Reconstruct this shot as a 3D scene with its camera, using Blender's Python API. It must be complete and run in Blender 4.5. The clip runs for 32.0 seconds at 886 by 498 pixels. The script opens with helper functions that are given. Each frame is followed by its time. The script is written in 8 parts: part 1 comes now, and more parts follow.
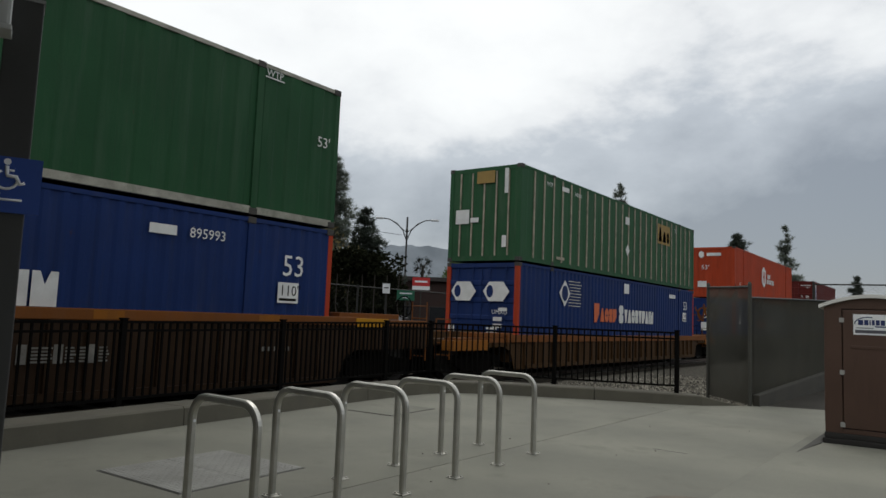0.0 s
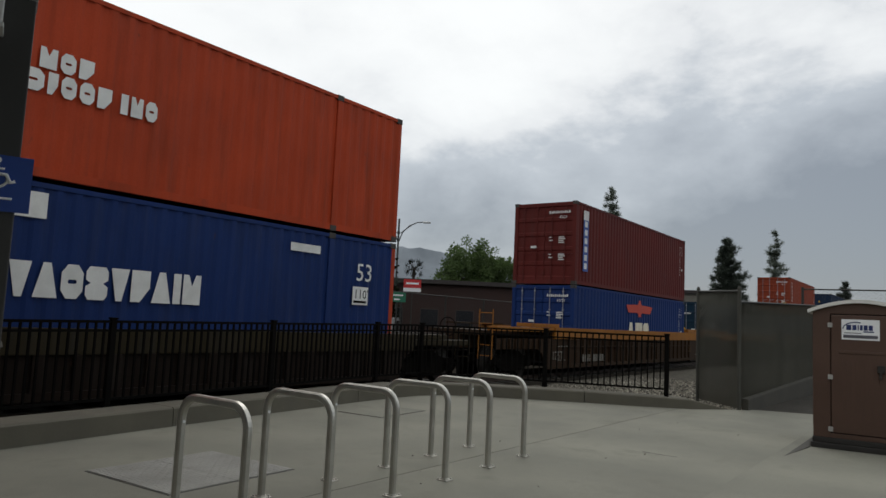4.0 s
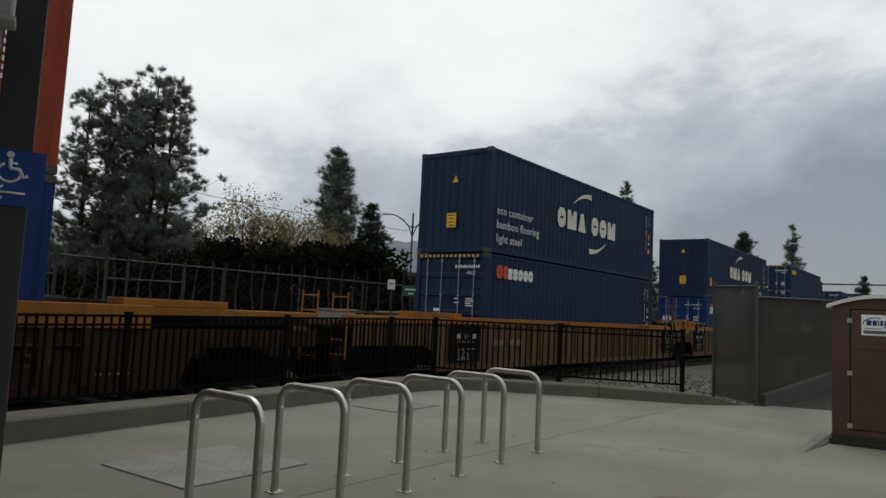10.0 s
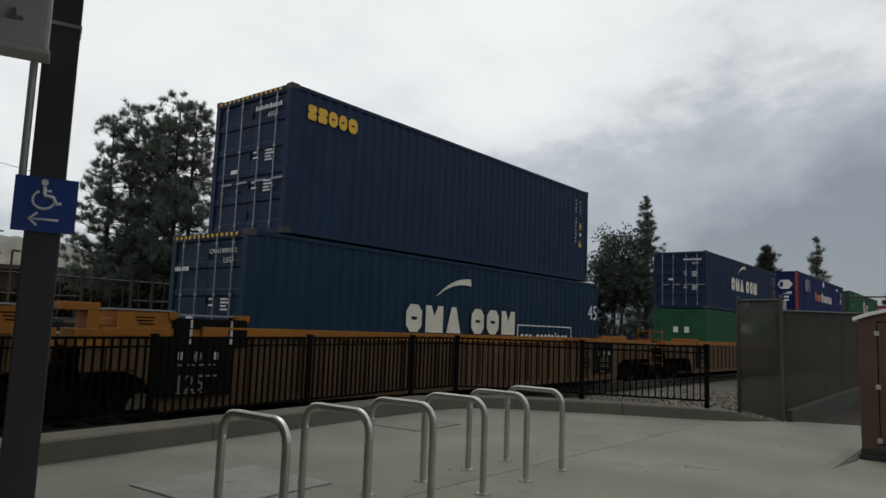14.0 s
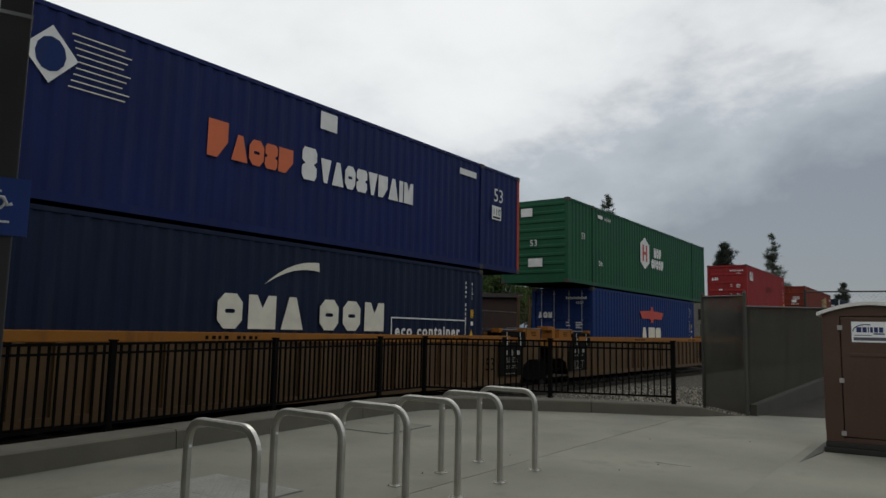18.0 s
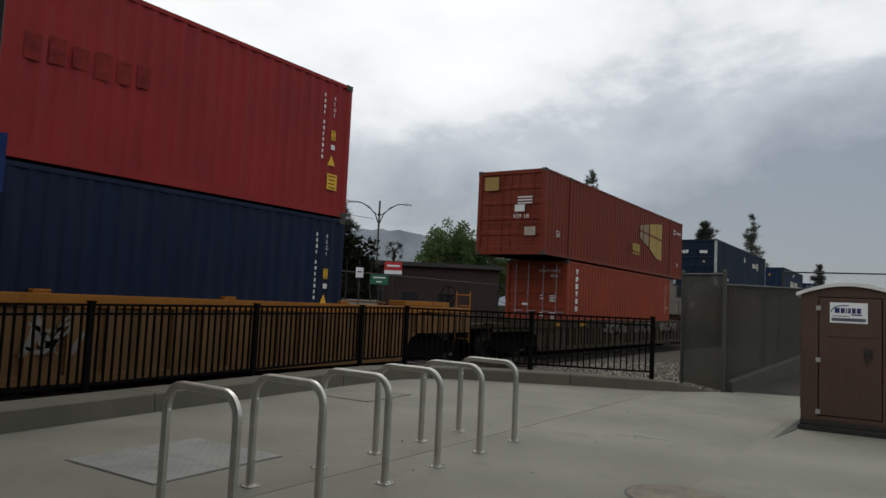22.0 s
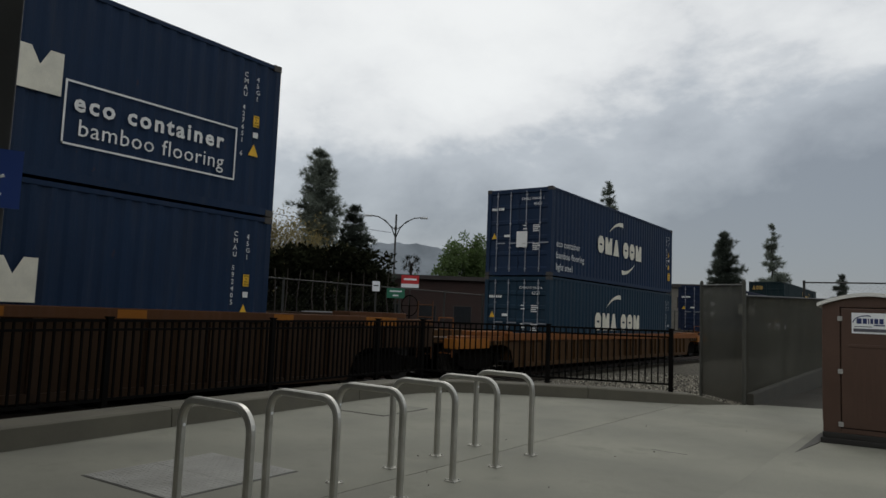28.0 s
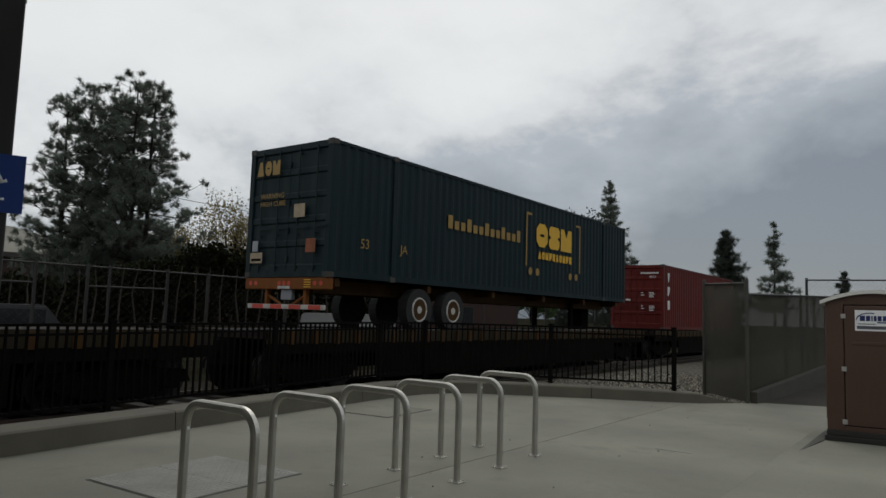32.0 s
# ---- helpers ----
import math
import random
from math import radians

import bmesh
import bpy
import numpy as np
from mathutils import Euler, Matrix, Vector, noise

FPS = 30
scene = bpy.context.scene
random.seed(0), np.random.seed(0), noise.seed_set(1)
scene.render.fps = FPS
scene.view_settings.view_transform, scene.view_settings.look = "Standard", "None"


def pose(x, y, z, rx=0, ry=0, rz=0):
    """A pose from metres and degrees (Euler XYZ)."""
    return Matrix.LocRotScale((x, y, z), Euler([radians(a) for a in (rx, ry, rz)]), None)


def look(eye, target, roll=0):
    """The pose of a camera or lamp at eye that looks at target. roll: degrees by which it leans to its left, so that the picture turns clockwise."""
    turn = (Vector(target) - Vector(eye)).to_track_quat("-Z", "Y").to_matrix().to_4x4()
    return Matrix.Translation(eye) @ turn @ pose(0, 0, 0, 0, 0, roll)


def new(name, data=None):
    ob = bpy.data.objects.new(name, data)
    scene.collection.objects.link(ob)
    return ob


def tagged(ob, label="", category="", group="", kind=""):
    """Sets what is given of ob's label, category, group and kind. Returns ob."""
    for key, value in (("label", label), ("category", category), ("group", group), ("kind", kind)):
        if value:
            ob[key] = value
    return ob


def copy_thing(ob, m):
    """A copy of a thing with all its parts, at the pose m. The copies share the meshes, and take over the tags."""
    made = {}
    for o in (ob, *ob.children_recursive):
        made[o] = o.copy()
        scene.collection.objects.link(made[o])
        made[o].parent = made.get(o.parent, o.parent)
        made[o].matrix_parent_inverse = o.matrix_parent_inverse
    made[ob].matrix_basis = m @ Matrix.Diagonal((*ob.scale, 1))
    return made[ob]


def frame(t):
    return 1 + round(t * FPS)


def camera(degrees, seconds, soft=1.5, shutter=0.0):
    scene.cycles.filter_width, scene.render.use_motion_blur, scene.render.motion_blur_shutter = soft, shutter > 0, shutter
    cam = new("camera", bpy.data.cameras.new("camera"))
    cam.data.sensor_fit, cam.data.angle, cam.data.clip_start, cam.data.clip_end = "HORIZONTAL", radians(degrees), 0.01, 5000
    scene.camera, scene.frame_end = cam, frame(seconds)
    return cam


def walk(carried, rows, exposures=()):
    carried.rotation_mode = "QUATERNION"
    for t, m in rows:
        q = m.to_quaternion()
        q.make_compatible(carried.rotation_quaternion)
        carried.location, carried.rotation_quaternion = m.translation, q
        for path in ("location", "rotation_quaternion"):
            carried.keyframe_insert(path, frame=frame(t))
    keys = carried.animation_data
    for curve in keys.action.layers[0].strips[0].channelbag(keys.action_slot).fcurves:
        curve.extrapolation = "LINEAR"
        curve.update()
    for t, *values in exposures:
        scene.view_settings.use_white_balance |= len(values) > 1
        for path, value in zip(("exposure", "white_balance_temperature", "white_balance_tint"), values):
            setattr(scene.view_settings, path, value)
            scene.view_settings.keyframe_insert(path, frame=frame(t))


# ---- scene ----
cam = camera(64.2, 32.0)
PATH = [
    (0, (0.145, -0.081, 1.42), (-1.043, 1.516, 1.61), 2.3),
    (0.5, (0.151, -0.089, 1.42), (-1.036, 1.51, 1.605), 1.9),
    (1, (0.151, -0.084, 1.417), (-1.037, 1.514, 1.599), 2),
    (1.5, (0.145, -0.086, 1.418), (-1.046, 1.509, 1.606), 2.6),
    (2, (0.136, -0.087, 1.422), (-1.053, 1.51, 1.613), 2.5),
    (2.5, (0.152, -0.106, 1.417), (-1.023, 1.501, 1.606), 2.6),
    (3, (0.14, -0.08, 1.416), (-1.024, 1.535, 1.611), 2.7),
    (3.5, (0.145, -0.086, 1.418), (-1.02, 1.528, 1.613), 2.7),
    (5.5, (0.143, -0.087, 1.421), (-1.042, 1.511, 1.627), 2.6),
    (6, (0.133, -0.074, 1.421), (-1.046, 1.528, 1.626), 2.2),
    (6.5, (0.137, -0.09, 1.423), (-1.041, 1.512, 1.643), 2.5),
    (7, (0.134, -0.076, 1.425), (-1.054, 1.519, 1.638), 2.4),
    (7.5, (0.155, -0.106, 1.424), (-1.03, 1.493, 1.621), 2.8),
    (8, (0.128, -0.073, 1.42), (-1.052, 1.53, 1.615), 2.8),
    (8.5, (0.14, -0.086, 1.427), (-1.04, 1.517, 1.619), 2.8),
    (9, (0.139, -0.081, 1.426), (-1.049, 1.517, 1.615), 2.5),
    (9.5, (0.142, -0.082, 1.424), (-1.055, 1.509, 1.61), 2.9),
    (10, (0.124, -0.049, 1.426), (-1.077, 1.54, 1.605), 2.8),
    (10.5, (0.141, -0.085, 1.425), (-1.083, 1.486, 1.601), 2.8),
    (11, (0.141, -0.088, 1.426), (-1.071, 1.491, 1.616), 2.4),
    (11.5, (0.124, -0.066, 1.426), (-1.102, 1.502, 1.624), 2.7),
    (12, (0.114, -0.06, 1.427), (-1.12, 1.5, 1.63), 2.8),
    (12.5, (0.136, -0.096, 1.441), (-1.105, 1.458, 1.659), 2.3),
    (13, (0.145, -0.099, 1.436), (-1.104, 1.447, 1.662), 2.1),
    (13.5, (0.149, -0.101, 1.437), (-1.095, 1.448, 1.664), 2.1),
    (14, (0.145, -0.1, 1.428), (-1.098, 1.451, 1.655), 2.1),
    (14.5, (0.137, -0.088, 1.423), (-1.116, 1.456, 1.636), 2.4),
    (16.5, (0.099, -0.086, 1.418), (-1.151, 1.461, 1.629), 2.9),
    (17, (0.068, -0.061, 1.437), (-1.159, 1.502, 1.662), 1.7),
    (17.5, (0.052, -0.065, 1.436), (-1.148, 1.516, 1.683), 0.8),
    (18, (0.015, -0.045, 1.434), (-1.145, 1.567, 1.664), 1.2),
    (18.5, (-0.032, 0.013, 1.431), (-1.184, 1.633, 1.651), 1.8),
    (19, (-0.042, 0.01, 1.437), (-1.195, 1.631, 1.647), 1.9),
    (19.5, (-0.052, -0.013, 1.426), (-1.196, 1.616, 1.622), 2),
    (20, (-0.05, 0.025, 1.425), (-1.188, 1.662, 1.585), 1.6),
    (20.5, (-0.058, 0.004, 1.424), (-1.216, 1.626, 1.596), 2.9),
    (21, (-0.066, 0.015, 1.416), (-1.219, 1.642, 1.565), 3),
    (21.5, (-0.062, -0.001, 1.422), (-1.212, 1.63, 1.563), 3),
    (22, (-0.047, -0.014, 1.425), (-1.169, 1.635, 1.575), 2.7),
    (22.5, (-0.049, 0, 1.427), (-1.16, 1.656, 1.582), 2.2),
    (23, (-0.05, 0.007, 1.424), (-1.167, 1.658, 1.585), 2.3),
    (23.5, (-0.046, 0.011, 1.425), (-1.182, 1.649, 1.587), 2.7),
    (24, (-0.047, -0.004, 1.424), (-1.193, 1.627, 1.587), 2.9),
    (24.5, (-0.044, 0.001, 1.427), (-1.204, 1.622, 1.59), 2.6),
    (25, (-0.026, -0.023, 1.427), (-1.178, 1.603, 1.596), 2.1),
    (25.5, (-0.037, 0.004, 1.428), (-1.187, 1.631, 1.598), 2.4),
    (27.5, (-0.015, -0.017, 1.429), (-1.182, 1.597, 1.616), 2.3),
    (28, (-0.027, 0.011, 1.427), (-1.188, 1.629, 1.612), 2.3),
    (28.5, (-0.022, 0.001, 1.432), (-1.183, 1.618, 1.62), 2.2),
    (29, (-0.033, 0.012, 1.432), (-1.2, 1.625, 1.622), 1.9),
    (29.5, (-0.026, 0.003, 1.432), (-1.195, 1.615, 1.618), 2.1),
    (30, (-0.034, 0.007, 1.428), (-1.206, 1.617, 1.615), 2.4),
    (30.5, (-0.024, -0.006, 1.427), (-1.191, 1.606, 1.619), 2.1),
    (31, (-0.038, 0.017, 1.43), (-1.21, 1.626, 1.625), 2.3),
    (31.5, (-0.024, -0.021, 1.429), (-1.187, 1.595, 1.62), 1.8),
    (32, (-0.034, 0.008, 1.429), (-1.198, 1.623, 1.616), 1.8),
]
walk(cam, [(t, look(eye, target, roll)) for t, eye, target, roll in PATH], exposures=((0, 0.28), (3.5, 0.27), (6.5, 0.05), (8, 0.0), (9, 0.06), (11, 0.23), (13, 0.13), (15, 0.09), (19, 0.09), (21.5, 0.27), (25, 0.25), (28, 0.08), (30, 0.06), (32, -0.03)))

# ---- world and light ----
def world_sky():
    w = bpy.data.worlds.new("overcast")
    scene.world = w
    w.use_nodes = True
    nt = w.node_tree
    N = nt.nodes
    L = nt.links
    N.clear()
    out = N.new("ShaderNodeOutputWorld")
    bg = N.new("ShaderNodeBackground")
    bg.inputs["Strength"].default_value = 1.40
    sky = N.new("ShaderNodeTexSky")
    sky.sky_type = "NISHITA"
    sky.sun_disc = False
    sky.sun_elevation = radians(48)
    sky.sun_rotation = radians(-35)
    tint = N.new("ShaderNodeMix")
    tint.data_type = "RGBA"
    tint.blend_type = "MULTIPLY"
    tint.inputs["Factor"].default_value = 1.0
    tint.inputs["B"].default_value = (0.1, 0.1, 0.1, 1)
    L.new(sky.outputs["Color"], tint.inputs["A"])
    tc = N.new("ShaderNodeTexCoord")
    mp = N.new("ShaderNodeMapping")
    mp.inputs["Scale"].default_value = (1.0, 1.0, 1.7)
    mp.inputs["Location"].default_value = (0.35, 0.2, 0.1)
    L.new(tc.outputs["Generated"], mp.inputs["Vector"])
    big = N.new("ShaderNodeTexNoise")
    big.inputs["Scale"].default_value = 3.3
    big.inputs["Detail"].default_value = 9
    big.inputs["Roughness"].default_value = 0.56
    big.inputs["Distortion"].default_value = 0.1
    L.new(mp.outputs["Vector"], big.inputs["Vector"])
    sep = N.new("ShaderNodeSeparateXYZ")
    L.new(tc.outputs["Generated"], sep.inputs["Vector"])
    # cloud cover thins overhead and over the hills, thickens along the track
    hi = N.new("ShaderNodeFloatCurve")
    cv = hi.mapping.curves[0]
    for p, v in ((0.05, 0.31), (0.10, 0.11), (0.165, 0.19), (0.25, 0.42), (0.36, 0.60)):
        cv.points.new(p, v)
    cv.points[0].location = (0.0, 0.60)
    cv.points[-1].location = (1.0, 0.60)
    hi.mapping.update()
    L.new(sep.outputs["Z"], hi.inputs["Value"])
    lift = N.new("ShaderNodeMath")
    lift.operation = "SUBTRACT"
    lift.inputs[1].default_value = 0.5
    L.new(hi.outputs["Value"], lift.inputs[0])
    side = N.new("ShaderNodeMapRange")
    side.inputs["From Min"].default_value = -0.95
    side.inputs["From Max"].default_value = -0.02
    side.inputs["To Min"].default_value = 0.36
    side.inputs["To Max"].default_value = -0.36
    L.new(sep.outputs["X"], side.inputs["Value"])
    con = N.new("ShaderNodeMapRange")
    con.inputs["From Min"].default_value, con.inputs["From Max"].default_value = 0.30, 0.70
    con.inputs["To Min"].default_value, con.inputs["To Max"].default_value = 0.29, 0.75
    L.new(big.outputs["Fac"], con.inputs["Value"])
    a1 = N.new("ShaderNodeMath")
    L.new(con.outputs["Result"], a1.inputs[0])
    L.new(lift.outputs[0], a1.inputs[1])
    a2 = N.new("ShaderNodeMath")
    L.new(a1.outputs[0], a2.inputs[0])
    # the difference between the two ends of the track fades higher up
    fade = N.new("ShaderNodeMapRange")
    fade.inputs["From Min"].default_value, fade.inputs["From Max"].default_value = 0.17, 0.36
    fade.inputs["To Min"].default_value, fade.inputs["To Max"].default_value = 1.0, 0.25
    L.new(sep.outputs["Z"], fade.inputs["Value"])
    lean = N.new("ShaderNodeMath")
    lean.operation = "MULTIPLY"
    L.new(side.outputs["Result"], lean.inputs[0])
    L.new(fade.outputs["Result"], lean.inputs[1])
    L.new(lean.outputs[0], a2.inputs[1])
    ramp = N.new("ShaderNodeValToRGB")
    el = ramp.color_ramp.elements
    el[0].position, el[0].color = 0.06, (0.150, 0.166, 0.186, 1)
    el[1].position, el[1].color = 0.92, (0.590, 0.600, 0.592, 1)
    for p, c in ((0.40, (0.300, 0.322, 0.342, 1)), (0.52, (0.475, 0.485, 0.486, 1)), (0.64, (0.545, 0.554, 0.548, 1)), (0.76, (0.575, 0.584, 0.575, 1))):
        e = el.new(p)
        e.color = c
    L.new(a2.outputs[0], ramp.inputs["Fac"])
    mix = N.new("ShaderNodeMix")
    mix.data_type = "RGBA"
    mix.inputs["Factor"].default_value = 0.93
    L.new(tint.outputs["Result"], mix.inputs["A"])
    L.new(ramp.outputs["Color"], mix.inputs["B"])
    L.new(mix.outputs["Result"], bg.inputs["Color"])
    L.new(bg.outputs["Background"], out.inputs["Surface"])


world_sky()
sun = new("sun", bpy.data.lights.new("sun", "SUN"))
sun.data.energy, sun.data.angle, sun.data.color = 0.5, radians(25), (1.0, 0.97, 0.92)
sun.matrix_world = look((-40, 60, 90), (0, 0, 0))

# ---- materials ----
MATS = {}


def mat(name, color, rough=0.6, metal=0.0, var=0.18, scale=3.0, fine=60.0, bump=0.15, stain=None, stain_amt=0.0, streak=False, spec=0.5, bscale=0.02, spots=0.0):
    """A painted, stained or bare surface: colour that varies at two scales, roughness that follows it, fine relief."""
    if name in MATS:
        return MATS[name]
    m = bpy.data.materials.new(name)
    m.use_nodes = True
    nt = m.node_tree
    N, L = nt.nodes, nt.links
    b = N["Principled BSDF"]
    b.inputs["Metallic"].default_value = metal
    b.inputs["Specular IOR Level"].default_value = spec
    tc = N.new("ShaderNodeTexCoord")
    n1 = N.new("ShaderNodeTexNoise")
    n1.inputs["Scale"].default_value = scale
    n1.inputs["Detail"].default_value = 5
    n2 = N.new("ShaderNodeTexNoise")
    n2.inputs["Scale"].default_value = fine
    n2.inputs["Detail"].default_value = 3
    oi = N.new("ShaderNodeObjectInfo")
    sh = N.new("ShaderNodeMath")
    sh.operation = "MULTIPLY"
    sh.inputs[1].default_value = 37.0
    L.new(oi.outputs["Random"], sh.inputs[0])
    off = N.new("ShaderNodeVectorMath")
    L.new(tc.outputs["Object"], off.inputs[0])
    L.new(sh.outputs[0], off.inputs[1])
    L.new(off.outputs["Vector"], n1.inputs["Vector"])
    L.new(off.outputs["Vector"], n2.inputs["Vector"])
    c = [max(0.0, v * (1 - var)) for v in color], [min(1.0, v * (1 + var)) for v in color]
    r = N.new("ShaderNodeValToRGB")
    r.color_ramp.elements[0].position, r.color_ramp.elements[1].position = 0.3, 0.7
    r.color_ramp.elements[0].color, r.color_ramp.elements[1].color = (*c[0], 1), (*c[1], 1)
    L.new(n1.outputs["Fac"], r.inputs["Fac"])
    f = N.new("ShaderNodeMapRange")
    f.inputs["From Min"].default_value, f.inputs["From Max"].default_value = 0.25, 0.75
    f.inputs["To Min"].default_value, f.inputs["To Max"].default_value = 1 - var * 0.6, 1 + var * 0.4
    L.new(n2.outputs["Fac"], f.inputs["Value"])
    mul = N.new("ShaderNodeVectorMath")
    mul.operation = "SCALE"
    L.new(r.outputs["Color"], mul.inputs[0])
    L.new(f.outputs["Result"], mul.inputs["Scale"])
    col = mul.outputs["Vector"]
    if stain:
        mp = N.new("ShaderNodeMapping")
        mp.inputs["Scale"].default_value = (2.2, 2.2, 0.22) if streak else (1, 1, 1)
        L.new(off.outputs["Vector"], mp.inputs["Vector"])
        n3 = N.new("ShaderNodeTexNoise")
        n3.inputs["Scale"].default_value = 1.6
        n3.inputs["Detail"].default_value = 8
        n3.inputs["Roughness"].default_value = 0.65
        L.new(mp.outputs["Vector"], n3.inputs["Vector"])
        s = N.new("ShaderNodeMapRange")
        s.inputs["From Min"].default_value, s.inputs["From Max"].default_value = 0.52, 0.74
        s.inputs["To Max"].default_value = stain_amt
        L.new(n3.outputs["Fac"], s.inputs["Value"])
        mx = N.new("ShaderNodeMix")
        mx.data_type = "RGBA"
        L.new(s.outputs["Result"], mx.inputs["Factor"])
        L.new(col, mx.inputs["A"])
        mx.inputs["B"].default_value = (*stain, 1)
        col = mx.outputs["Result"]
    if spots:
        # small rust scabs and thin runs below them
        mp2 = N.new("ShaderNodeMapping")
        mp2.inputs["Scale"].default_value = (1, 1, 0.35)
        L.new(off.outputs["Vector"], mp2.inputs["Vector"])
        n4 = N.new("ShaderNodeTexNoise")
        n4.inputs["Scale"].default_value = 7.0
        n4.inputs["Detail"].default_value = 6
        n4.inputs["Roughness"].default_value = 0.7
        L.new(mp2.outputs["Vector"], n4.inputs["Vector"])
        s4 = N.new("ShaderNodeMapRange")
        s4.inputs["From Min"].default_value, s4.inputs["From Max"].default_value = 0.66, 0.76
        s4.inputs["To Max"].default_value = spots
        L.new(n4.outputs["Fac"], s4.inputs["Value"])
        mx4 = N.new("ShaderNodeMix")
        mx4.data_type = "RGBA"
        L.new(s4.outputs["Result"], mx4.inputs["Factor"])
        L.new(col, mx4.inputs["A"])
        mx4.inputs["B"].default_value = (0.07, 0.035, 0.022, 1)
        col = mx4.outputs["Result"]
        # pale chalking in broad upright bands
        mp3 = N.new("ShaderNodeMapping")
        mp3.inputs["Scale"].default_value = (1.2, 1.2, 0.12)
        L.new(off.outputs["Vector"], mp3.inputs["Vector"])
        n5 = N.new("ShaderNodeTexNoise")
        n5.inputs["Scale"].default_value = 4.0
        n5.inputs["Detail"].default_value = 4
        L.new(mp3.outputs["Vector"], n5.inputs["Vector"])
        s5 = N.new("ShaderNodeMapRange")
        s5.inputs["From Min"].default_value, s5.inputs["From Max"].default_value = 0.5, 0.75
        s5.inputs["To Max"].default_value = 0.06
        L.new(n5.outputs["Fac"], s5.inputs["Value"])
        mx5 = N.new("ShaderNodeMix")
        mx5.data_type = "RGBA"
        L.new(s5.outputs["Result"], mx5.inputs["Factor"])
        L.new(col, mx5.inputs["A"])
        mx5.inputs["B"].default_value = (0.16, 0.15, 0.14, 1)
        col = mx5.outputs["Result"]
    L.new(col, b.inputs["Base Color"])
    rr = N.new("ShaderNodeMapRange")
    rr.inputs["To Min"].default_value, rr.inputs["To Max"].default_value = max(0.05, rough - 0.12), min(1, rough + 0.12)
    L.new(n1.outputs["Fac"], rr.inputs["Value"])
    L.new(rr.outputs["Result"], b.inputs["Roughness"])
    if bump:
        bp = N.new("ShaderNodeBump")
        bp.inputs["Strength"].default_value = bump
        bp.inputs["Distance"].default_value = bscale
        L.new(n2.outputs["Fac"], bp.inputs["Height"])
        L.new(bp.outputs["Normal"], b.inputs["Normal"])
    MATS[name] = m
    return m


RUST = (0.10, 0.045, 0.025)
GRIME = (0.02, 0.02, 0.02)


def paint(name, color, stain=GRIME, amt=0.45, rough=0.55):
    return mat(name, [0.87 * v for v in color], rough, spots=0.7, var=0.12, scale=0.8, fine=35, bump=0.06, stain=stain, stain_amt=amt, streak=True, spec=0.14)


concrete = mat("paving concrete", (0.188, 0.186, 0.149), 0.85, var=0.24, scale=0.8, fine=110, bump=0.16, stain=(0.122, 0.120, 0.094), stain_amt=0.75, bscale=0.004)
kerb_concrete = mat("kerb concrete", (0.108, 0.100, 0.076), 0.9, var=0.14, scale=2.0, fine=90, bump=0.2, stain=(0.08, 0.076, 0.068), stain_amt=0.6, bscale=0.006)
joint_dark = mat("joint filler", (0.10, 0.098, 0.09), 0.9)
galv = mat("galvanised tube", (0.50, 0.488, 0.445), 0.42, metal=0.9, var=0.1, scale=9, fine=80, bump=0.03, bscale=0.002)
steel_plate = mat("cover plate", (0.245, 0.243, 0.222), 0.8, metal=0.0, var=0.2, scale=3, fine=40, bump=0.1, stain=(0.165, 0.162, 0.135), stain_amt=0.85)
black_iron = mat("black fence paint", (0.0065, 0.006, 0.0055), 0.9, var=0.2, bump=0.05, spec=0.04)
ballast = mat("ballast", (0.13, 0.12, 0.098), 0.95, var=0.5, scale=9, fine=34, bump=1.0, bscale=0.05, spec=0.1)
# near-black soil: the shade under the cars is put into its colour
soil = mat("dark weedy soil", (0.020, 0.019, 0.013), 1.0, var=0.3, scale=0.4, fine=14, bump=0.1, bscale=0.04, spec=0.0)
rail_steel = mat("rail steel", (0.07, 0.05, 0.04), 0.7, metal=0.0, var=0.25)
# ballast's darker copy: dirt, and the train's shade put into its colour
shaded_ballast = mat("oil-stained ballast", (0.040, 0.036, 0.030), 0.95, var=0.45, scale=9, fine=34, bump=1.0, bscale=0.05, spec=0.0)
sleeper_mat = mat("grimy sleeper concrete", (0.05, 0.046, 0.04), 0.9, var=0.2)
well_yellow = paint("well car yellow", (0.33, 0.132, 0.022), RUST, 0.6, 0.6)
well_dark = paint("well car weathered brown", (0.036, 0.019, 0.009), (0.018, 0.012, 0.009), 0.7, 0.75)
well_orange = paint("well car orange", (0.20, 0.07, 0.016), RUST, 0.6, 0.65)
well_dull = paint("well car faded rust orange", (0.085, 0.036, 0.014), RUST, 0.6, 0.7)
well_sooty = paint("well car sooty olive", (0.030, 0.023, 0.011), GRIME, 0.6, 0.75)
grimy_taupe = paint("well car grimy taupe", (0.052, 0.040, 0.026), GRIME, 0.7, 0.75)
patch_yellow = paint("fresh yellow enamel", (0.52, 0.25, 0.012), RUST, 0.2, 0.55)
patch_worn = paint("worn yellow enamel", (0.30, 0.11, 0.014), RUST, 0.5, 0.6)
flat_soot = paint("flat car soot brown", (0.016, 0.010, 0.007), (0.010, 0.008, 0.006), 0.7, 0.8)
# yellow under streaked dirt, darkened: shade beneath the box put into it
chassis_shaded = paint("grimy yellow chassis", (0.07, 0.035, 0.010), (0.02, 0.013, 0.009), 0.75, 0.75)
truck_black = mat("truck black", (0.007, 0.0062, 0.0056), 0.95, var=0.3, bump=0.2, spec=0.03)
wheel_steel = mat("wheel steel", (0.014, 0.012, 0.010), 0.8, metal=0.0, var=0.2)
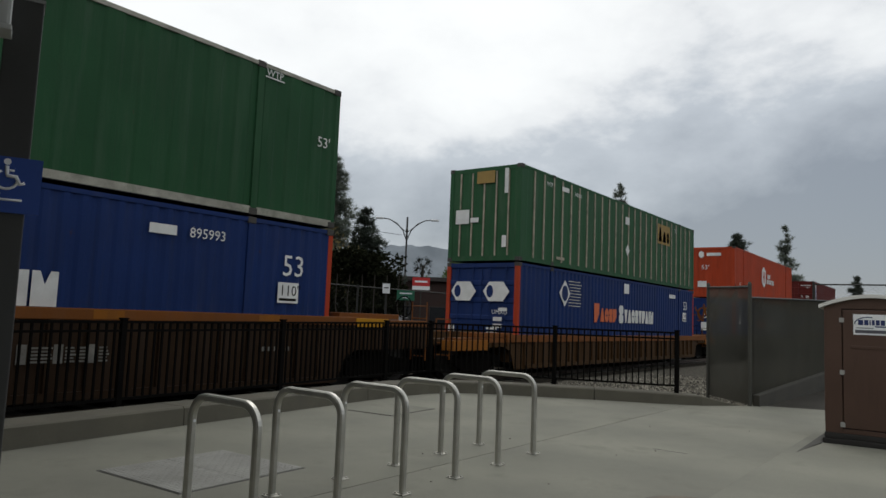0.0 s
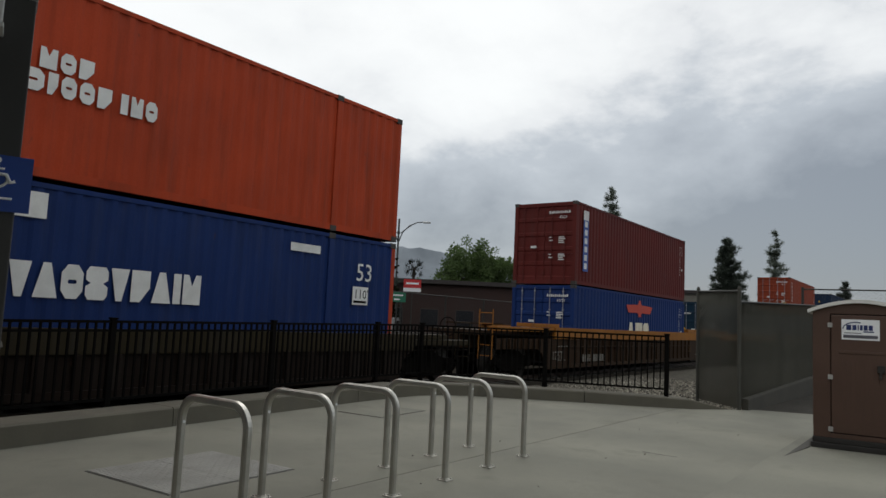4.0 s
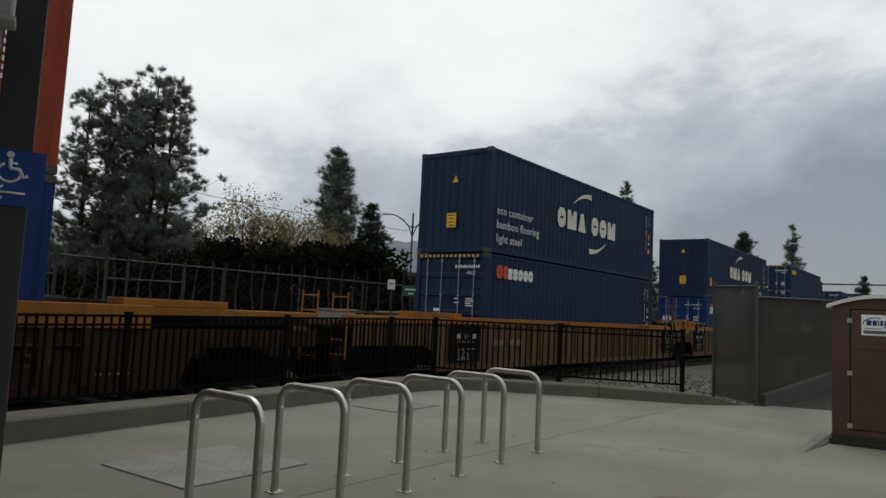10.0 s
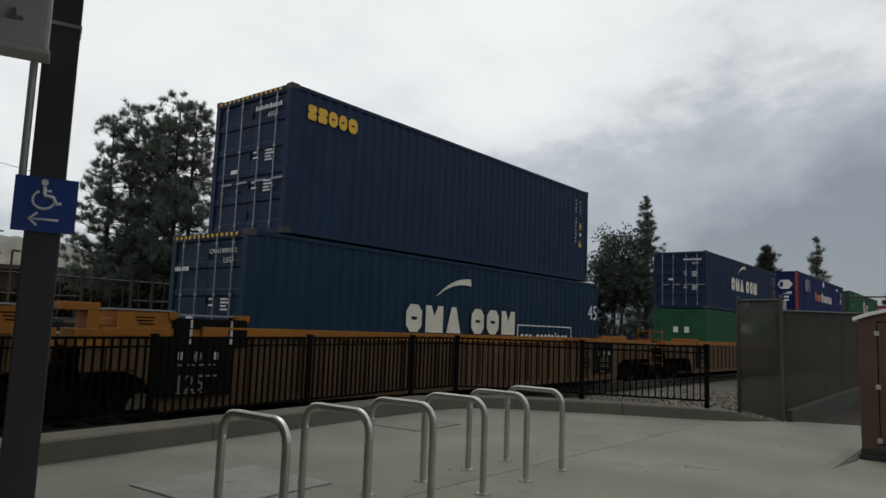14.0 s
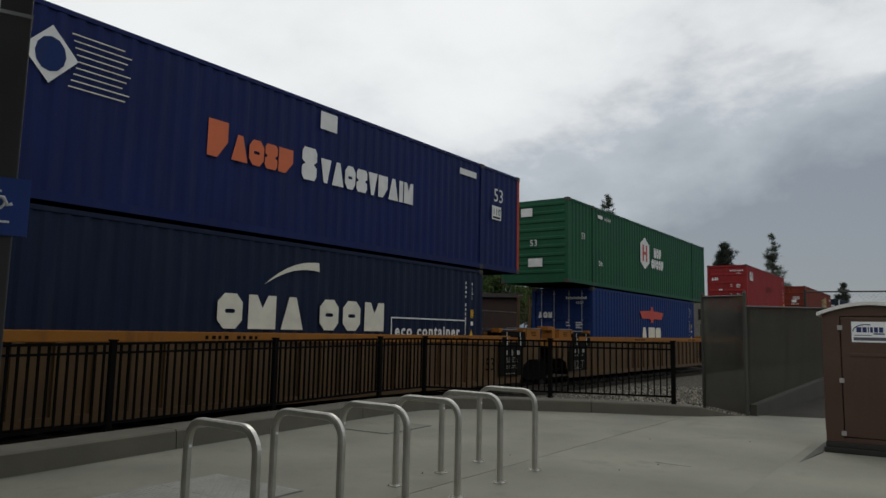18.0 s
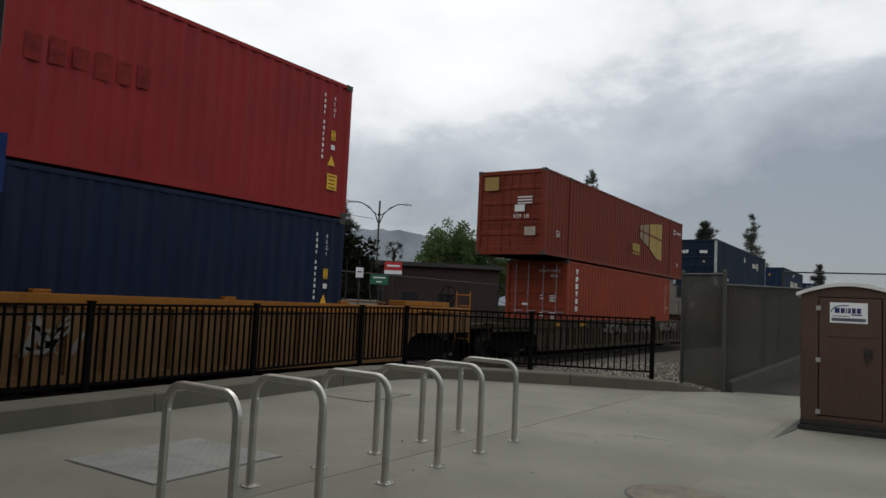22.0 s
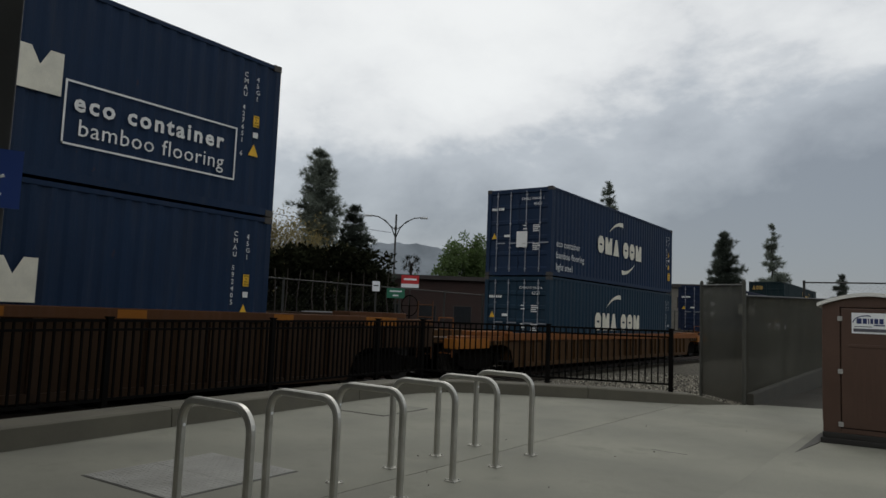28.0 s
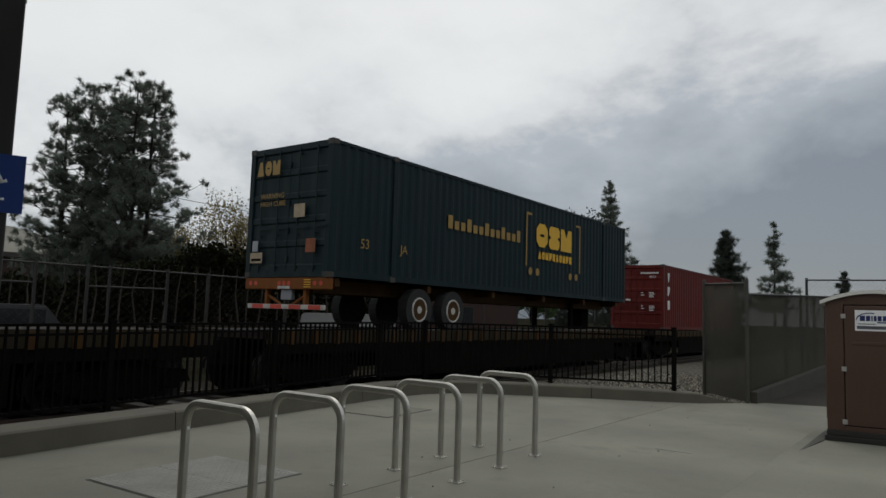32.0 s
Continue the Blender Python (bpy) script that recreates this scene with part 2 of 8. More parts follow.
white_paint = mat("white stencil paint", (0.72, 0.72, 0.70), 0.6, var=0.08, scale=4, stain=(0.35, 0.34, 0.32), stain_amt=0.3)
cream_paint = mat("cream lettering", (0.70, 0.67, 0.56), 0.6, var=0.08, scale=4, stain=(0.3, 0.3, 0.28), stain_amt=0.3)
yellow_paint = mat("yellow decal", (0.72, 0.42, 0.02), 0.55, var=0.08)
worn_cream = mat("worn cream label", (0.36, 0.29, 0.19), 0.7, var=0.2, scale=6)
rust_label = mat("rust-stained orange label", (0.24, 0.07, 0.025), 0.7, var=0.3, scale=6)
gold_paint = mat("gold lettering", (0.31, 0.195, 0.045), 0.6, var=0.1)
red_paint = mat("red lettering", (0.50, 0.05, 0.025), 0.55, var=0.08)
orange_paint = mat("orange lettering", (0.60, 0.13, 0.04), 0.55, var=0.08)
black_paint = mat("black stencil", (0.010, 0.009, 0.008), 0.9, spec=0.04)
faded_spray = mat("faded grey spray paint", (0.078, 0.064, 0.046), 0.85, var=0.6, scale=2.5, fine=30, bump=0.05, stain=(0.02, 0.018, 0.016), stain_amt=0.7, streak=True)
pale_spray = mat("pale grey spray paint", (0.125, 0.112, 0.088), 0.85, var=0.4, scale=3, fine=30, bump=0.05, stain=(0.03, 0.03, 0.03), stain_amt=0.6, streak=True)
dirty_stencil = mat("dirty stencil paint", (0.17, 0.16, 0.14), 0.8, var=0.3, scale=6)
tan_rib = mat("worn tan rib", (0.36, 0.31, 0.24), 0.8, var=0.25, scale=5, stain=(0.05, 0.12, 0.06), stain_amt=0.8)
rod_grey = mat("galvanised lock rod", (0.27, 0.28, 0.31), 0.45, metal=0.5, var=0.15)
roof_plastic = mat("white plastic roof", (0.74, 0.73, 0.69), 0.5, var=0.05)
brown_plastic = mat("brown plastic", (0.082, 0.044, 0.030), 0.5, var=0.10, scale=2, fine=50, bump=0.04)
dark_plastic = mat("dark plastic skid", (0.02, 0.018, 0.016), 0.7)
post_bronze = mat("dark bronze paint", (0.050, 0.050, 0.048), 0.5, var=0.1, bump=0.02)
sign_blue = mat("blue sign face", (0.015, 0.06, 0.30), 0.35, var=0.04, bump=0)
sign_white = mat("white sign vinyl", (0.88, 0.89, 0.90), 0.4, var=0.03, bump=0)
box_grey = mat("light grey enclosure", (0.62, 0.63, 0.62), 0.45, var=0.04, bump=0.02)
screen_green = mat("privacy screen", (0.088, 0.086, 0.069), 0.85, var=0.18, scale=1.2, fine=160, bump=0.15, stain=(0.075, 0.072, 0.057), stain_amt=0.5, streak=True)
def island_stone(name):
    """Crushed stone: each piece takes its own grey, tan or near-black tone."""
    m = bpy.data.materials.new(name)
    m.use_nodes = True
    N, L = m.node_tree.nodes, m.node_tree.links
    geo = N.new("ShaderNodeNewGeometry")
    r = N.new("ShaderNodeValToRGB")
    r.color_ramp.interpolation = "CONSTANT"
    r.color_ramp.elements[0].color = (0.055, 0.050, 0.042, 1)
    r.color_ramp.elements[1].position, r.color_ramp.elements[1].color = 0.30, (0.18, 0.165, 0.135, 1)
    for p, c in ((0.55, (0.30, 0.275, 0.22, 1)), (0.80, (0.42, 0.39, 0.32, 1))):
        r.color_ramp.elements.new(p).color = c
    L.new(geo.outputs["Random Per Island"], r.inputs["Fac"])
    L.new(r.outputs["Color"], N["Principled BSDF"].inputs["Base Color"])
    N["Principled BSDF"].inputs["Roughness"].default_value = 0.95
    return m


def see_through(m, amount, glow):
    """A woven cloth: part of the light passes straight through the holes, part is scattered through the threads."""
    N, L = m.node_tree.nodes, m.node_tree.links
    base = N["Principled BSDF"]
    out = N["Material Output"]
    tl = N.new("ShaderNodeBsdfTranslucent")
    tl.inputs["Color"].default_value = glow
    tp = N.new("ShaderNodeBsdfTransparent")
    add = N.new("ShaderNodeMixShader")
    add.inputs["Fac"].default_value = 0.4
    mx = N.new("ShaderNodeMixShader")
    mx.inputs["Fac"].default_value = amount
    L.new(base.outputs["BSDF"], add.inputs[1])
    L.new(tl.outputs["BSDF"], add.inputs[2])
    L.new(add.outputs["Shader"], mx.inputs[1])
    L.new(tp.outputs["BSDF"], mx.inputs[2])
    L.new(mx.outputs["Shader"], out.inputs["Surface"])


see_through(screen_green, 0.05, (0.10, 0.097, 0.077, 1))
# gate's copy of the cloth, lightened: light seen through it is put into colour
screen_lit = mat("worn privacy screen", (0.104, 0.102, 0.085), 0.85, var=0.18, scale=1.2, fine=160, bump=0.15, stain=(0.085, 0.082, 0.068), stain_amt=0.5, streak=True)
see_through(screen_lit, 0.15, (0.16, 0.157, 0.132, 1))
wire_galv = mat("chain link wire", (0.06, 0.06, 0.056), 0.6, metal=0.4, var=0.1)
bark = mat("bark", (0.035, 0.028, 0.021), 0.95, var=0.35, scale=6, fine=40, bump=0.6)
needle = mat("pine needles", (0.120, 0.142, 0.112), 0.75, var=0.35, scale=0.6, fine=5, bump=0, spec=0.2)
needle_dark = mat("cypress foliage", (0.072, 0.086, 0.070), 0.8, var=0.4, scale=0.6, fine=5, bump=0, spec=0.2)
leaf_green = mat("green leaves", (0.075, 0.115, 0.040), 0.7, var=0.4, scale=0.7, fine=6, bump=0, spec=0.2)
leaf_brown = mat("sparse spring leaves", (0.20, 0.17, 0.08), 0.8, var=0.4, scale=0.7, fine=6, bump=0, spec=0.2)
# hedge darkened to near black: shade from the trees put into its leaves
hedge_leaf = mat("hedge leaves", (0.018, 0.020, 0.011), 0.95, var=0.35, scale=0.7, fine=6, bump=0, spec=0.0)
for leafy, glow in ((leaf_brown, (0.24, 0.19, 0.08, 1)), (leaf_green, (0.10, 0.15, 0.05, 1)), (needle, (0.24, 0.27, 0.23, 1)), (needle_dark, (0.06, 0.075, 0.055, 1))):
    see_through(leafy, 0.0, glow)
brick_wall = mat("dark red wall", (0.040, 0.021, 0.017), 0.85, var=0.15, scale=1.5)
stucco_grey = mat("grey-beige stucco", (0.20, 0.185, 0.155), 0.9, var=0.12)
stucco = mat("beige stucco", (0.42, 0.36, 0.28), 0.9, var=0.08)
roof_dark = mat("dark roof", (0.05, 0.042, 0.04), 0.85, var=0.15)
window_dark = mat("dark window glass", (0.02, 0.022, 0.025), 0.15, var=0.05, bump=0)
# distance haze is put into the far ridge's blue-grey colour
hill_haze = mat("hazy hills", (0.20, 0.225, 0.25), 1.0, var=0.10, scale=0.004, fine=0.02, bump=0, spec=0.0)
hill_near = mat("dry hillside", (0.25, 0.24, 0.21), 1.0, var=0.15, scale=0.01, fine=0.05, bump=0, spec=0.0)
car_silver = mat("silver car paint", (0.028, 0.029, 0.031), 0.5, metal=0.0, var=0.03, bump=0)
red_sign = mat("red sign", (0.55, 0.03, 0.03), 0.4, var=0.04, bump=0)
green_sign = mat("green sign", (0.02, 0.16, 0.09), 0.4, var=0.04, bump=0)


# ---- mesh helpers ----
def bm_box(bm, a, b, bevel=0.0):
    (x0, y0, z0), (x1, y1, z1) = a, b
    v = [bm.verts.new((x, y, z)) for x in (x0, x1) for y in (y0, y1) for z in (z0, z1)]
    fs = [bm.faces.new([v[i] for i in q]) for q in ((0, 1, 3, 2), (4, 6, 7, 5), (0, 4, 5, 1), (2, 3, 7, 6), (0, 2, 6, 4), (1, 5, 7, 3))]
    if bevel:
        es = list({e for f in fs for e in f.edges})
        bmesh.ops.bevel(bm, geom=es, offset=bevel, segments=2, affect="EDGES", profile=0.6)
    return bm


def boxes(*ab, bevel=0.0):
    bm = bmesh.new()
    for a, b in ab:
        bm_box(bm, a, b, bevel)
    bmesh.ops.recalc_face_normals(bm, faces=bm.faces)
    return bm


def bm_rod(bm, p, q, r, r2=None, seg=8, cap=True):
    p, q = Vector(p), Vector(q)
    d = (q - p).normalized()
    u = d.orthogonal().normalized()
    w = d.cross(u)
    r2 = r if r2 is None else r2
    A = [bm.verts.new(p + r * (math.cos(2 * math.pi * k / seg) * u + math.sin(2 * math.pi * k / seg) * w)) for k in range(seg)]
    B = [bm.verts.new(q + r2 * (math.cos(2 * math.pi * k / seg) * u + math.sin(2 * math.pi * k / seg) * w)) for k in range(seg)]
    for k in range(seg):
        bm.faces.new((A[k], A[(k + 1) % seg], B[(k + 1) % seg], B[k]))
    if cap:
        bm.faces.new(A[::-1])
        bm.faces.new(B)
    return bm


def bm_sweep(bm, pts, r, seg=10):
    """A round tube along a line of points."""
    pts = [Vector(p) for p in pts]
    rings = []
    u = None
    for i, p in enumerate(pts):
        d = (pts[min(i + 1, len(pts) - 1)] - pts[max(i - 1, 0)]).normalized()
        u = d.orthogonal().normalized() if u is None else (u - d * u.dot(d)).normalized()
        w = d.cross(u)
        rings.append([bm.verts.new(p + r * (math.cos(2 * math.pi * k / seg) * u + math.sin(2 * math.pi * k / seg) * w)) for k in range(seg)])
    for a, b in zip(rings, rings[1:]):
        for k in range(seg):
            f = bm.faces.new((a[k], a[(k + 1) % seg], b[(k + 1) % seg], b[k]))
            f.smooth = True
    bm.faces.new(rings[0][::-1])
    bm.faces.new(rings[-1])
    return bm


def rods(*pqr, seg=8):
    bm = bmesh.new()
    for p, q, r in pqr:
        bm_rod(bm, p, q, r, seg=seg)
    return bm


def mesh_of(name, bm, *materials):
    me = bpy.data.meshes.new(name)
    bm.to_mesh(me)
    bm.free()
    for m in materials:
        me.materials.append(m)
    return me


def part(name, bm, material, parent, label="", at=None):
    ob = new(name, mesh_of(name, bm, material) if isinstance(bm, bmesh.types.BMesh) else bm)
    ob.parent = parent
    if at is not None:
        ob.matrix_basis = at
    if label:
        tagged(ob, label)
    return ob


def thing(name, label, category, m=None, group="", kind=""):
    ob = new(name)
    ob.empty_display_size = 0.3
    if m is not None:
        ob.matrix_basis = m
    return tagged(ob, label, category, group, kind)


def solid(name, bm, material, label, category="", group="", kind="", m=None):
    ob = new(name, mesh_of(name, bm, material))
    if m is not None:
        ob.matrix_basis = m
    return tagged(ob, label, category, group, kind)


TEXTS = {}


def text_mesh(s, h, material, tight=1.0, bold=0.0):
    """Built-in lettering as a mesh, lying in the xy plane, capitals h high, lower left at the origin."""
    key = (s, h, material.name, tight, bold)
    if key not in TEXTS:
        cu = bpy.data.curves.new("lettering", "FONT")
        cu.body = s
        cu.size = h / 0.70
        cu.space_character = tight
        cu.resolution_u = 2
        cu.extrude = 0.001
        cu.offset = bold * h
        ob = new("lettering", cu)
        dg = bpy.context.evaluated_depsgraph_get()
        me = bpy.data.meshes.new_from_object(ob.evaluated_get(dg))
        bpy.data.objects.remove(ob)
        me.materials.clear()
        me.materials.append(material)
        TEXTS[key] = me
    return TEXTS[key]


# ---- the train: containers ----
# A container's own space: x = 0 is its side towards the platform, y = 0 its leading end, z = 0 its floor.
SIDE = Matrix(((0, 0, 1, 0), (1, 0, 0, 0), (0, 1, 0, 0), (0, 0, 0, 1)))  # writing on the side: right is +y, up is +z
END = Matrix(((1, 0, 0, 0), (0, 0, -1, 0), (0, 1, 0, 0), (0, 0, 0, 1)))  # writing on the leading end: right is +x


def corrugated(length, height, pitch, depth, flat=0.28):
    """A sheet from y=0 to length, z=0 to height, folded in x between 0 and -depth."""
    bm = bmesh.new()
    n = max(2, round(length / pitch))
    p = length / n
    ys = []
    for i in range(n):
        y = i * p
        ys += [(y, 0), (y + flat * p, 0), (y + 0.5 * p, -depth), (y + (0.5 + flat) * p, -depth)]
    ys.append((length, 0))
    cols = [(bm.verts.new((x, y, 0)), bm.verts.new((x, y, height))) for y, x in ys]
    for a, b in zip(cols, cols[1:]):
        bm.faces.new((a[0], b[0], b[1], a[1]))
    return bm


SHEETS = {}


def sheet(kind, length, height):
    key = (kind, round(length, 3), round(height, 3))
    if key not in SHEETS:
        bm = {"corr": lambda: corrugated(length, height, 0.278, 0.025), "wide": lambda: corrugated(length, height, 0.42, 0.03, 0.40),
              "rib": lambda: corrugated(length, height, 0.60, 0.006, 0.45), "panel": lambda: corrugated(length, height, 0.61, 0.022, 0.42),
              "level": lambda: level_ribs(length, height)}[kind]()
        me = bpy.data.meshes.new("sheet")
        bm.to_mesh(me)
        bm.free()
        SHEETS[key] = me
    return SHEETS[key]


def level_ribs(length, height):
    bm = bmesh.new()
    zs = []
    n = 9
    for i in range(n):
        z = height * i / n
        zs += [(z, 0), (z + 0.55 * height / n, 0), (z + 0.65 * height / n, 0.03), (z + 0.9 * height / n, 0.03)]
    zs.append((height, 0))
    rows_ = [(bm.verts.new((x, 0, z)), bm.verts.new((x, length, z))) for z, x in zs]
    for a, b in zip(rows_, rows_[1:]):
        bm.faces.new((a[0], a[1], b[1], b[0]))
    return bm


def skin(name, kind, length, height, material, parent, m):
    ob = new(name, sheet(kind, length, height).copy())
    ob.data.materials.append(material)
    ob.parent = parent
    ob.matrix_basis = m
    return ob


def doors(c, L, W, H, body, bright=True):
    """Two leaves with their lock rods and hinges on the leading end."""
    w = (W - 0.24) / 2
    for k, x0 in enumerate((-W + 0.12, -W + 0.12 + w)):
        bm = bmesh.new()
        prof = [(0.026, 0.16)]
        step = (H - 0.31) / 5
        for k in range(5):
            z = 0.16 + k * step
            prof += [(0.026, z + 0.10), (0.05, z + 0.13), (0.05, z + step - 0.03), (0.026, z + step)]
        prof += [(0.085, H - 0.15), (0.085, 0.16)]
        xa, xb = x0 + 0.008, x0 + w - 0.008
        va, vb = [bm.verts.new((xa, y, z)) for y, z in prof], [bm.verts.new((xb, y, z)) for y, z in prof]
        bm.faces.new(va)
        bm.faces.new(vb[::-1])
        for q in range(len(prof)):
            r = (q + 1) % len(prof)
            bm.faces.new((va[q], vb[q], vb[r], va[r]))
        bmesh.ops.recalc_face_normals(bm, faces=bm.faces)
        leaf = part("door", bm, body, c)
        for fx in (0.27, 0.73):
            x = x0 + fx * w
            bm = bmesh.new()
            bm_rod(bm, (x, 0.0, 0.12), (x, 0.0, H - 0.1), 0.014, seg=6)
            for z in (0.2, 0.9, 1.7, H - 0.25):
                bm_box(bm, (x - 0.03, -0.012, z), (x + 0.03, 0.03, z + 0.045))
            bm_box(bm, (x - 0.015, -0.03, 1.05), (x + 0.30 * w, -0.012, 1.085))
            part("lock_rod", bm, rod_grey if bright else body, leaf)
        xe = x0 if k == 0 else x0 + w
        hm = mesh_of("hinge", boxes(((xe - 0.035, 0.01, 0), (xe + 0.035, 0.05, 0.12))), body)
        for z in (0.35, 0.95, 1.55, H - 0.5):
            part("hinge", hm, None, leaf, at=pose(0, 0, z))


def container(name, label, L, H, body, end="doors", side="corr", post=None, group="containers on the train", W=2.44, rail=None, under=None):
    c = thing(name, label, "shipping container", group=group)
    post = post or body
    rail = rail or body
    domestic = L > 14
    if domestic:
        W = 2.59
    # frame
    part("bottom_rail", boxes(((-0.10, 0.1, 0.02), (-0.004, L - 0.1, 0.15))), rail, c)
    part("bottom_rail", boxes(((-W + 0.004, 0.1, 0.02), (-W + 0.10, L - 0.1, 0.15))), rail, c)
    part("top_rail", boxes(((-0.075, 0.1, H - 0.085), (-0.003, L - 0.1, H - 0.012))), rail, c)
    part("top_rail", boxes(((-W + 0.003, 0.1, H - 0.085), (-W + 0.075, L - 0.1, H - 0.012))), rail, c)
    for y0 in (0.0, L - 0.13):
        for x0 in (-0.15, -W):
            part("corner_post", boxes(((x0 + 0.004, y0 + 0.003, 0.11), (x0 + 0.146, y0 + 0.127, H - 0.11)), bevel=0.012), post, c)
        part("end_header", boxes(((-W + 0.14, y0 + 0.01, H - 0.15), (-0.14, y0 + 0.12, H - 0.02))), body, c)
        part("end_sill", boxes(((-W + 0.14, y0 + 0.01, 0.01), (-0.14, y0 + 0.12, 0.16))), body, c)
    ys = [0.0, L - 0.18]
    if domestic:
        ys += [1.98, L - 1.98 - 0.18]
        for y in (1.98, L - 1.98 - 0.18):
            for x0 in (-0.10, -W):
                part("lift_post", boxes(((x0 + 0.002, y + 0.02, 0.12), (x0 + 0.104, y + 0.16, H - 0.12)), bevel=0.01), body, c)
    cast = boxes(((-0.165, 0, 0), (0, 0.18, 0.12)), bevel=0.01)
    cm = mesh_of("corner_casting", cast, mat("worn casting steel", (0.06, 0.055, 0.05), 0.7, metal=0.3, var=0.3))
    for y in ys:
        for x in (0.006, -W + 0.16):
            for z in (0.0, H - 0.115):
                part("corner_casting", cm, None, c, at=pose(x, y, z))
    # skins
    s0 = 0.125
    skin("side_panel", side, L - 2 * s0, H - 0.22, body, c, pose(-0.012, s0, 0.14))
    skin("side_panel", side, L - 2 * s0, H - 0.22, body, c, pose(-W + 0.012, L - s0, 0.14, 0, 0, 180))
    if side == "rib":
        n = round((L - 0.3) / 0.61)
        rib = boxes(((-0.012, 0, 0.15), (0.012, 0.080, H - 0.1)))
        rm = mesh_of("side_rib", rib, tan_rib)
        for i in range(1, n):
            part("side_rib", rm, None, c, at=pose(0, 0.15 + i * (L - 0.3) / n, 0))
    roof = boxes(((-W + 0.03, 0.05, H - 0.05), (-0.03, L - 0.05, H - 0.025)))
    for y in np.arange(0.6, L - 0.5, 0.6):
        bm_box(roof, (-W + 0.12, y, H - 0.026), (-0.12, y + 0.12, H - 0.012))
    part("roof", roof, body, c)
    part("floor", boxes(((-W + 0.08, 0.05, 0.06), (-0.08, L - 0.05, 0.13))), truck_black, c)
    skin("end_panel", "corr", W - 0.28, H - 0.28, body, c, pose(-0.14, L - 0.015, 0.15, 0, 0, 90))
    if end == "doors":
        doors(c, L, W, H, body, post is body and any(k in body.name for k in ("cobalt", "bright blue", "navy", "teal blue", "steel blue", "rust orange")))
    elif end == "rib":
        skin("end_panel", "rib", W - 0.28, H - 0.28, body, c, pose(-W + 0.14, 0.02, 0.15, 0, 0, -90))
        er = boxes(((0, -0.004, 0.16), (0.05, 0.02, H - 0.16)))
        em = mesh_of("end_rib", er, tan_rib)
        for x in np.linspace(-W + 0.4, -0.45, 5):
            part("end_rib", em, None, c, at=pose(x, 0, 0))
    else:
        skin("end_panel", end, W - 0.28, H - 0.28, body, c, pose(-W + 0.14, 0.02, 0.15, 0, 0, -90))
    c["dims"] = (L, H, W)
    return c


def side_text(c, s, y, z, h, material=None, name="lettering", tight=1.0, bold=0.0):
    part(name, text_mesh(s, h, material or white_paint, tight, bold), None, c, at=pose(0.014, y, z) @ SIDE)


def end_text(c, s, x, z, h, material=None):
    part("lettering", text_mesh(s, h, material or white_paint), None, c, at=pose(x, -0.034, z) @ END)


def side_column(c, s, y, z, h, material=None):
    """Upright writing, one character below the other."""
    part("lettering", text_mesh("\n".join(s), h, material or white_paint), None, c, at=pose(0.014, y, z) @ SIDE)


def side_bar(c, y0, z0, y1, z1, material=None, name="decal", x=0.012):
    ob = part(name, boxes(((x, y0, z0), (x + 0.002, y1, z1))), material or white_paint, c)
    if material is yellow_paint and z1 - z0 > 0.3:
        for k in range(4):
            z = z1 - (k + 0.75) * (z1 - z0) / 4.2
            part("text_bar", boxes(((x + 0.002, y0 + (0.12 + 0.08 * (k % 2)) * (y1 - y0), z), (x + 0.003, y1 - (0.15 + 0.06 * (k % 3)) * (y1 - y0), z + 0.06 * (z1 - z0)))), black_paint, ob)
    return ob


def end_bar(c, x0, z0, x1, z1, material=None, name="decal"):
    ob = part(name, boxes(((x0, -0.036, z0), (x1, -0.034, z1))), material or white_paint, c)
    if material is yellow_paint and z1 - z0 > 0.22:
        for k in range(4):
            z = z1 - (k + 0.75) * (z1 - z0) / 4.2
            part("text_bar", boxes(((x0 + (0.12 + 0.08 * (k % 2)) * (x1 - x0), -0.037, z), (x1 - (0.15 + 0.06 * (k % 3)) * (x1 - x0), -0.036, z + 0.06 * (z1 - z0)))), black_paint, ob)
    return ob


def side_shape(c, pts, material, name="emblem", x=0.012):
    bm = bmesh.new()
    a = [bm.verts.new((x + 0.002, y, z)) for y, z in pts]
    f = bm.faces.new(a)
    bmesh.ops.extrude_face_region(bm, geom=[f])
    for v in a:
        v.co.x = x
    bmesh.ops.recalc_face_normals(bm, faces=bm.faces)
    return part(name, bm, material, c)


# plain shapes for the characters of a brand's word, in a unit square
SHAPES = {
    "n": [(0, 0), (0, 1), (0.30, 1), (0.5, 0.62), (0.70, 1), (1, 1), (1, 0)],
    "p": [(0, 0), (0.34, 1), (0.66, 1), (1, 0)],
    "f": [(0, 0), (0, 1), (1, 1), (1, 0.45), (0.50, 0)],
    "s": [(0.14, 0), (0, 0.14), (0, 0.40), (0.22, 0.5), (0, 0.60), (0, 0.86), (0.14, 1), (0.86, 1), (1, 0.86), (1, 0.60), (0.78, 0.5), (1, 0.40), (1, 0.14), (0.86, 0)],
    "w": [(0, 1), (1, 1), (0.66, 0), (0.34, 0)],
    "i": [(0, 0), (0, 1), (1, 1), (1, 0)],
    "r": [(0.26, 0), (0, 0.24), (0, 0.76), (0.26, 1), (0.74, 1), (1, 0.76), (1, 0.24), (0.74, 0)],
}
CORE = [(0.36, 0.44), (0.30, 0.47), (0.30, 0.53), (0.36, 0.56), (0.64, 0.56), (0.70, 0.53), (0.70, 0.47), (0.64, 0.44)]


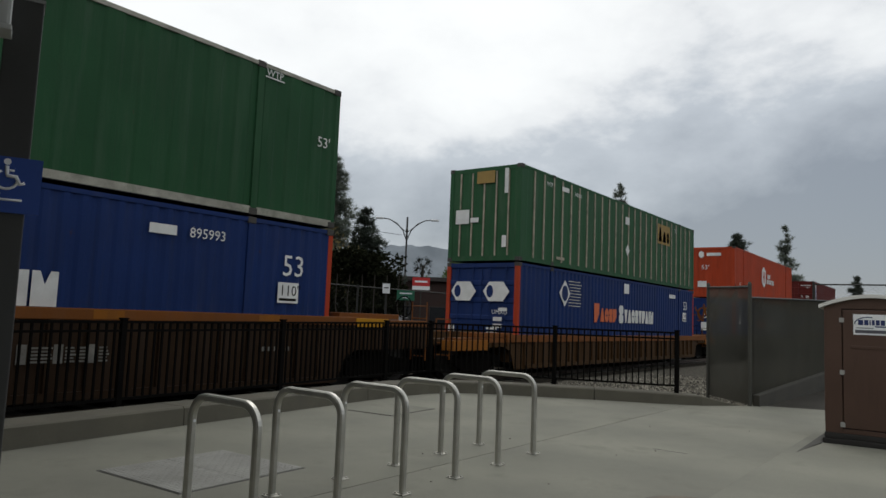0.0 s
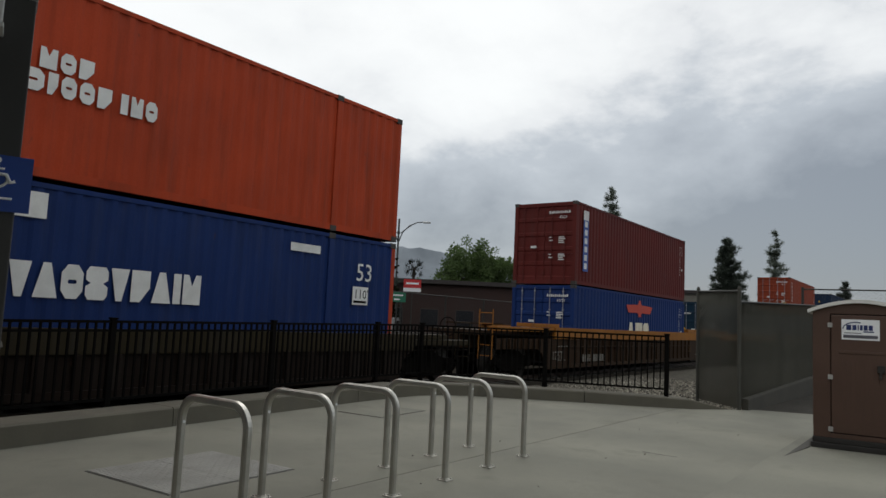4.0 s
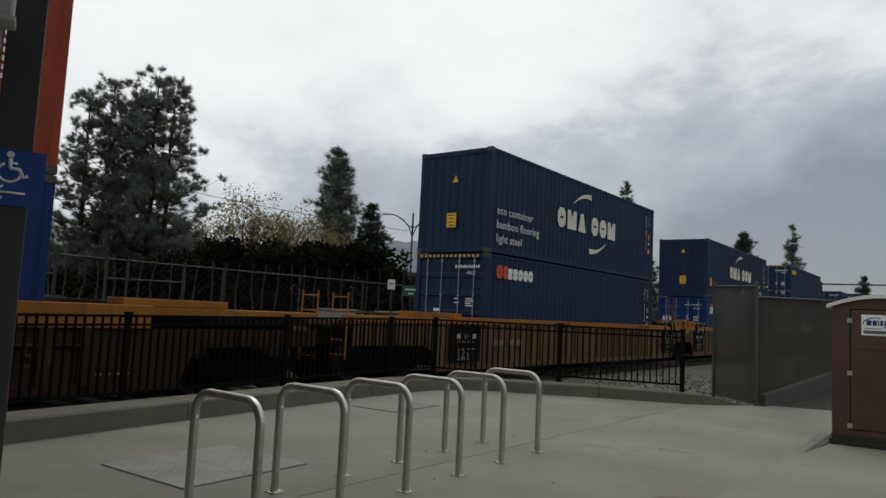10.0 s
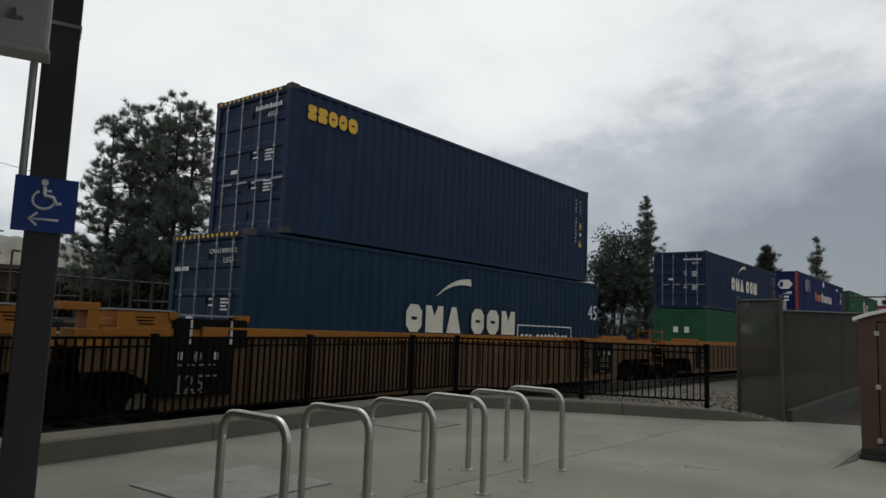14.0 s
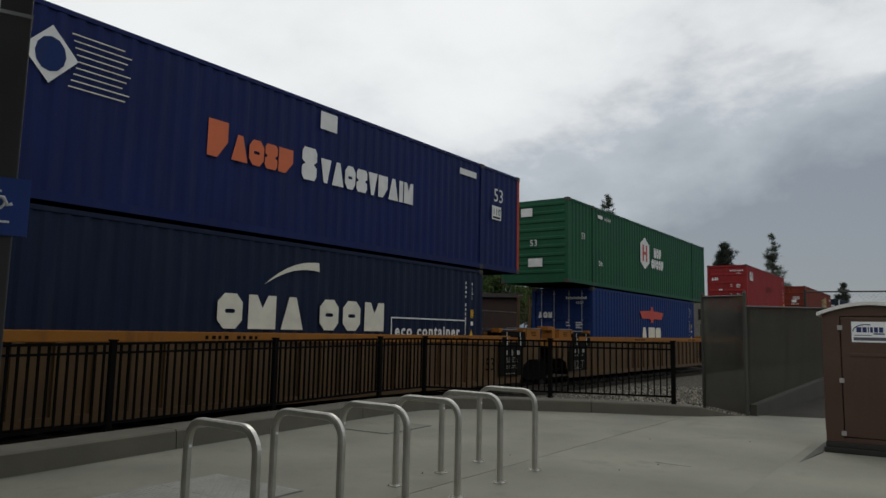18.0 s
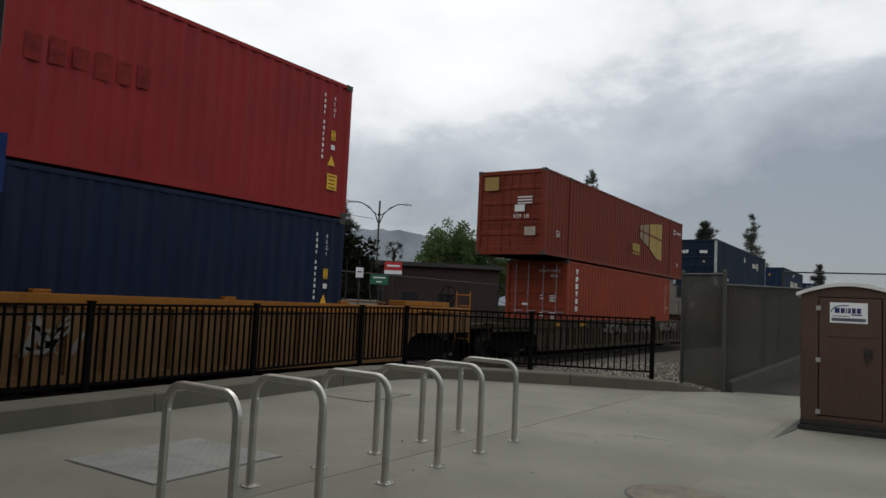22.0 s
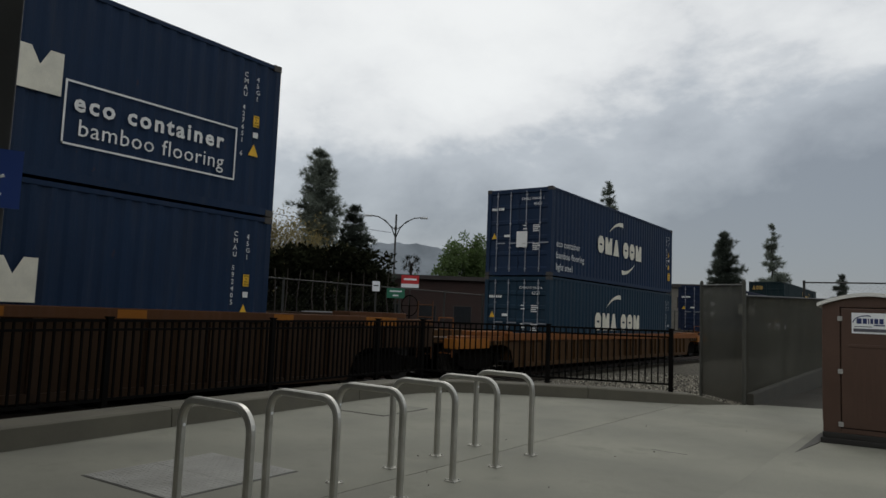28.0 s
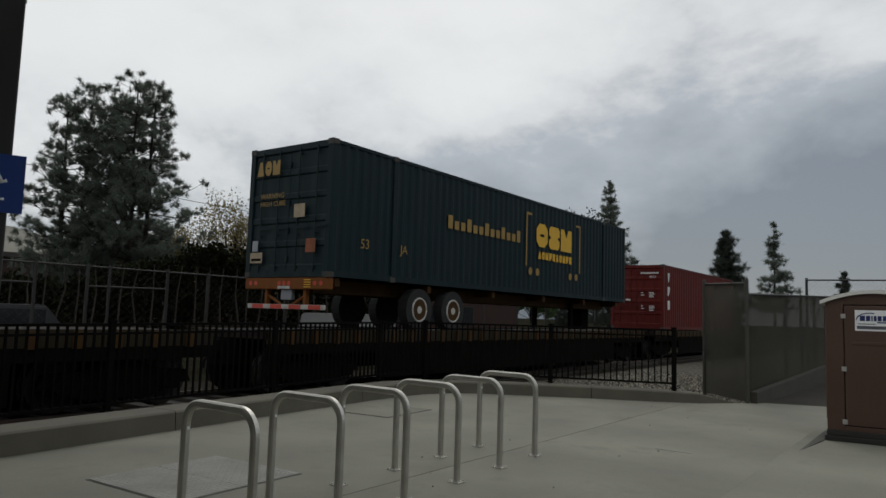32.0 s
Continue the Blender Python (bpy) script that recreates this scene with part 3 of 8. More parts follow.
def block_word(c, y, z, h, widths, gap, material, name="brand_block", end=False, kinds="prnfs"):
    """A brand's word as a row of plain shapes, one for each character; a negative width is a space."""
    k = 0
    for w in widths:
        if w < 0:
            y -= w
            continue
        kind = kinds[k % len(kinds)] if w > 0.3 * h else "i"
        k += 1
        bm = bmesh.new()
        at = lambda pts, d: [bm.verts.new((y + u * w, -0.036 + d, z + v * h) if end else (0.014 - d, y + u * w, z + v * h)) for u, v in pts]
        a, b = at(SHAPES[kind], 0.0), at(SHAPES[kind], 0.002)
        n = len(a)
        for m in range(n):
            bm.faces.new((a[m], a[(m + 1) % n], b[(m + 1) % n], b[m]))
        if kind == "r":
            q = at(CORE, 0.0)
            for m in range(n):
                bm.faces.new((a[m], a[(m + 1) % n], q[(m + 1) % n], q[m]))
        else:
            bm.faces.new(a)
        bmesh.ops.recalc_face_normals(bm, faces=bm.faces)
        part(name, bm, material, c)
        y += w + gap


def scrawl(c, y0, z0, w, h, seed, material, x=0.016, n=5, end=False):
    """Freehand loops of spray paint or chalk: flat ribbons, one mesh a stroke."""
    rng = random.Random(seed)
    for k in range(n):
        cx, cz = y0 + w * (k + rng.uniform(0.2, 0.8)) / n, z0 + h * rng.uniform(0.35, 0.65)
        a, p = rng.uniform(0, 6.28), rng.uniform(0.6, 1.6)
        rx, rz, th = w / n * rng.uniform(0.35, 1.3), h * rng.uniform(0.15, 0.5), rng.uniform(0.02, 0.075)
        bm = bmesh.new()
        prev = None
        for i in range(15):
            u = a + i * (0.2 + 0.06 * (k % 4))
            q = Vector((cx + rx * math.cos(u * p), cz + rz * math.sin(u)))
            d = Vector((-rx * p * math.sin(u * p), rz * math.cos(u)))
            d = d.normalized() if d.length > 1e-6 else Vector((1, 0))
            o = Vector((-d.y, d.x)) * th * (0.4 + 0.6 * math.sin(math.pi * i / 14))
            pr = [bm.verts.new((e.x, -0.037, e.y) if end else (x, e.x, e.y)) for e in (q + o, q - o)]
            if prev:
                bm.faces.new((prev[0], prev[1], pr[1], pr[0]))
            prev = pr
        part("scrawl", bm, material, c)


def bubble_letters(c, y0, z0, n, w, h, seed, x):
    """Swollen sprayed letters: a dull filled shape each, with a pale upper part and a dark counter."""
    rng = random.Random(seed)
    def blob(cy, cz, ry, rz, material, name, dx, lean):
        q = [rng.uniform(0.78, 1.1) for _ in range(7)]
        pts = []
        for k in range(21):
            a = 2 * math.pi * k / 21
            i = k // 3
            r = q[i] + (q[(i + 1) % 7] - q[i]) * (k % 3) / 3
            sq = 1 / max(abs(math.cos(a)), abs(math.sin(a))) ** 0.55
            dz = rz * r * sq * math.sin(a)
            pts.append((cy + ry * r * sq * math.cos(a) + lean * dz, cz + dz))
        side_shape(c, pts, material, name, x + dx)
    for k in range(n):
        cy, lean, s = y0 + w * (k + 0.5) + rng.uniform(-0.08, 0.08), rng.uniform(-0.3, 0.3), rng.uniform(0.8, 1.05)
        blob(cy, z0 + h / 2, w * rng.uniform(0.42, 0.62), h * 0.42 * s, faded_spray, "sprayed_letter", 0.003 + 0.001 * (k % 2), lean)
        blob(cy + rng.uniform(-0.1, 0.1) * w, z0 + h * 0.72, w * rng.uniform(0.15, 0.42), h * rng.uniform(0.07, 0.16), pale_spray, "letter_highlight", 0.006, lean)
        for _ in range(1 + k % 3):
            blob(cy + rng.uniform(-0.45, 0.45) * w, z0 + h * rng.uniform(0.1, 0.7), w * rng.uniform(0.06, 0.2), h * rng.uniform(0.08, 0.2), truck_black, "letter_counter", 0.009 + 0.002 * _, lean)


def stroke(c, y, z, w, h, flip, material):
    """A curved stroke that swells towards one end; flip turns it upside down and back to front."""
    n = 12
    top, low = [], []
    for i in range(n + 1):
        u = i / n
        a, e = w * u, h * (1 - (1 - u) ** 2.2)
        th = 0.17 * u ** 0.8 + 0.004
        top.append((a, e))
        low.append((a + 0.02 * u, e - th))
    pts = top + low[::-1]
    pts = [(y + w - p, z + h - q) if flip else (y + p, z + q) for p, q in pts]
    side_shape(c, pts if not flip else pts, material, "brand_stroke")


def shipping_line_mark(c, y, z, h=0.62, low=True):
    """Two groups of plain blocks between two strokes."""
    w = h * 0.86
    block_word(c, y, z, h, [w, w * 1.2, w * 1.05, -0.50 * h, w, w, w * 1.2], 0.22 * h, cream_paint, kinds="rnprrn")
    stroke(c, y + 1.02, z + h + 0.22, 1.36, 0.50, False, cream_paint)
    if low:
        stroke(c, y + 2.33, z - 0.66, 1.38, 0.50, True, cream_paint)


def id_marks(c, L, H, lines=("45G1",), yellow=True, code=""):
    """Small upright markings by the trailing corner: characters where they can be read, else a column of bars."""
    y = L - 0.86
    if code:
        side_column(c, code, y, H - 0.42, 0.085)
    else:
        for k in range(11):
            side_bar(c, y + 0.004 * (k % 2), H - 0.43 - 0.121 * k - 0.09 * (k > 3), y + 0.036 + 0.008 * (k % 3), H - 0.36 - 0.121 * k - 0.09 * (k > 3), name="code_bar")
    side_column(c, lines[0], y + 0.28, H - 0.45, 0.085)
    side_bar(c, y + 0.27, H - 1.50, y + 0.38, H - 1.40, name="code_bar")
    if yellow:
        z = H - 1.30
        side_bar(c, y + 0.26, z, y + 0.39, z + 0.21, yellow_paint)
        for k, s in enumerate(("CAUTION", "9'6\"", "HIGH", "CONTAINER")):
            part("lettering", text_mesh(s, 0.032, black_paint), None, c, at=pose(0.0155, y + (0.268, 0.30, 0.285, 0.262)[k], z + 0.165 - 0.05 * k) @ SIDE @ Matrix.Diagonal((0.55 if k in (0, 3) else 0.8, 1, 1, 1)))
        side_shape(c, [(y + 0.19, H - 1.84), (y + 0.41, H - 1.84), (y + 0.30, H - 1.62)], yellow_paint, "warning_triangle")


def door_marks(c, W, H, code="45G1", yellow=True, stripes=False, blocks=True, owner=""):
    """Stencilled lines on the right-hand leaf: bars for what cannot be read."""
    x = -W / 2 + 0.18
    if owner:
        end_text(c, owner, x - 0.05, H - 0.42, 0.085)
    else:
        for k in range(11):
            end_bar(c, x + 0.02 + k * 0.075, H - 0.42, x + 0.07 + k * 0.075, H - 0.33 - 0.02 * (k % 2), name="code_bar")
    end_text(c, code, x + 0.40, H - 0.60, 0.10)
    if blocks:
        for z in (1.62, 1.02):
            for k in range(4):
                end_bar(c, x + 0.40, z - 0.062 * k, x + 0.58 + 0.04 * ((k + 1) % 3), z + 0.032 - 0.062 * k, name="code_bar")
                if k < 2:
                    end_bar(c, x + 0.03, z - 0.11 * k, x + 0.13 + 0.05 * k, z + 0.032 - 0.11 * k, name="code_bar")
        end_bar(c, -W + 0.72, 1.27, -W + 0.94, 1.35)
    if owner[:4] in ("CMAU", "ECMU"):
        block_word(c, -W + 0.22, H - 0.72, 0.085, [0.06, 0.07, 0.06, -0.03, 0.06, 0.06, 0.07], 0.012, white_paint, end=True, kinds="rnprrn")
        end_shape(c, -W + 0.34, 1.22)
    if yellow:
        end_bar(c, x + 0.45, 0.62, x + 0.72, 1.0 - 0.12, yellow_paint)
    if stripes:
        for k in range(14):
            x0 = -W + 0.18 + k * (W - 0.36) / 14
            end_bar(c, x0, H - 0.11, x0 + 0.07, H - 0.05, yellow_paint, "hazard_bar")


# ---- the train: paints, stock and order ----
C_GREEN = paint("container green", (0.0220, 0.0850, 0.0355), (0.05, 0.10, 0.06), 0.5)
C_EMPGREEN = paint("container mid green", (0.030, 0.105, 0.045), (0.10, 0.13, 0.09), 0.4)
C_HUBGREEN = paint("container bottle green", (0.018, 0.10, 0.050), (0.03, 0.06, 0.04), 0.3)
C_CAPGREEN = paint("container leaf green", (0.020, 0.095, 0.045), (0.04, 0.07, 0.05), 0.3)
C_PACBLUE = paint("container cobalt blue", (0.0115, 0.0328, 0.1353), (0.02, 0.03, 0.07), 0.5)
C_PACDEEP = paint("container royal blue", (0.0096, 0.02, 0.1), (0.015, 0.02, 0.06), 0.4)
C_APLBLUE = paint("container bright blue", (0.0086, 0.0324, 0.144), (0.02, 0.03, 0.08), 0.35)
C_NAVY = paint("container navy", (0.0120, 0.0290, 0.0680), (0.03, 0.035, 0.05), 0.4)
C_NAVYDEEP = paint("container deep navy", (0.0088, 0.0175, 0.0470), (0.02, 0.022, 0.03), 0.4)
C_TEAL = paint("container teal blue", (0.0095, 0.033, 0.064), (0.02, 0.04, 0.05), 0.5)
C_SEABLUE = paint("container steel blue", (0.0125, 0.036, 0.062), (0.03, 0.045, 0.06), 0.4)
C_SEACO = paint("container slate navy", (0.0148, 0.0325, 0.0730), (0.03, 0.04, 0.06), 0.45)
C_DARKNAVY = paint("container ink blue", (0.0095, 0.022, 0.046), (0.03, 0.035, 0.04), 0.4)
C_CSX = paint("container slate teal", (0.0096, 0.024, 0.0288), (0.03, 0.035, 0.035), 0.5)
C_ORANGE = paint("container red orange", (0.462, 0.0605, 0.0198), (0.12, 0.03, 0.015), 0.5)
C_TRITON = paint("container rust orange", (0.285, 0.052, 0.023), (0.10, 0.03, 0.015), 0.5)
C_MAROON = paint("container maroon", (0.125, 0.019, 0.0155), (0.05, 0.015, 0.012), 0.5)
C_CAIRED = paint("container red", (0.31, 0.029, 0.030), (0.10, 0.02, 0.02), 0.4)
C_REDBROWN = paint("container red brown", (0.165, 0.034, 0.018), (0.08, 0.03, 0.02), 0.5)
C_GSTRED = paint("container faded red", (0.195, 0.035, 0.018), (0.09, 0.03, 0.02), 0.5)
C_POST = paint("container orange post", (0.45, 0.055, 0.02), RUST, 0.4)

stained_white = mat("rust-stained cream lettering", (0.74, 0.71, 0.58), 0.65, var=0.08, scale=3, stain=(0.30, 0.14, 0.06), stain_amt=0.55, streak=True)
L40, L45, L53, HC, STD = 12.19, 13.72, 16.15, 2.896, 2.591
SIDE_X, FLOOR_Z = -10.31, 0.195
TRAIN = []


def on_train(ob, y, z, x=SIDE_X):
    TRAIN.append((ob, x, y, z))
    return ob


def stacktrain_marks(c, L, H, dy=0.0):
    """White hexagon with a blue roundel and speed lines, then two plain block words."""
    y, z = 2.55 + dy, 2.13
    side_shape(c, [(y, z), (y + 0.40, z - 0.43), (y + 0.80, z), (y + 0.40, z + 0.43)], white_paint)
    side_shape(c, [(y + 0.40 + 0.22 * math.cos(k * 0.524), z + 0.26 * math.sin(k * 0.524)) for k in range(12)], C_PACBLUE, "emblem_core", 0.016)
    for k in range(9):
        zz = z + 0.40 - k * 0.10
        side_bar(c, y + 0.62 + (0.18 - abs(k - 4) * 0.03), zz, y + 1.50 + 0.06 * ((k * 2) % 3), zz + 0.018, stained_white, "speed_line")
    zb = 1.24
    block_word(c, 5.22, zb, 0.66, [0.42], 0.05, orange_paint, kinds="f")
    block_word(c, 5.73, zb + 0.02, 0.48, [0.36, 0.34, 0.30, 0.36], 0.03, orange_paint, kinds="prsf")
    block_word(c, 7.42, zb, 0.66, [0.40], 0.05, white_paint, kinds="s")
    block_word(c, 7.93, zb + 0.02, 0.50, [0.30, 0.34, 0.32, 0.34, 0.30, 0.32, 0.34, 0.14, 0.34], 0.04, white_paint, kinds="wprswfpin")
    side_bar(c, 7.88, 2.37, 8.36, 2.74)
    side_bar(c, 12.95, 2.42, 13.75, 2.58, name="code_bar")
    e = 0.45 * dy
    side_text(c, "53", 14.84 + e, 1.96, 0.38)
    side_bar(c, 14.77 + e, 1.44, 15.26 + e, 1.83)
    side_text(c, "110\"", 14.81 + e, 1.58, 0.19, black_paint)
    side_bar(c, 14.81 + e, 1.48, 15.21 + e, 1.53, black_paint, "text_bar", 0.0145)


def hexagon(c, y, z, h, a, b):
    w = h * 0.40
    pts = [(y, z - 0.5 * h), (y + w, z - 0.28 * h), (y + w, z + 0.28 * h), (y, z + 0.5 * h), (y - w, z + 0.28 * h), (y - w, z - 0.28 * h)]
    side_shape(c, pts, a)
    for y0 in (-0.22 * h, 0.08 * h):
        side_bar(c, y + y0, z - 0.26 * h, y + y0 + 0.12 * h, z + 0.26 * h, b, "emblem_bar", 0.016)
    side_bar(c, y - 0.10 * h, z - 0.05 * h, y + 0.08 * h, z + 0.05 * h, b, "emblem_bar", 0.016)


def stack_doors(c, W, H):
    for x0 in (-W + 0.22, -W / 2 + 0.10):
        pts = [(x0, 0.70), (x0 + 0.20, 0.80), (x0 + 0.70, 0.80), (x0 + 0.92, 0.70), (x0 + 0.70, 0.60), (x0 + 0.20, 0.60)]
        bm = bmesh.new()
        bm.faces.new([bm.verts.new((x, -0.036, z * H)) for x, z in pts])
        part("emblem", bm, white_paint, c)
        bm = bmesh.new()
        bm.faces.new([bm.verts.new((x0 + 0.24 + 0.12 * math.cos(k * 0.63), -0.040, 0.70 * H + 0.19 * math.sin(k * 0.63))) for k in range(10)])
        part("emblem_core", bm, C_PACBLUE, c)
    end_text(c, "UMXU", -W / 2 + 0.42, H * 0.47, 0.13)
    for k in range(2):
        end_bar(c, -W / 2 + 0.48, H * 0.40 - 0.2 * k, -W / 2 + 0.78, H * 0.44 - 0.2 * k, name="code_bar")
    end_bar(c, -W + 0.16, 0.55, -W + 0.38, 1.0)
    for k in range(5):
        end_bar(c, -W / 2 + 0.25, 0.9 - 0.12 * k, -W / 2 + 0.62, 0.96 - 0.12 * k, name="code_bar")
    end_bar(c, -W / 2 + 0.65, 1.45, -W / 2 + 0.95, 1.55, name="code_bar")


def eagle(c, y, z, w, h):
    half = [(0.0, 0.66), (0.035, 0.50), (0.085, 0.24), (0.40, 0.26), (0.455, 0.16), (0.445, 0.0), (0.48, 0.06), (0.5, 0.0)]
    top = [(0.5, 1.0), (0.465, 0.97), (0.45, 0.82), (0.425, 0.72), (0.33, 0.72)]
    low = half + [(1 - u, v) for u, v in half[-2::-1]]
    up = [(1 - u, v) for u, v in top[::-1]] + top[1:]
    pts = [(y + u * w, z + v * h) for u, v in low + up]
    side_shape(c, pts, red_paint, "winged_emblem")


def upright_word(c, n, y, z, h, step, material, w=None):
    for k in range(n):
        ws = [w or h * 0.75]
        block_word(c, y, z - k * step, h, ws, 0.0, material, kinds="wfiwrn"[k % 6])


def build_containers():
    W4, W5 = 2.44, 2.59
    # stack 0
    c = container("shipping_container", "lower cobalt blue 53-foot container with orange corner posts and white lettering", L53, HC, C_PACBLUE, "corr", "corr", C_POST)
    block_word(c, 8.0, 1.14, 0.50, [0.34, 0.32, 0.34, 0.30, 0.32, 0.34, 0.14, 0.36], 0.04, white_paint, kinds="prswfpin")
    side_text(c, "895993", 12.80, 2.38, 0.17)
    side_bar(c, 12.07, 2.38, 12.56, 2.54, name="code_bar")
    side_text(c, "53", 14.83, 1.88, 0.40)
    side_bar(c, 14.76, 1.36, 15.27, 1.75)
    side_text(c, "110\"", 14.80, 1.50, 0.20, black_paint)
    side_bar(c, 14.80, 1.40, 15.22, 1.45, black_paint, "text_bar", 0.0145)
    on_train(c, -5.97, FLOOR_Z)
    c = container("shipping_container", "upper dark green 53-foot container with a pale bottom rail", L53, HC, C_GREEN, "corr", "panel", rail=mat("scuffed pale rail", (0.34, 0.33, 0.28), 0.8, var=0.3, stain=(0.05, 0.09, 0.05), stain_amt=0.8))
    side_text(c, "53'", 15.54, 1.60, 0.21)
    side_text(c, "WTP", 14.18, 2.66, 0.13)
    side_bar(c, 14.16, 2.62, 14.62, 2.645, name="underline")
    on_train(c, -5.97, FLOOR_Z + HC + 0.045)
    # stack 1
    c = container("shipping_container", "lower cobalt blue 53-foot container with orange corner posts, doors leading", L53 + 0.27, HC, C_PACBLUE, "doors", "corr", C_POST)
    stacktrain_marks(c, L53, HC)
    stack_doors(c, W5, HC)
    on_train(c, 17.71, FLOOR_Z)
    c = container("shipping_container", "upper green 53-foot container with worn tan vertical ribs", L53 + 0.27, HC, C_EMPGREEN, "rib", "rib")
    side_bar(c, 11.42, 1.74, 12.95, 2.58, gold_paint, "name_panel")
    block_word(c, 11.52, 1.84, 0.62, [0.42], 0.06, C_DARKNAVY)
    block_word(c, 12.02, 1.84, 0.46, [0.46, 0.32], 0.06, C_NAVY)
    side_text(c, "TC", 13.55, 2.42, 0.16)
    side_text(c, "WTP", 1.55, HC * 0.86, 0.13)
    side_bar(c, 2.6, HC * 0.86, 3.1, HC * 0.91, name="code_bar")
    side_text(c, "243931", 3.5, HC * 0.85, 0.13)
    side_bar(c, 7.9, HC * 0.72, 8.3, HC * 0.82)
    side_shape(c, [(7.95, HC * 0.38), (8.15, HC * 0.30), (8.35, HC * 0.38), (8.15, HC * 0.46)], white_paint)
    side_bar(c, 2.3, 0.24, 2.85, 0.33, tan_rib)
    end_bar(c, -1.55, HC * 0.82, -0.9, HC * 0.95, gold_paint)
    end_bar(c, -2.3, HC * 0.40, -1.8, HC * 0.55)
    end_bar(c, -1.75, HC * 0.41, -1.45, HC * 0.46)
    end_bar(c, -0.55, HC * 0.70, -0.42, HC * 0.96, name="code_bar")
    end_bar(c, -0.6, HC * 0.14, -0.45, HC * 0.26)
    on_train(c, 17.71, FLOOR_Z + HC + 0.045)
    # stack 2
    c = container("shipping_container", "lower cobalt blue 53-foot container with orange corner posts and chalk scrawl", L53, HC, C_PACBLUE, "corr", "corr", C_POST)
    stacktrain_marks(c, L53, HC)
    side_text(c, "53", 0.86, 1.98, 0.34)
    side_bar(c, 0.78, 1.47, 1.28, 1.86)
    side_text(c, "10", 0.90, 1.58, 0.20, black_paint)
    scrawl(c, -2.35, HC * 0.55, 1.7, 0.9, 3, well_orange, n=9, end=True)
    end_text(c, "53", -1.75, HC * 0.60, 0.38)
    end_bar(c, -1.85, HC * 0.36, -1.3, HC * 0.52)
    on_train(c, 41.62, FLOOR_Z)
    c = container("shipping_container", "upper bright red-orange 53-foot container with a white hexagon emblem", L53, HC, C_ORANGE, "corr", "corr")
    hexagon(c, 7.02, 1.62, 1.36, white_paint, C_ORANGE)
    block_word(c, 8.05, 1.58, 0.30, [0.24, 0.22, 0.22], 0.05, white_paint, kinds="nrf")
    block_word(c, 7.84, 1.22, 0.32, [0.3, 0.14, 0.22, 0.22, 0.22, -0.1, 0.12, 0.2, 0.2], 0.05, white_paint, kinds="rfrrfinr")
    side_text(c, "53'", 0.90, 0.66, 0.24)
    part("rust_stain", boxes(((0.0, 0.02, 0.25), (0.008, 0.13, 0.75))), mat("rust stain", (0.05, 0.02, 0.015), 0.9, var=0.4), c)
    end_text(c, "53'", -1.85, HC * 0.55, 0.26)
    end_bar(c, -2.05, HC * 0.20, -1.55, HC * 0.32)
    bm = bmesh.new()
    bm.faces.new([bm.verts.new((-1.85 + 0.17 * math.cos(0.5236 + k * 1.0472), -0.036, HC * 0.85 + 0.21 * math.sin(0.5236 + k * 1.0472))) for k in range(6)])
    part("emblem", bm, white_paint, c)
    end_bar(c, -1.55, HC * 0.82, -0.75, HC * 0.88, name="code_bar")
    on_train(c, 41.62, FLOOR_Z + HC + 0.045)
    # stack 3
    c = container("shipping_container", "lower bright blue 40-foot container with a red winged emblem", L40, STD, C_APLBLUE, "doors")
    eagle(c, 4.72, 1.66, 2.96, 0.70)
    block_word(c, 4.86, 0.44, 1.0, [0.80, 0.80, 0.66], 0.08, stained_white, kinds="pfs")
    door_marks(c, W4, STD, "42G1", yellow=False)
    id_marks(c, L40, STD, ("42G1",), yellow=False)
    on_train(c, 67.36, FLOOR_Z)
    c = container("shipping_container", "upper dark maroon 40-foot container with a blue name strip", L40, HC, C_MAROON, "doors")
    side_bar(c, 0.58, 0.50, 1.0, 2.30, sign_blue, "name_strip")
    side_bar(c, 0.58, 2.30, 1.0, 2.64, white_paint, "name_strip")
    for k in range(6):
        z0 = 2.06 - k * 0.295
        side_bar(c, 0.68, z0, 0.90, z0 + 0.20, white_paint, "brand_block", 0.016)
    door_marks(c, W4, HC, "45G1", yellow=False)
    id_marks(c, L40, HC, yellow=False)
    on_train(c, 67.36, FLOOR_Z + STD + 0.02)
    # stack 4
    c = container("shipping_container", "single dark teal 45-foot container with cream block lettering", L45, HC, C_TEAL, "doors")
    shipping_line_mark(c, 4.30, 1.16, low=False)
    teal_box(c, 8.88, 0.50)
    door_marks(c, W4, HC, "L5G1", yellow=False, owner="ECMU 810418")
    side_text(c, "45", 13.0, 1.72, 0.46)
    on_train(c, 86.56, FLOOR_Z)
    # stack 5
    c = container("shipping_container", "lower blue 40-foot container with a small white and red name block", L40, HC, C_PACBLUE, "doors")
    block_word(c, 0.15, 2.00, 0.35, [0.24, 0.22, 0.20], 0.03, white_paint, kinds="pfs")
    side_bar(c, 0.22, 2.42, 0.90, 2.48, red_paint)
    door_marks(c, W4, HC, "45G1", yellow=False, stripes=True)
    id_marks(c, L40, HC, yellow=False)
    on_train(c, 106.77, FLOOR_Z)
    c = container("shipping_container", "upper rust-orange 40-foot container with an upright white name", L40, HC, C_TRITON, "doors")
    upright_word(c, 6, 0.60, 2.36, 0.17, 0.275, white_paint, 0.24)
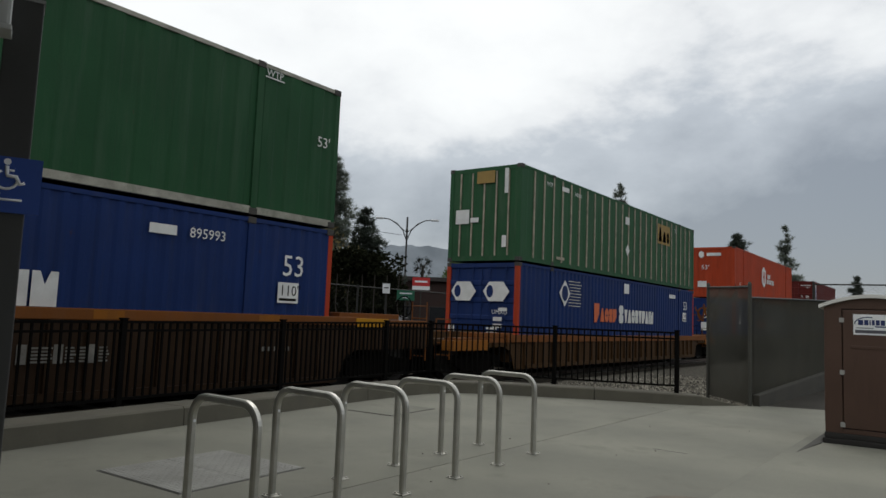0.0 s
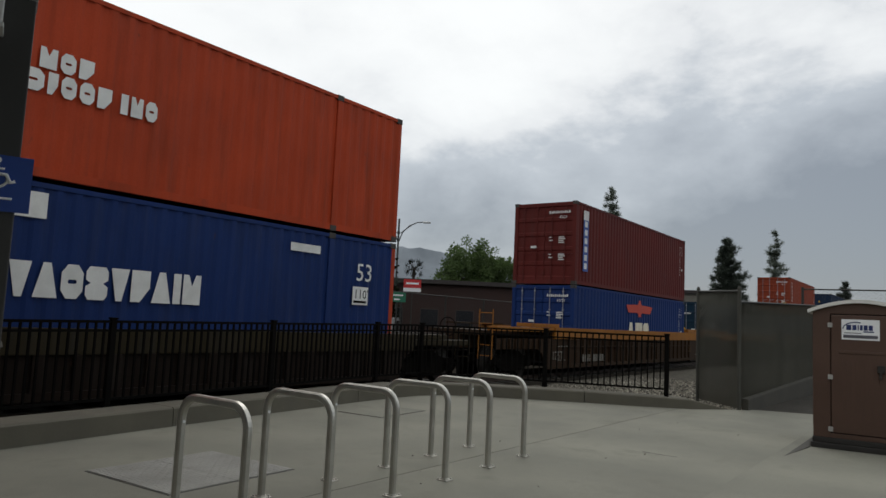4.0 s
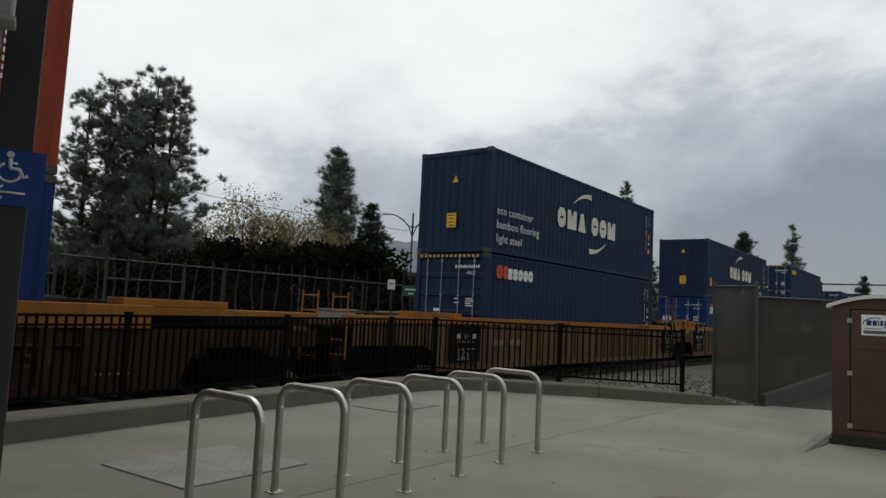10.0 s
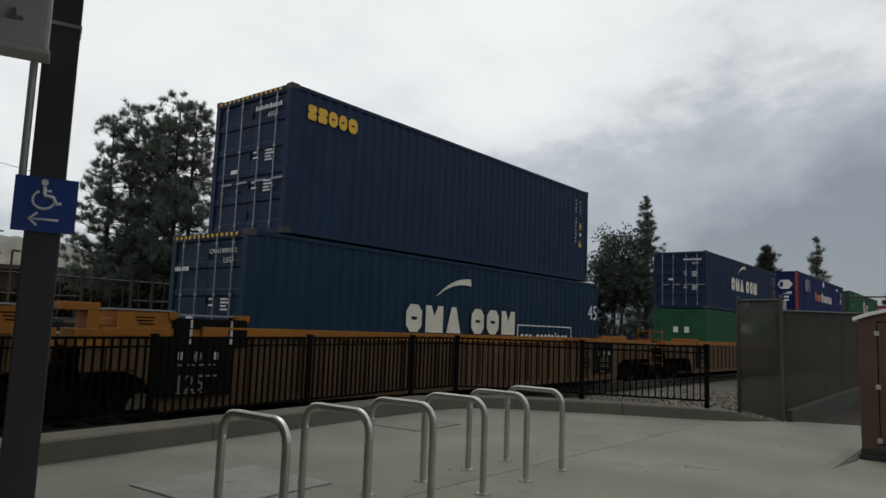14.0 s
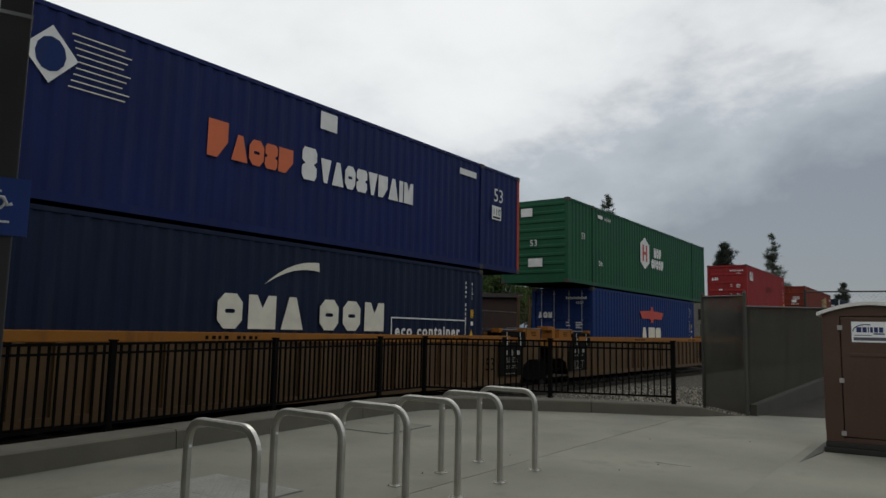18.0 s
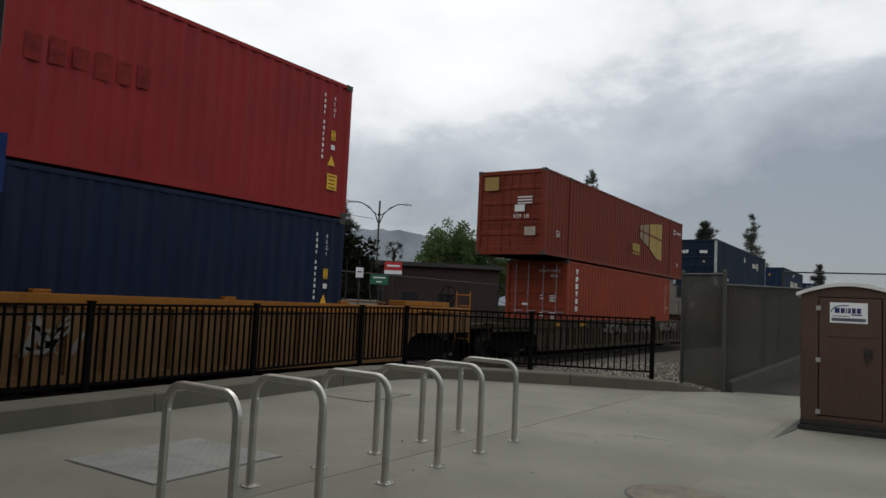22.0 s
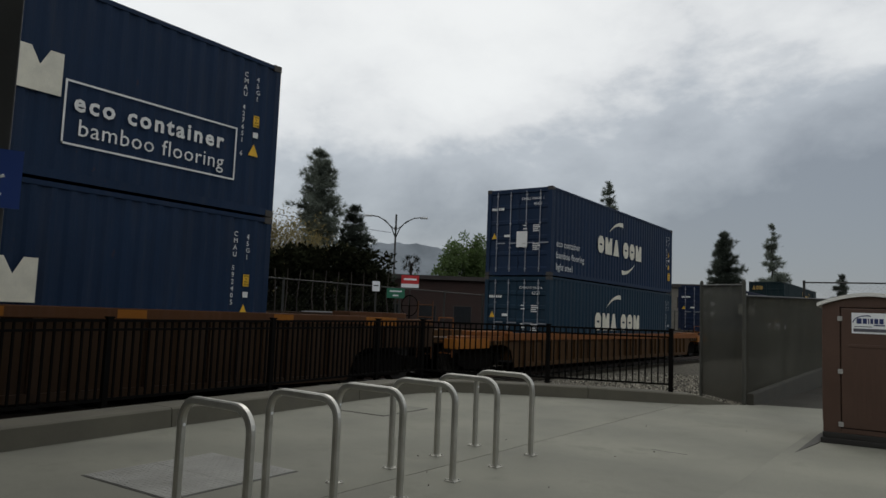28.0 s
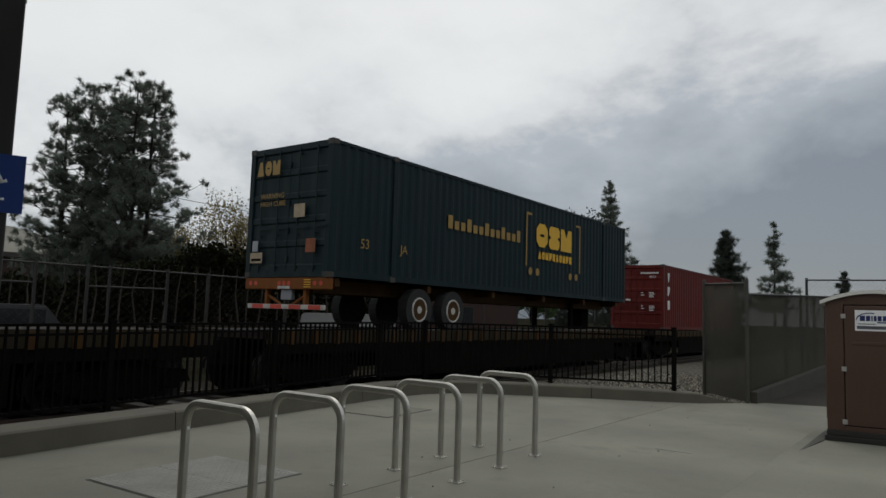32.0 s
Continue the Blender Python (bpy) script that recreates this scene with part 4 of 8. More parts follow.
    for yy, zz, rr in ((2.14, 0.50, 0.15), (2.33, 0.46, 0.11), (2.52, 0.52, 0.07), (2.66, 0.44, 0.06), (2.45, 0.40, 0.06)):
        side_shape(c, [(yy + rr * (1 + 0.3 * math.sin(5 * k + yy * 9)) * math.cos(k * 0.57), zz + rr * (1 + 0.3 * math.cos(7 * k)) * math.sin(k * 0.57)) for k in range(11)], black_paint, "burn_mark")
    door_marks(c, W4, HC, "45G1")
    id_marks(c, L40, HC, yellow=False)
    on_train(c, 106.77, FLOOR_Z + HC + 0.02)
    # stack 6
    c = container("shipping_container", "lower navy 40-foot container with a red and white name", L40, HC, C_NAVY, "doors")
    block_word(c, 0.46, 2.24, 0.36, [0.32, 0.24], 0.03, red_paint, kinds="rs")
    block_word(c, 1.06, 2.24, 0.31, [0.24, 0.25, 0.25, 0.25, 0.26], 0.035, white_paint, kinds="ssrrr")
    door_marks(c, W4, HC, "45G1", yellow=False, stripes=True)
    id_marks(c, L40, HC, code="GESU 645768 4")
    on_train(c, 130.16, FLOOR_Z)
    c = container("shipping_container", "upper blue 40-foot container with three lines of white lettering", L40, HC, C_NAVY, "corr")
    for k, s in enumerate(("eco container", "bamboo flooring", "light steel")):
        side_text(c, s, 0.36, 1.09 - k * 0.39, 0.235, tight=1.05)
    shipping_line_mark(c, 3.88, 1.20)
    end_bar(c, -1.4, HC * 0.24, -1.08, HC * 0.38, yellow_paint)
    end_shape(c, -1.15, HC * 0.68)
    id_marks(c, L40, HC)
    on_train(c, 130.16, FLOOR_Z + HC + 0.02)
    # stack 7
    c = container("shipping_container", "lower bright blue 40-foot container with a white name block", L40, STD, C_APLBLUE, "doors")
    block_word(c, 0.37, 1.81, 0.35, [0.26, 0.24, 0.20], 0.03, white_paint, kinds="pfs")
    side_bar(c, 0.42, 2.22, 1.16, 2.30, red_paint)
    block_word(c, -2.2, STD * 0.55, 0.2, [0.15, 0.15, 0.12], 0.03, white_paint, end=True)
    door_marks(c, W4, STD, "42G1", yellow=False, owner="APZU 441486 2")
    id_marks(c, L40, STD, ("42G1",))
    on_train(c, 149.75, FLOOR_Z)
    c = container("shipping_container", "upper deep navy 40-foot container with a yellow height label", L40, HC, C_NAVY, "corr")
    shipping_line_mark(c, 3.92, 1.20)
    side_text(c, "eco container", 8.62, 1.00, 0.24)
    side_text(c, "bamboo flooring", 8.80, 0.62, 0.22)
    side_bar(c, 0.33, 0.59, 0.64, 0.98, yellow_paint)
    end_bar(c, -1.35, HC * 0.22, -1.05, HC * 0.36, yellow_paint)
    end_shape(c, -1.2, HC * 0.76)
    id_marks(c, L40, HC)
    on_train(c, 149.75, FLOOR_Z + STD + 0.02)
    # stack 8
    c = container("shipping_container", "lower dark teal 45-foot container with cream block lettering", L45, HC, C_TEAL, "doors")
    shipping_line_mark(c, 4.30, 1.16, low=False)
    teal_box(c, 8.88, 0.50)
    door_marks(c, W4, HC, "L5G1", yellow=False, stripes=True, owner="CMAU 809070 2")
    side_text(c, "45", 13.0, 1.72, 0.46)
    on_train(c, 168.65, FLOOR_Z)
    c = container("shipping_container", "upper steel blue 40-foot container with a gold name by the doors", L40, HC, C_SEACO, "doors")
    block_word(c, 0.42, 2.28, 0.30, [0.22, 0.24, 0.24, 0.22, 0.26], 0.04, yellow_paint, kinds="ssrrr")
    door_marks(c, W4, HC, "45G1", yellow=False, stripes=True)
    id_marks(c, L40, HC)
    on_train(c, 169.41, FLOOR_Z + HC + 0.02)
    # stack 9
    c = container("shipping_container", "lower leaf green 40-foot container with white capitals", L40, STD, C_CAPGREEN, "corr")
    block_word(c, 4.56, 1.58, 0.54, [0.38], 0.05, white_paint, kinds="r")
    block_word(c, 5.00, 1.60, 0.46, [0.34, 0.30, 0.13, 0.34, 0.34, 0.28], 0.06, white_paint, kinds="pfiwps")
    side_bar(c, 4.34, 1.43, 7.30, 1.46, red_paint)
    side_shape(c, [(5.7, 1.445), (5.82, 1.36), (5.94, 1.445), (5.82, 1.53)], red_paint)
    end_bar(c, -1.5, STD * 0.58, -1.28, STD * 0.68)
    end_bar(c, -1.0, STD * 0.58, -0.78, STD * 0.68)
    id_marks(c, L40, STD, ("42G1",), yellow=False, code="CLHU 48795")
    on_train(c, 193.09, FLOOR_Z)
    c = container("shipping_container", "upper navy 40-foot container with large cream block lettering", L40, STD, C_NAVY, "doors")
    shipping_line_mark(c, 3.62, 1.06)
    door_marks(c, W4, STD, "42G1", yellow=False)
    id_marks(c, L40, STD, ("42G1",), code="CMAU 8329445")
    on_train(c, 193.09, FLOOR_Z + STD + 0.02)
    # stack 10
    c = container("shipping_container", "lower deep navy 40-foot container under a longer one", L40, HC, C_NAVYDEEP, "doors")
    shipping_line_mark(c, 3.64, 1.20, low=False)
    teal_box(c, 8.33, 0.58)
    door_marks(c, W4, HC, "45G1", yellow=False)
    id_marks(c, L40, HC)
    on_train(c, 212.67, FLOOR_Z)
    c = container("shipping_container", "upper royal blue 53-foot container with an orange corner post", L53, HC, C_PACDEEP, "doors", "corr", C_POST)
    stacktrain_marks(c, L53, HC, -0.42)
    stack_doors(c, W5, HC)
    on_train(c, 210.69, FLOOR_Z + HC + 0.045)
    # stack 11
    c = container("shipping_container", "lower bright blue 40-foot container with a red emblem and white blocks", L40, HC, C_APLBLUE, "doors")
    eagle(c, 4.64, 1.74, 2.9, 0.70)
    block_word(c, 4.76, 0.56, 1.0, [0.80, 0.80, 0.66], 0.08, stained_white, kinds="pfs")
    block_word(c, -2.15, HC * 0.62, 0.22, [0.18, 0.18, 0.15], 0.03, white_paint, end=True)
    door_marks(c, W4, HC, "45G1", yellow=False)
    id_marks(c, L40, HC, code="APHU 629448 6")
    on_train(c, 232.14, FLOOR_Z)
    c = container("shipping_container", "upper bottle green 53-foot container with a hexagon emblem", L53, HC, C_HUBGREEN, "level", "corr")
    hexagon(c, 7.30, 1.70, 1.34, white_paint, red_paint)
    block_word(c, 8.40, 1.62, 0.42, [0.30, 0.27, 0.27], 0.04, white_paint, kinds="nrf")
    block_word(c, 8.08, 1.14, 0.40, [0.32, 0.19, 0.29, 0.27, 0.29], 0.04, white_paint, kinds="rfrrf")
    side_text(c, "53", 1.01, 1.58, 0.22)
    side_bar(c, 2.43, 2.50, 2.86, 2.62, name="code_bar")
    side_text(c, "645464", 3.03, 2.48, 0.14)
    side_text(c, "DA", 2.49, 0.76, 0.18)
    end_bar(c, -2.25, HC * 0.78, -1.9, HC * 0.92)
    end_bar(c, -1.8, HC * 0.80, -1.35, HC * 0.90, name="code_bar")
    end_text(c, "53", -1.45, HC * 0.44, 0.22)
    end_bar(c, -1.5, HC * 0.19, -0.95, HC * 0.29)
    on_train(c, 230.16, FLOOR_Z + HC + 0.045)
    # stack 12
    c = container("shipping_container", "lower deep navy 40-foot container with a gold name", L40, HC, C_NAVYDEEP, "corr")
    block_word(c, 0.46, 2.18, 0.38, [0.26, 0.28, 0.28, 0.26, 0.28], 0.04, yellow_paint, kinds="ssrrr")
    side_bar(c, 0.72, 1.97, 1.22, 2.06, red_paint)
    side_bar(c, 1.28, 1.97, 1.78, 2.05, white_paint, name="code_bar")
    id_marks(c, L40, HC)
    on_train(c, 255.81, FLOOR_Z)
    c = container("shipping_container", "upper red 40-foot container with a white name by the doors", L40, HC, C_CAIRED, "doors")
    block_word(c, 0.70, 1.92, 0.58, [0.36, 0.36, 0.12], 0.03, white_paint, kinds="rpi")
    block_word(c, -2.15, HC * 0.66, 0.20, [0.14, 0.14, 0.06], 0.03, white_paint, end=True)
    for k in range(6):
        side_bar(c, 5.45 + 0.34 * k, 1.42 + 0.03 * (k % 3), 5.68 + 0.34 * k, 1.80 + 0.04 * (k % 2), mat("overpainted crimson", (0.185, 0.024, 0.020), 0.6, var=0.3, scale=6, spec=0.1), "overpainted_mark", 0.0)
    door_marks(c, W4, HC, "45G1")
    id_marks(c, L40, HC)
    side_bar(c, L40 - 0.66, 0.55, L40 - 0.36, 0.88, yellow_paint)
    on_train(c, 255.81, FLOOR_Z + HC + 0.02)
    # stack 13
    c = container("shipping_container", "lower rust-orange 40-foot container with an upright white name", L40, HC, C_TRITON, "doors")
    upright_word(c, 6, 0.70, 2.44, 0.19, 0.262, white_paint, 0.22)
    door_marks(c, W4, HC, "45G1", yellow=False, owner="TCNU 911947 0")
    id_marks(c, L40, HC, yellow=False)
    on_train(c, 279.59, FLOOR_Z)
    c = container("shipping_container", "upper faded red 53-foot container with a torn yellow panel", L53, HC, C_GSTRED, "doors", "corr")
    faded_gold = mat("bleached gold panel", (0.30, 0.22, 0.12), 0.7, var=0.2, scale=4, stain=(0.17, 0.05, 0.03), stain_amt=0.7, streak=True)
    bright_gold = mat("worn gold panel", (0.40, 0.27, 0.055), 0.65, var=0.15, scale=4, stain=(0.24, 0.15, 0.05), stain_amt=0.6, streak=True)
    side_shape(c, [(9.50, 1.55), (9.50, 2.08), (9.87, 2.13), (9.87, 1.40)], faded_gold)
    side_shape(c, [(9.98, 1.38), (9.98, 2.14), (10.68, 2.25), (10.68, 1.20)], faded_gold)
    side_shape(c, [(10.84, 1.14), (10.84, 2.27), (11.78, 2.38), (11.78, 0.80)], bright_gold)
    side_shape(c, [(11.81, 0.79), (11.81, 2.385), (12.62, 2.46), (12.62, 0.72)], bright_gold)
    side_shape(c, [(9.45, 1.80), (12.66, 1.64), (12.66, 1.73), (9.45, 1.89)], C_GSTRED, "emblem_bar", 0.016)
    block_word(c, 8.58, 0.88, 0.34, [0.28, 0.26, 0.32], 0.03, bright_gold, kinds="rsn")
    for k in range(9):
        side_bar(c, 8.60 + 0.105 * k, 0.74, 8.67 + 0.105 * k, 0.83, bright_gold, "brand_block")
    for y0 in (8.02, 9.52):
        side_bar(c, y0, 0.78, y0 + 0.42, 1.18, mat("overpainted dark red", (0.125, 0.024, 0.014), 0.6, var=0.3, scale=6, spec=0.1), "overpainted_mark", 0.0)
    side_bar(c, 14.52, 2.20, 14.80, 2.42)
    side_bar(c, 14.56, 2.26, 14.76, 2.36, black_paint, "text_bar", 0.0145)
    for k in range(6):
        side_bar(c, 15.05 + 0.13 * k, 2.24, 15.12 + 0.13 * k, 2.36, None, "code_bar")
    side_text(c, "53", 15.08, 0.62, 0.21)
    side_text(c, "53", 0.90, 0.68, 0.22)
    end_bar(c, -2.3, HC * 0.76, -1.75, HC * 0.92, gold_paint)
    end_bar(c, -1.10, HC * 0.50, -0.72, HC * 0.58)
    end_text(c, "UMXU", -1.08, HC * 0.515, 0.11, black_paint)
    end_text(c, "939 18", -1.15, HC * 0.42, 0.15)
    for k in range(3):
        end_bar(c, -1.0, HC * 0.66 - 0.1 * k, -0.45, HC * 0.675 - 0.1 * k, name="code_bar")
    end_bar(c, -0.7, HC * 0.22, -0.3, HC * 0.32, tan_rib)
    on_train(c, 277.61, FLOOR_Z + HC + 0.045)
    # stack 14
    c = container("shipping_container", "lower red-brown 40-foot container with an upright white name", L40, HC, C_REDBROWN, "doors")
    upright_word(c, 6, 0.44, 2.44, 0.185, 0.256, white_paint, 0.22)
    end_bar(c, -2.1, HC * 0.58, -1.75, HC * 0.70)
    door_marks(c, W4, HC, "45G1", yellow=False)
    id_marks(c, L40, HC, yellow=False)
    on_train(c, 303.24, FLOOR_Z)
    c = container("shipping_container", "upper ink blue 53-foot container with pale grey posts", L53, HC, C_DARKNAVY, "doors", "corr", mat("pale worn post", (0.45, 0.47, 0.48), 0.7, var=0.2))
    block_word(c, 10.80, 1.86, 0.32, [0.30, 0.40, 0.32, 0.28], 0.06, cream_paint, kinds="snps")
    side_shape(c, [(12.25, 2.0), (12.68, 1.68), (13.1, 2.0), (12.68, 2.34)], cream_paint)
    side_shape(c, [(12.45, 2.0), (12.68, 1.84), (12.9, 2.0), (12.68, 2.17)], C_DARKNAVY, "emblem_core", 0.016)
    side_shape(c, [(7.84, 2.18), (8.08, 1.96), (8.32, 2.18), (8.08, 2.42)], cream_paint)
    side_text(c, "TOP LIFT ONLY", 1.55, 0.46, 0.17)
    side_text(c, "TOP LIFT ONLY", 12.55, 0.46, 0.14)
    block_word(c, -2.4, HC * 0.70, 0.2, [0.15, 0.18, 0.15, 0.15], 0.03, white_paint, end=True)
    end_bar(c, -1.0, HC * 0.70, -0.55, HC * 0.76, name="code_bar")
    end_shape(c, -0.75, HC * 0.50, tan_rib)
    on_train(c, 301.26, FLOOR_Z + HC + 0.045)
    # stack 15
    c = container("shipping_container", "lower navy 40-foot container with large cream block lettering", L40, HC, C_NAVY, "doors")
    shipping_line_mark(c, 3.64, 1.17, low=False)
    door_marks(c, W4, HC, "45G1", yellow=False)
    id_marks(c, L40, HC, code="CMAU 592405 9")
    on_train(c, 326.54, FLOOR_Z)
    c = container("shipping_container", "upper navy 40-foot container with a framed two-line panel", L40, HC, C_NAVY, "corr")
    shipping_line_mark(c, 3.74, 1.20)
    teal_box(c, 8.22, 0.54)
    end_bar(c, -1.4, HC * 0.22, -1.12, HC * 0.34, yellow_paint)
    side_bar(c, 0.35, HC * 0.22, 0.6, HC * 0.34, yellow_paint)
    end_shape(c, -1.2, HC * 0.74)
    id_marks(c, L40, HC, code="CMAU 427651 6")
    on_train(c, 326.54, FLOOR_Z + HC + 0.02)
    # stack 16
    c = container("shipping_container", "lower teal-navy 40-foot container with large cream block lettering", L40, STD, C_SEABLUE, "doors")
    shipping_line_mark(c, 3.56, 0.90, low=False)
    door_marks(c, W4, STD, "42G1", yellow=False, owner="CMAU 013420 6")
    id_marks(c, L40, STD, ("42G1",), yellow=False)
    on_train(c, 350.15, FLOOR_Z)
    c = container("shipping_container", "upper navy 40-foot container with white lettering and doors leading", L40, HC, C_NAVY, "doors")
    for k, s in enumerate(("eco container", "bamboo flooring", "light steel")):
        side_text(c, s, 0.36, 0.97 - k * 0.38, 0.22, tight=1.02)
    shipping_line_mark(c, 3.70, 1.10)
    end_bar(c, -1.25, HC * 0.32, -0.85, HC * 0.50)
    door_marks(c, W4, HC, "45G1", yellow=False, owner="CMAU 494640 1")
    id_marks(c, L40, HC)
    side_bar(c, L40 - 0.66, 0.55, L40 - 0.36, 0.88, yellow_paint)
    on_train(c, 350.15, FLOOR_Z + STD + 0.02)
    # flat cars
    c = container("shipping_container", "navy 40-foot container alone on a flat car", L40, STD, C_NAVYDEEP, "doors")
    shipping_line_mark(c, 3.77, 1.08)
    door_marks(c, W4, STD, "42G1", yellow=False, owner="CMAU 817128 3")
    id_marks(c, L40, STD, ("42G1",))
    on_train(c, 371.18, 1.09)
    c = container("shipping_container", "slate teal 53-foot container on a yellow road chassis", L53, HC, C_CSX, "doors", "corr")
    bracket(c, 8.2, 0.86, 3.3, 1.55)
    block_word(c, 8.85, 1.50, 0.72, [0.74, 0.74, 0.80], 0.09, yellow_paint, kinds="rsn")
    block_word(c, 8.98, 1.12, 0.24, [0.19] * 10, 0.05, yellow_paint)
    for k in range(13):
        side_bar(c, 4.16 + k * 0.29, 1.50, 4.36 + k * 0.29, 1.50 + (0.22 if k % 3 else 0.34), gold_paint, "brand_block")
    side_text(c, "53", 0.93, 0.68, 0.21, gold_paint)
    side_text(c, "JA", 2.29, 0.68, 0.2, gold_paint)
    block_word(c, -2.3, HC * 0.78, 0.32, [0.22, 0.2, 0.24], 0.04, gold_paint, end=True)
    end_text(c, "WARNING", -2.15, HC * 0.60, 0.11, gold_paint)
    end_text(c, "HIGH CUBE", -2.15, HC * 0.54, 0.11, gold_paint)
    end_bar(c, -1.05, HC * 0.44, -0.72, HC * 0.54, worn_cream, "code_bar")
    end_bar(c, -0.65, HC * 0.18, -0.36, HC * 0.28, rust_label)
    end_bar(c, -2.4, HC * 0.11, -2.0, HC * 0.19, worn_cream)
    part("text_bar", boxes(((-2.36, -0.039, HC * 0.125), (-2.04, -0.0365, HC * 0.145))), black_paint, c)
    end_bar(c, -2.34, HC * 0.20, -2.16, HC * 0.28, rod_grey)
    on_train(c, 389.75, 2.13)
    c = container("shipping_container", "dark red 40-foot container alone on a flat car", L40, HC, C_MAROON, "doors")
    upright_word(c, 3, 0.5, HC * 0.74, 0.4, 0.62, white_paint, 0.3)
    door_marks(c, W4, HC, "45G1", yellow=False)
    on_train(c, 410.46, 1.09)


def teal_box(c, y=9.4, z=None, lined=False):
    H = c["dims"][1]
    z = H * 0.12 if z is None else z
    w, h = (3.0, 0.92)
    for a, b in (((y, z), (y + w, z + 0.03)), ((y, z + h), (y + w, z + h + 0.03)), ((y, z), (y + 0.03, z + h)), ((y + w, z), (y + w + 0.03, z + h + 0.03))):
        side_bar(c, a[0], a[1], b[0], b[1], name="frame_line")
    side_text(c, "eco container", y + 0.14, z + 0.52, 0.26, tight=1.24, bold=0.04)
    side_text(c, "bamboo flooring", y + 0.22, z + 0.16, 0.25, tight=1.07)


def end_shape(c, x, z, material=None):
    bm = bmesh.new()
    bm.faces.new([bm.verts.new(p) for p in ((x - 0.1, -0.034, z), (x + 0.1, -0.034, z), (x, -0.034, z + 0.2))])
    part("warning_triangle", bm, material or yellow_paint, c)


def bracket(c, y, z, w, h):
    t = 0.07
    for y0, s in ((y, 1), (y + w + 0.5, -1)):
        side_bar(c, min(y0, y0 + s * t), z, max(y0, y0 + s * t), z + h, gold_paint, "bracket")
        side_bar(c, min(y0, y0 + s * 0.35), z + h, max(y0, y0 + s * 0.35), z + h + t, gold_paint, "bracket")
    for y0 in (y + 0.30, y + 0.75, y + w - 0.25, y + w + 0.2):
        side_shape(c, [(y0 + 0.12 * math.cos(k * 0.7), z - 0.15 + 0.12 * math.sin(k * 0.7)) for k in range(9)], gold_paint, "dot")


# ---- the train: cars ----
RAIL_Z = -0.22
WHEEL = {}


def truck(parent, y, x0=-1.29):
    """A two-axle truck: side frames, bolster, springs, axles and four wheels; x0 is the car's middle line."""
    if not WHEEL:
        bm = bmesh.new()
        bm_rod(bm, (-0.07, 0, 0), (0.07, 0, 0), 0.42, seg=24)
        bm_rod(bm, (0.07, 0, 0), (0.10, 0, 0), 0.30, 0.2, seg=24)
        bm_rod(bm, (-0.10, 0, 0), (-0.07, 0, 0), 0.46, seg=24)
        WHEEL["wheel"] = mesh_of("wheel", bm, wheel_steel)
        bm = bmesh.new()
        prof = [(-1.25, 0.42), (-1.15, 0.62), (-0.6, 0.66), (-0.35, 0.78), (0.35, 0.78), (0.6, 0.66), (1.15, 0.62), (1.25, 0.42), (0.95, 0.40), (0.55, 0.22), (-0.55, 0.22), (-0.95, 0.40)]
        a = [bm.verts.new((0.07, y_, z)) for y_, z in prof]
        b = [bm.verts.new((-0.07, y_, z)) for y_, z in prof]
        bm.faces.new(a)
        bm.faces.new(b[::-1])
        for k in range(len(prof)):
            j = (k + 1) % len(prof)
            bm.faces.new((a[k], b[k], b[j], a[j]))
        bmesh.ops.recalc_face_normals(bm, faces=bm.faces)
        WHEEL["frame"] = mesh_of("side_frame", bm, truck_black)
        bm = bmesh.new()
        bm_rod(bm, (-0.05, 0, 0), (0.06, 0, 0), 0.15, seg=14)
        bm_rod(bm, (0.06, 0, 0), (0.08, 0, 0), 0.06, seg=8)
        WHEEL["cap"] = mesh_of("bearing_cap", bm, truck_black)
        bm = bmesh.new()
        for k in range(-1, 2):
            bm_rod(bm, (0, k * 0.16, 0.30), (0, k * 0.16, 0.60), 0.065, seg=8)
        WHEEL["spring"] = mesh_of("spring", bm, truck_black)
        WHEEL["axle"] = mesh_of("axle", rods(((-0.8, 0, 0), (0.8, 0, 0), 0.075), seg=10), truck_black)
        WHEEL["bolster"] = mesh_of("bolster", boxes(((-1.05, -0.2, 0.42), (1.05, 0.2, 0.72)), bevel=0.03), truck_black)
    base = RAIL_Z
    # plain black plate and bars added to hide bright ground behind the truck
    part("brake_rigging", boxes(((-0.06, -1.32, 0.06), (0.06, 1.32, 0.60)), ((-0.75, -0.34, 0.12), (0.75, -0.26, 0.42)), ((-0.75, 0.26, 0.12), (0.75, 0.34, 0.42))), truck_black, parent, at=pose(x0, y, base))
    part("bolster", WHEEL["bolster"], None, parent, at=pose(x0, y, base + 0.25))
    for s in (-1, 1):
        part("side_frame", WHEEL["frame"], None, parent, at=pose(x0 + s * 1.0, y, base, 0, 0, 0 if s > 0 else 180))
        part("spring", WHEEL["spring"], None, parent, at=pose(x0 + s * 1.0, y, base))
        part("axle", WHEEL["axle"], None, parent, at=pose(x0, y + s * 0.88, base + 0.46))
        for q in (-1, 1):
            part("wheel", WHEEL["wheel"], None, parent, at=pose(x0 + q * 0.75, y + s * 0.88, base + 0.46, 0, 0, 0 if q > 0 else 180))
            part("bearing_cap", WHEEL["cap"], None, parent, at=pose(x0 + q * 1.08, y + s * 0.88, base + 0.46, 0, 0, 0 if q > 0 else 180))


dirty_white = mat("scuffed white stripe", (0.45, 0.44, 0.41), 0.7, var=0.2, scale=8)


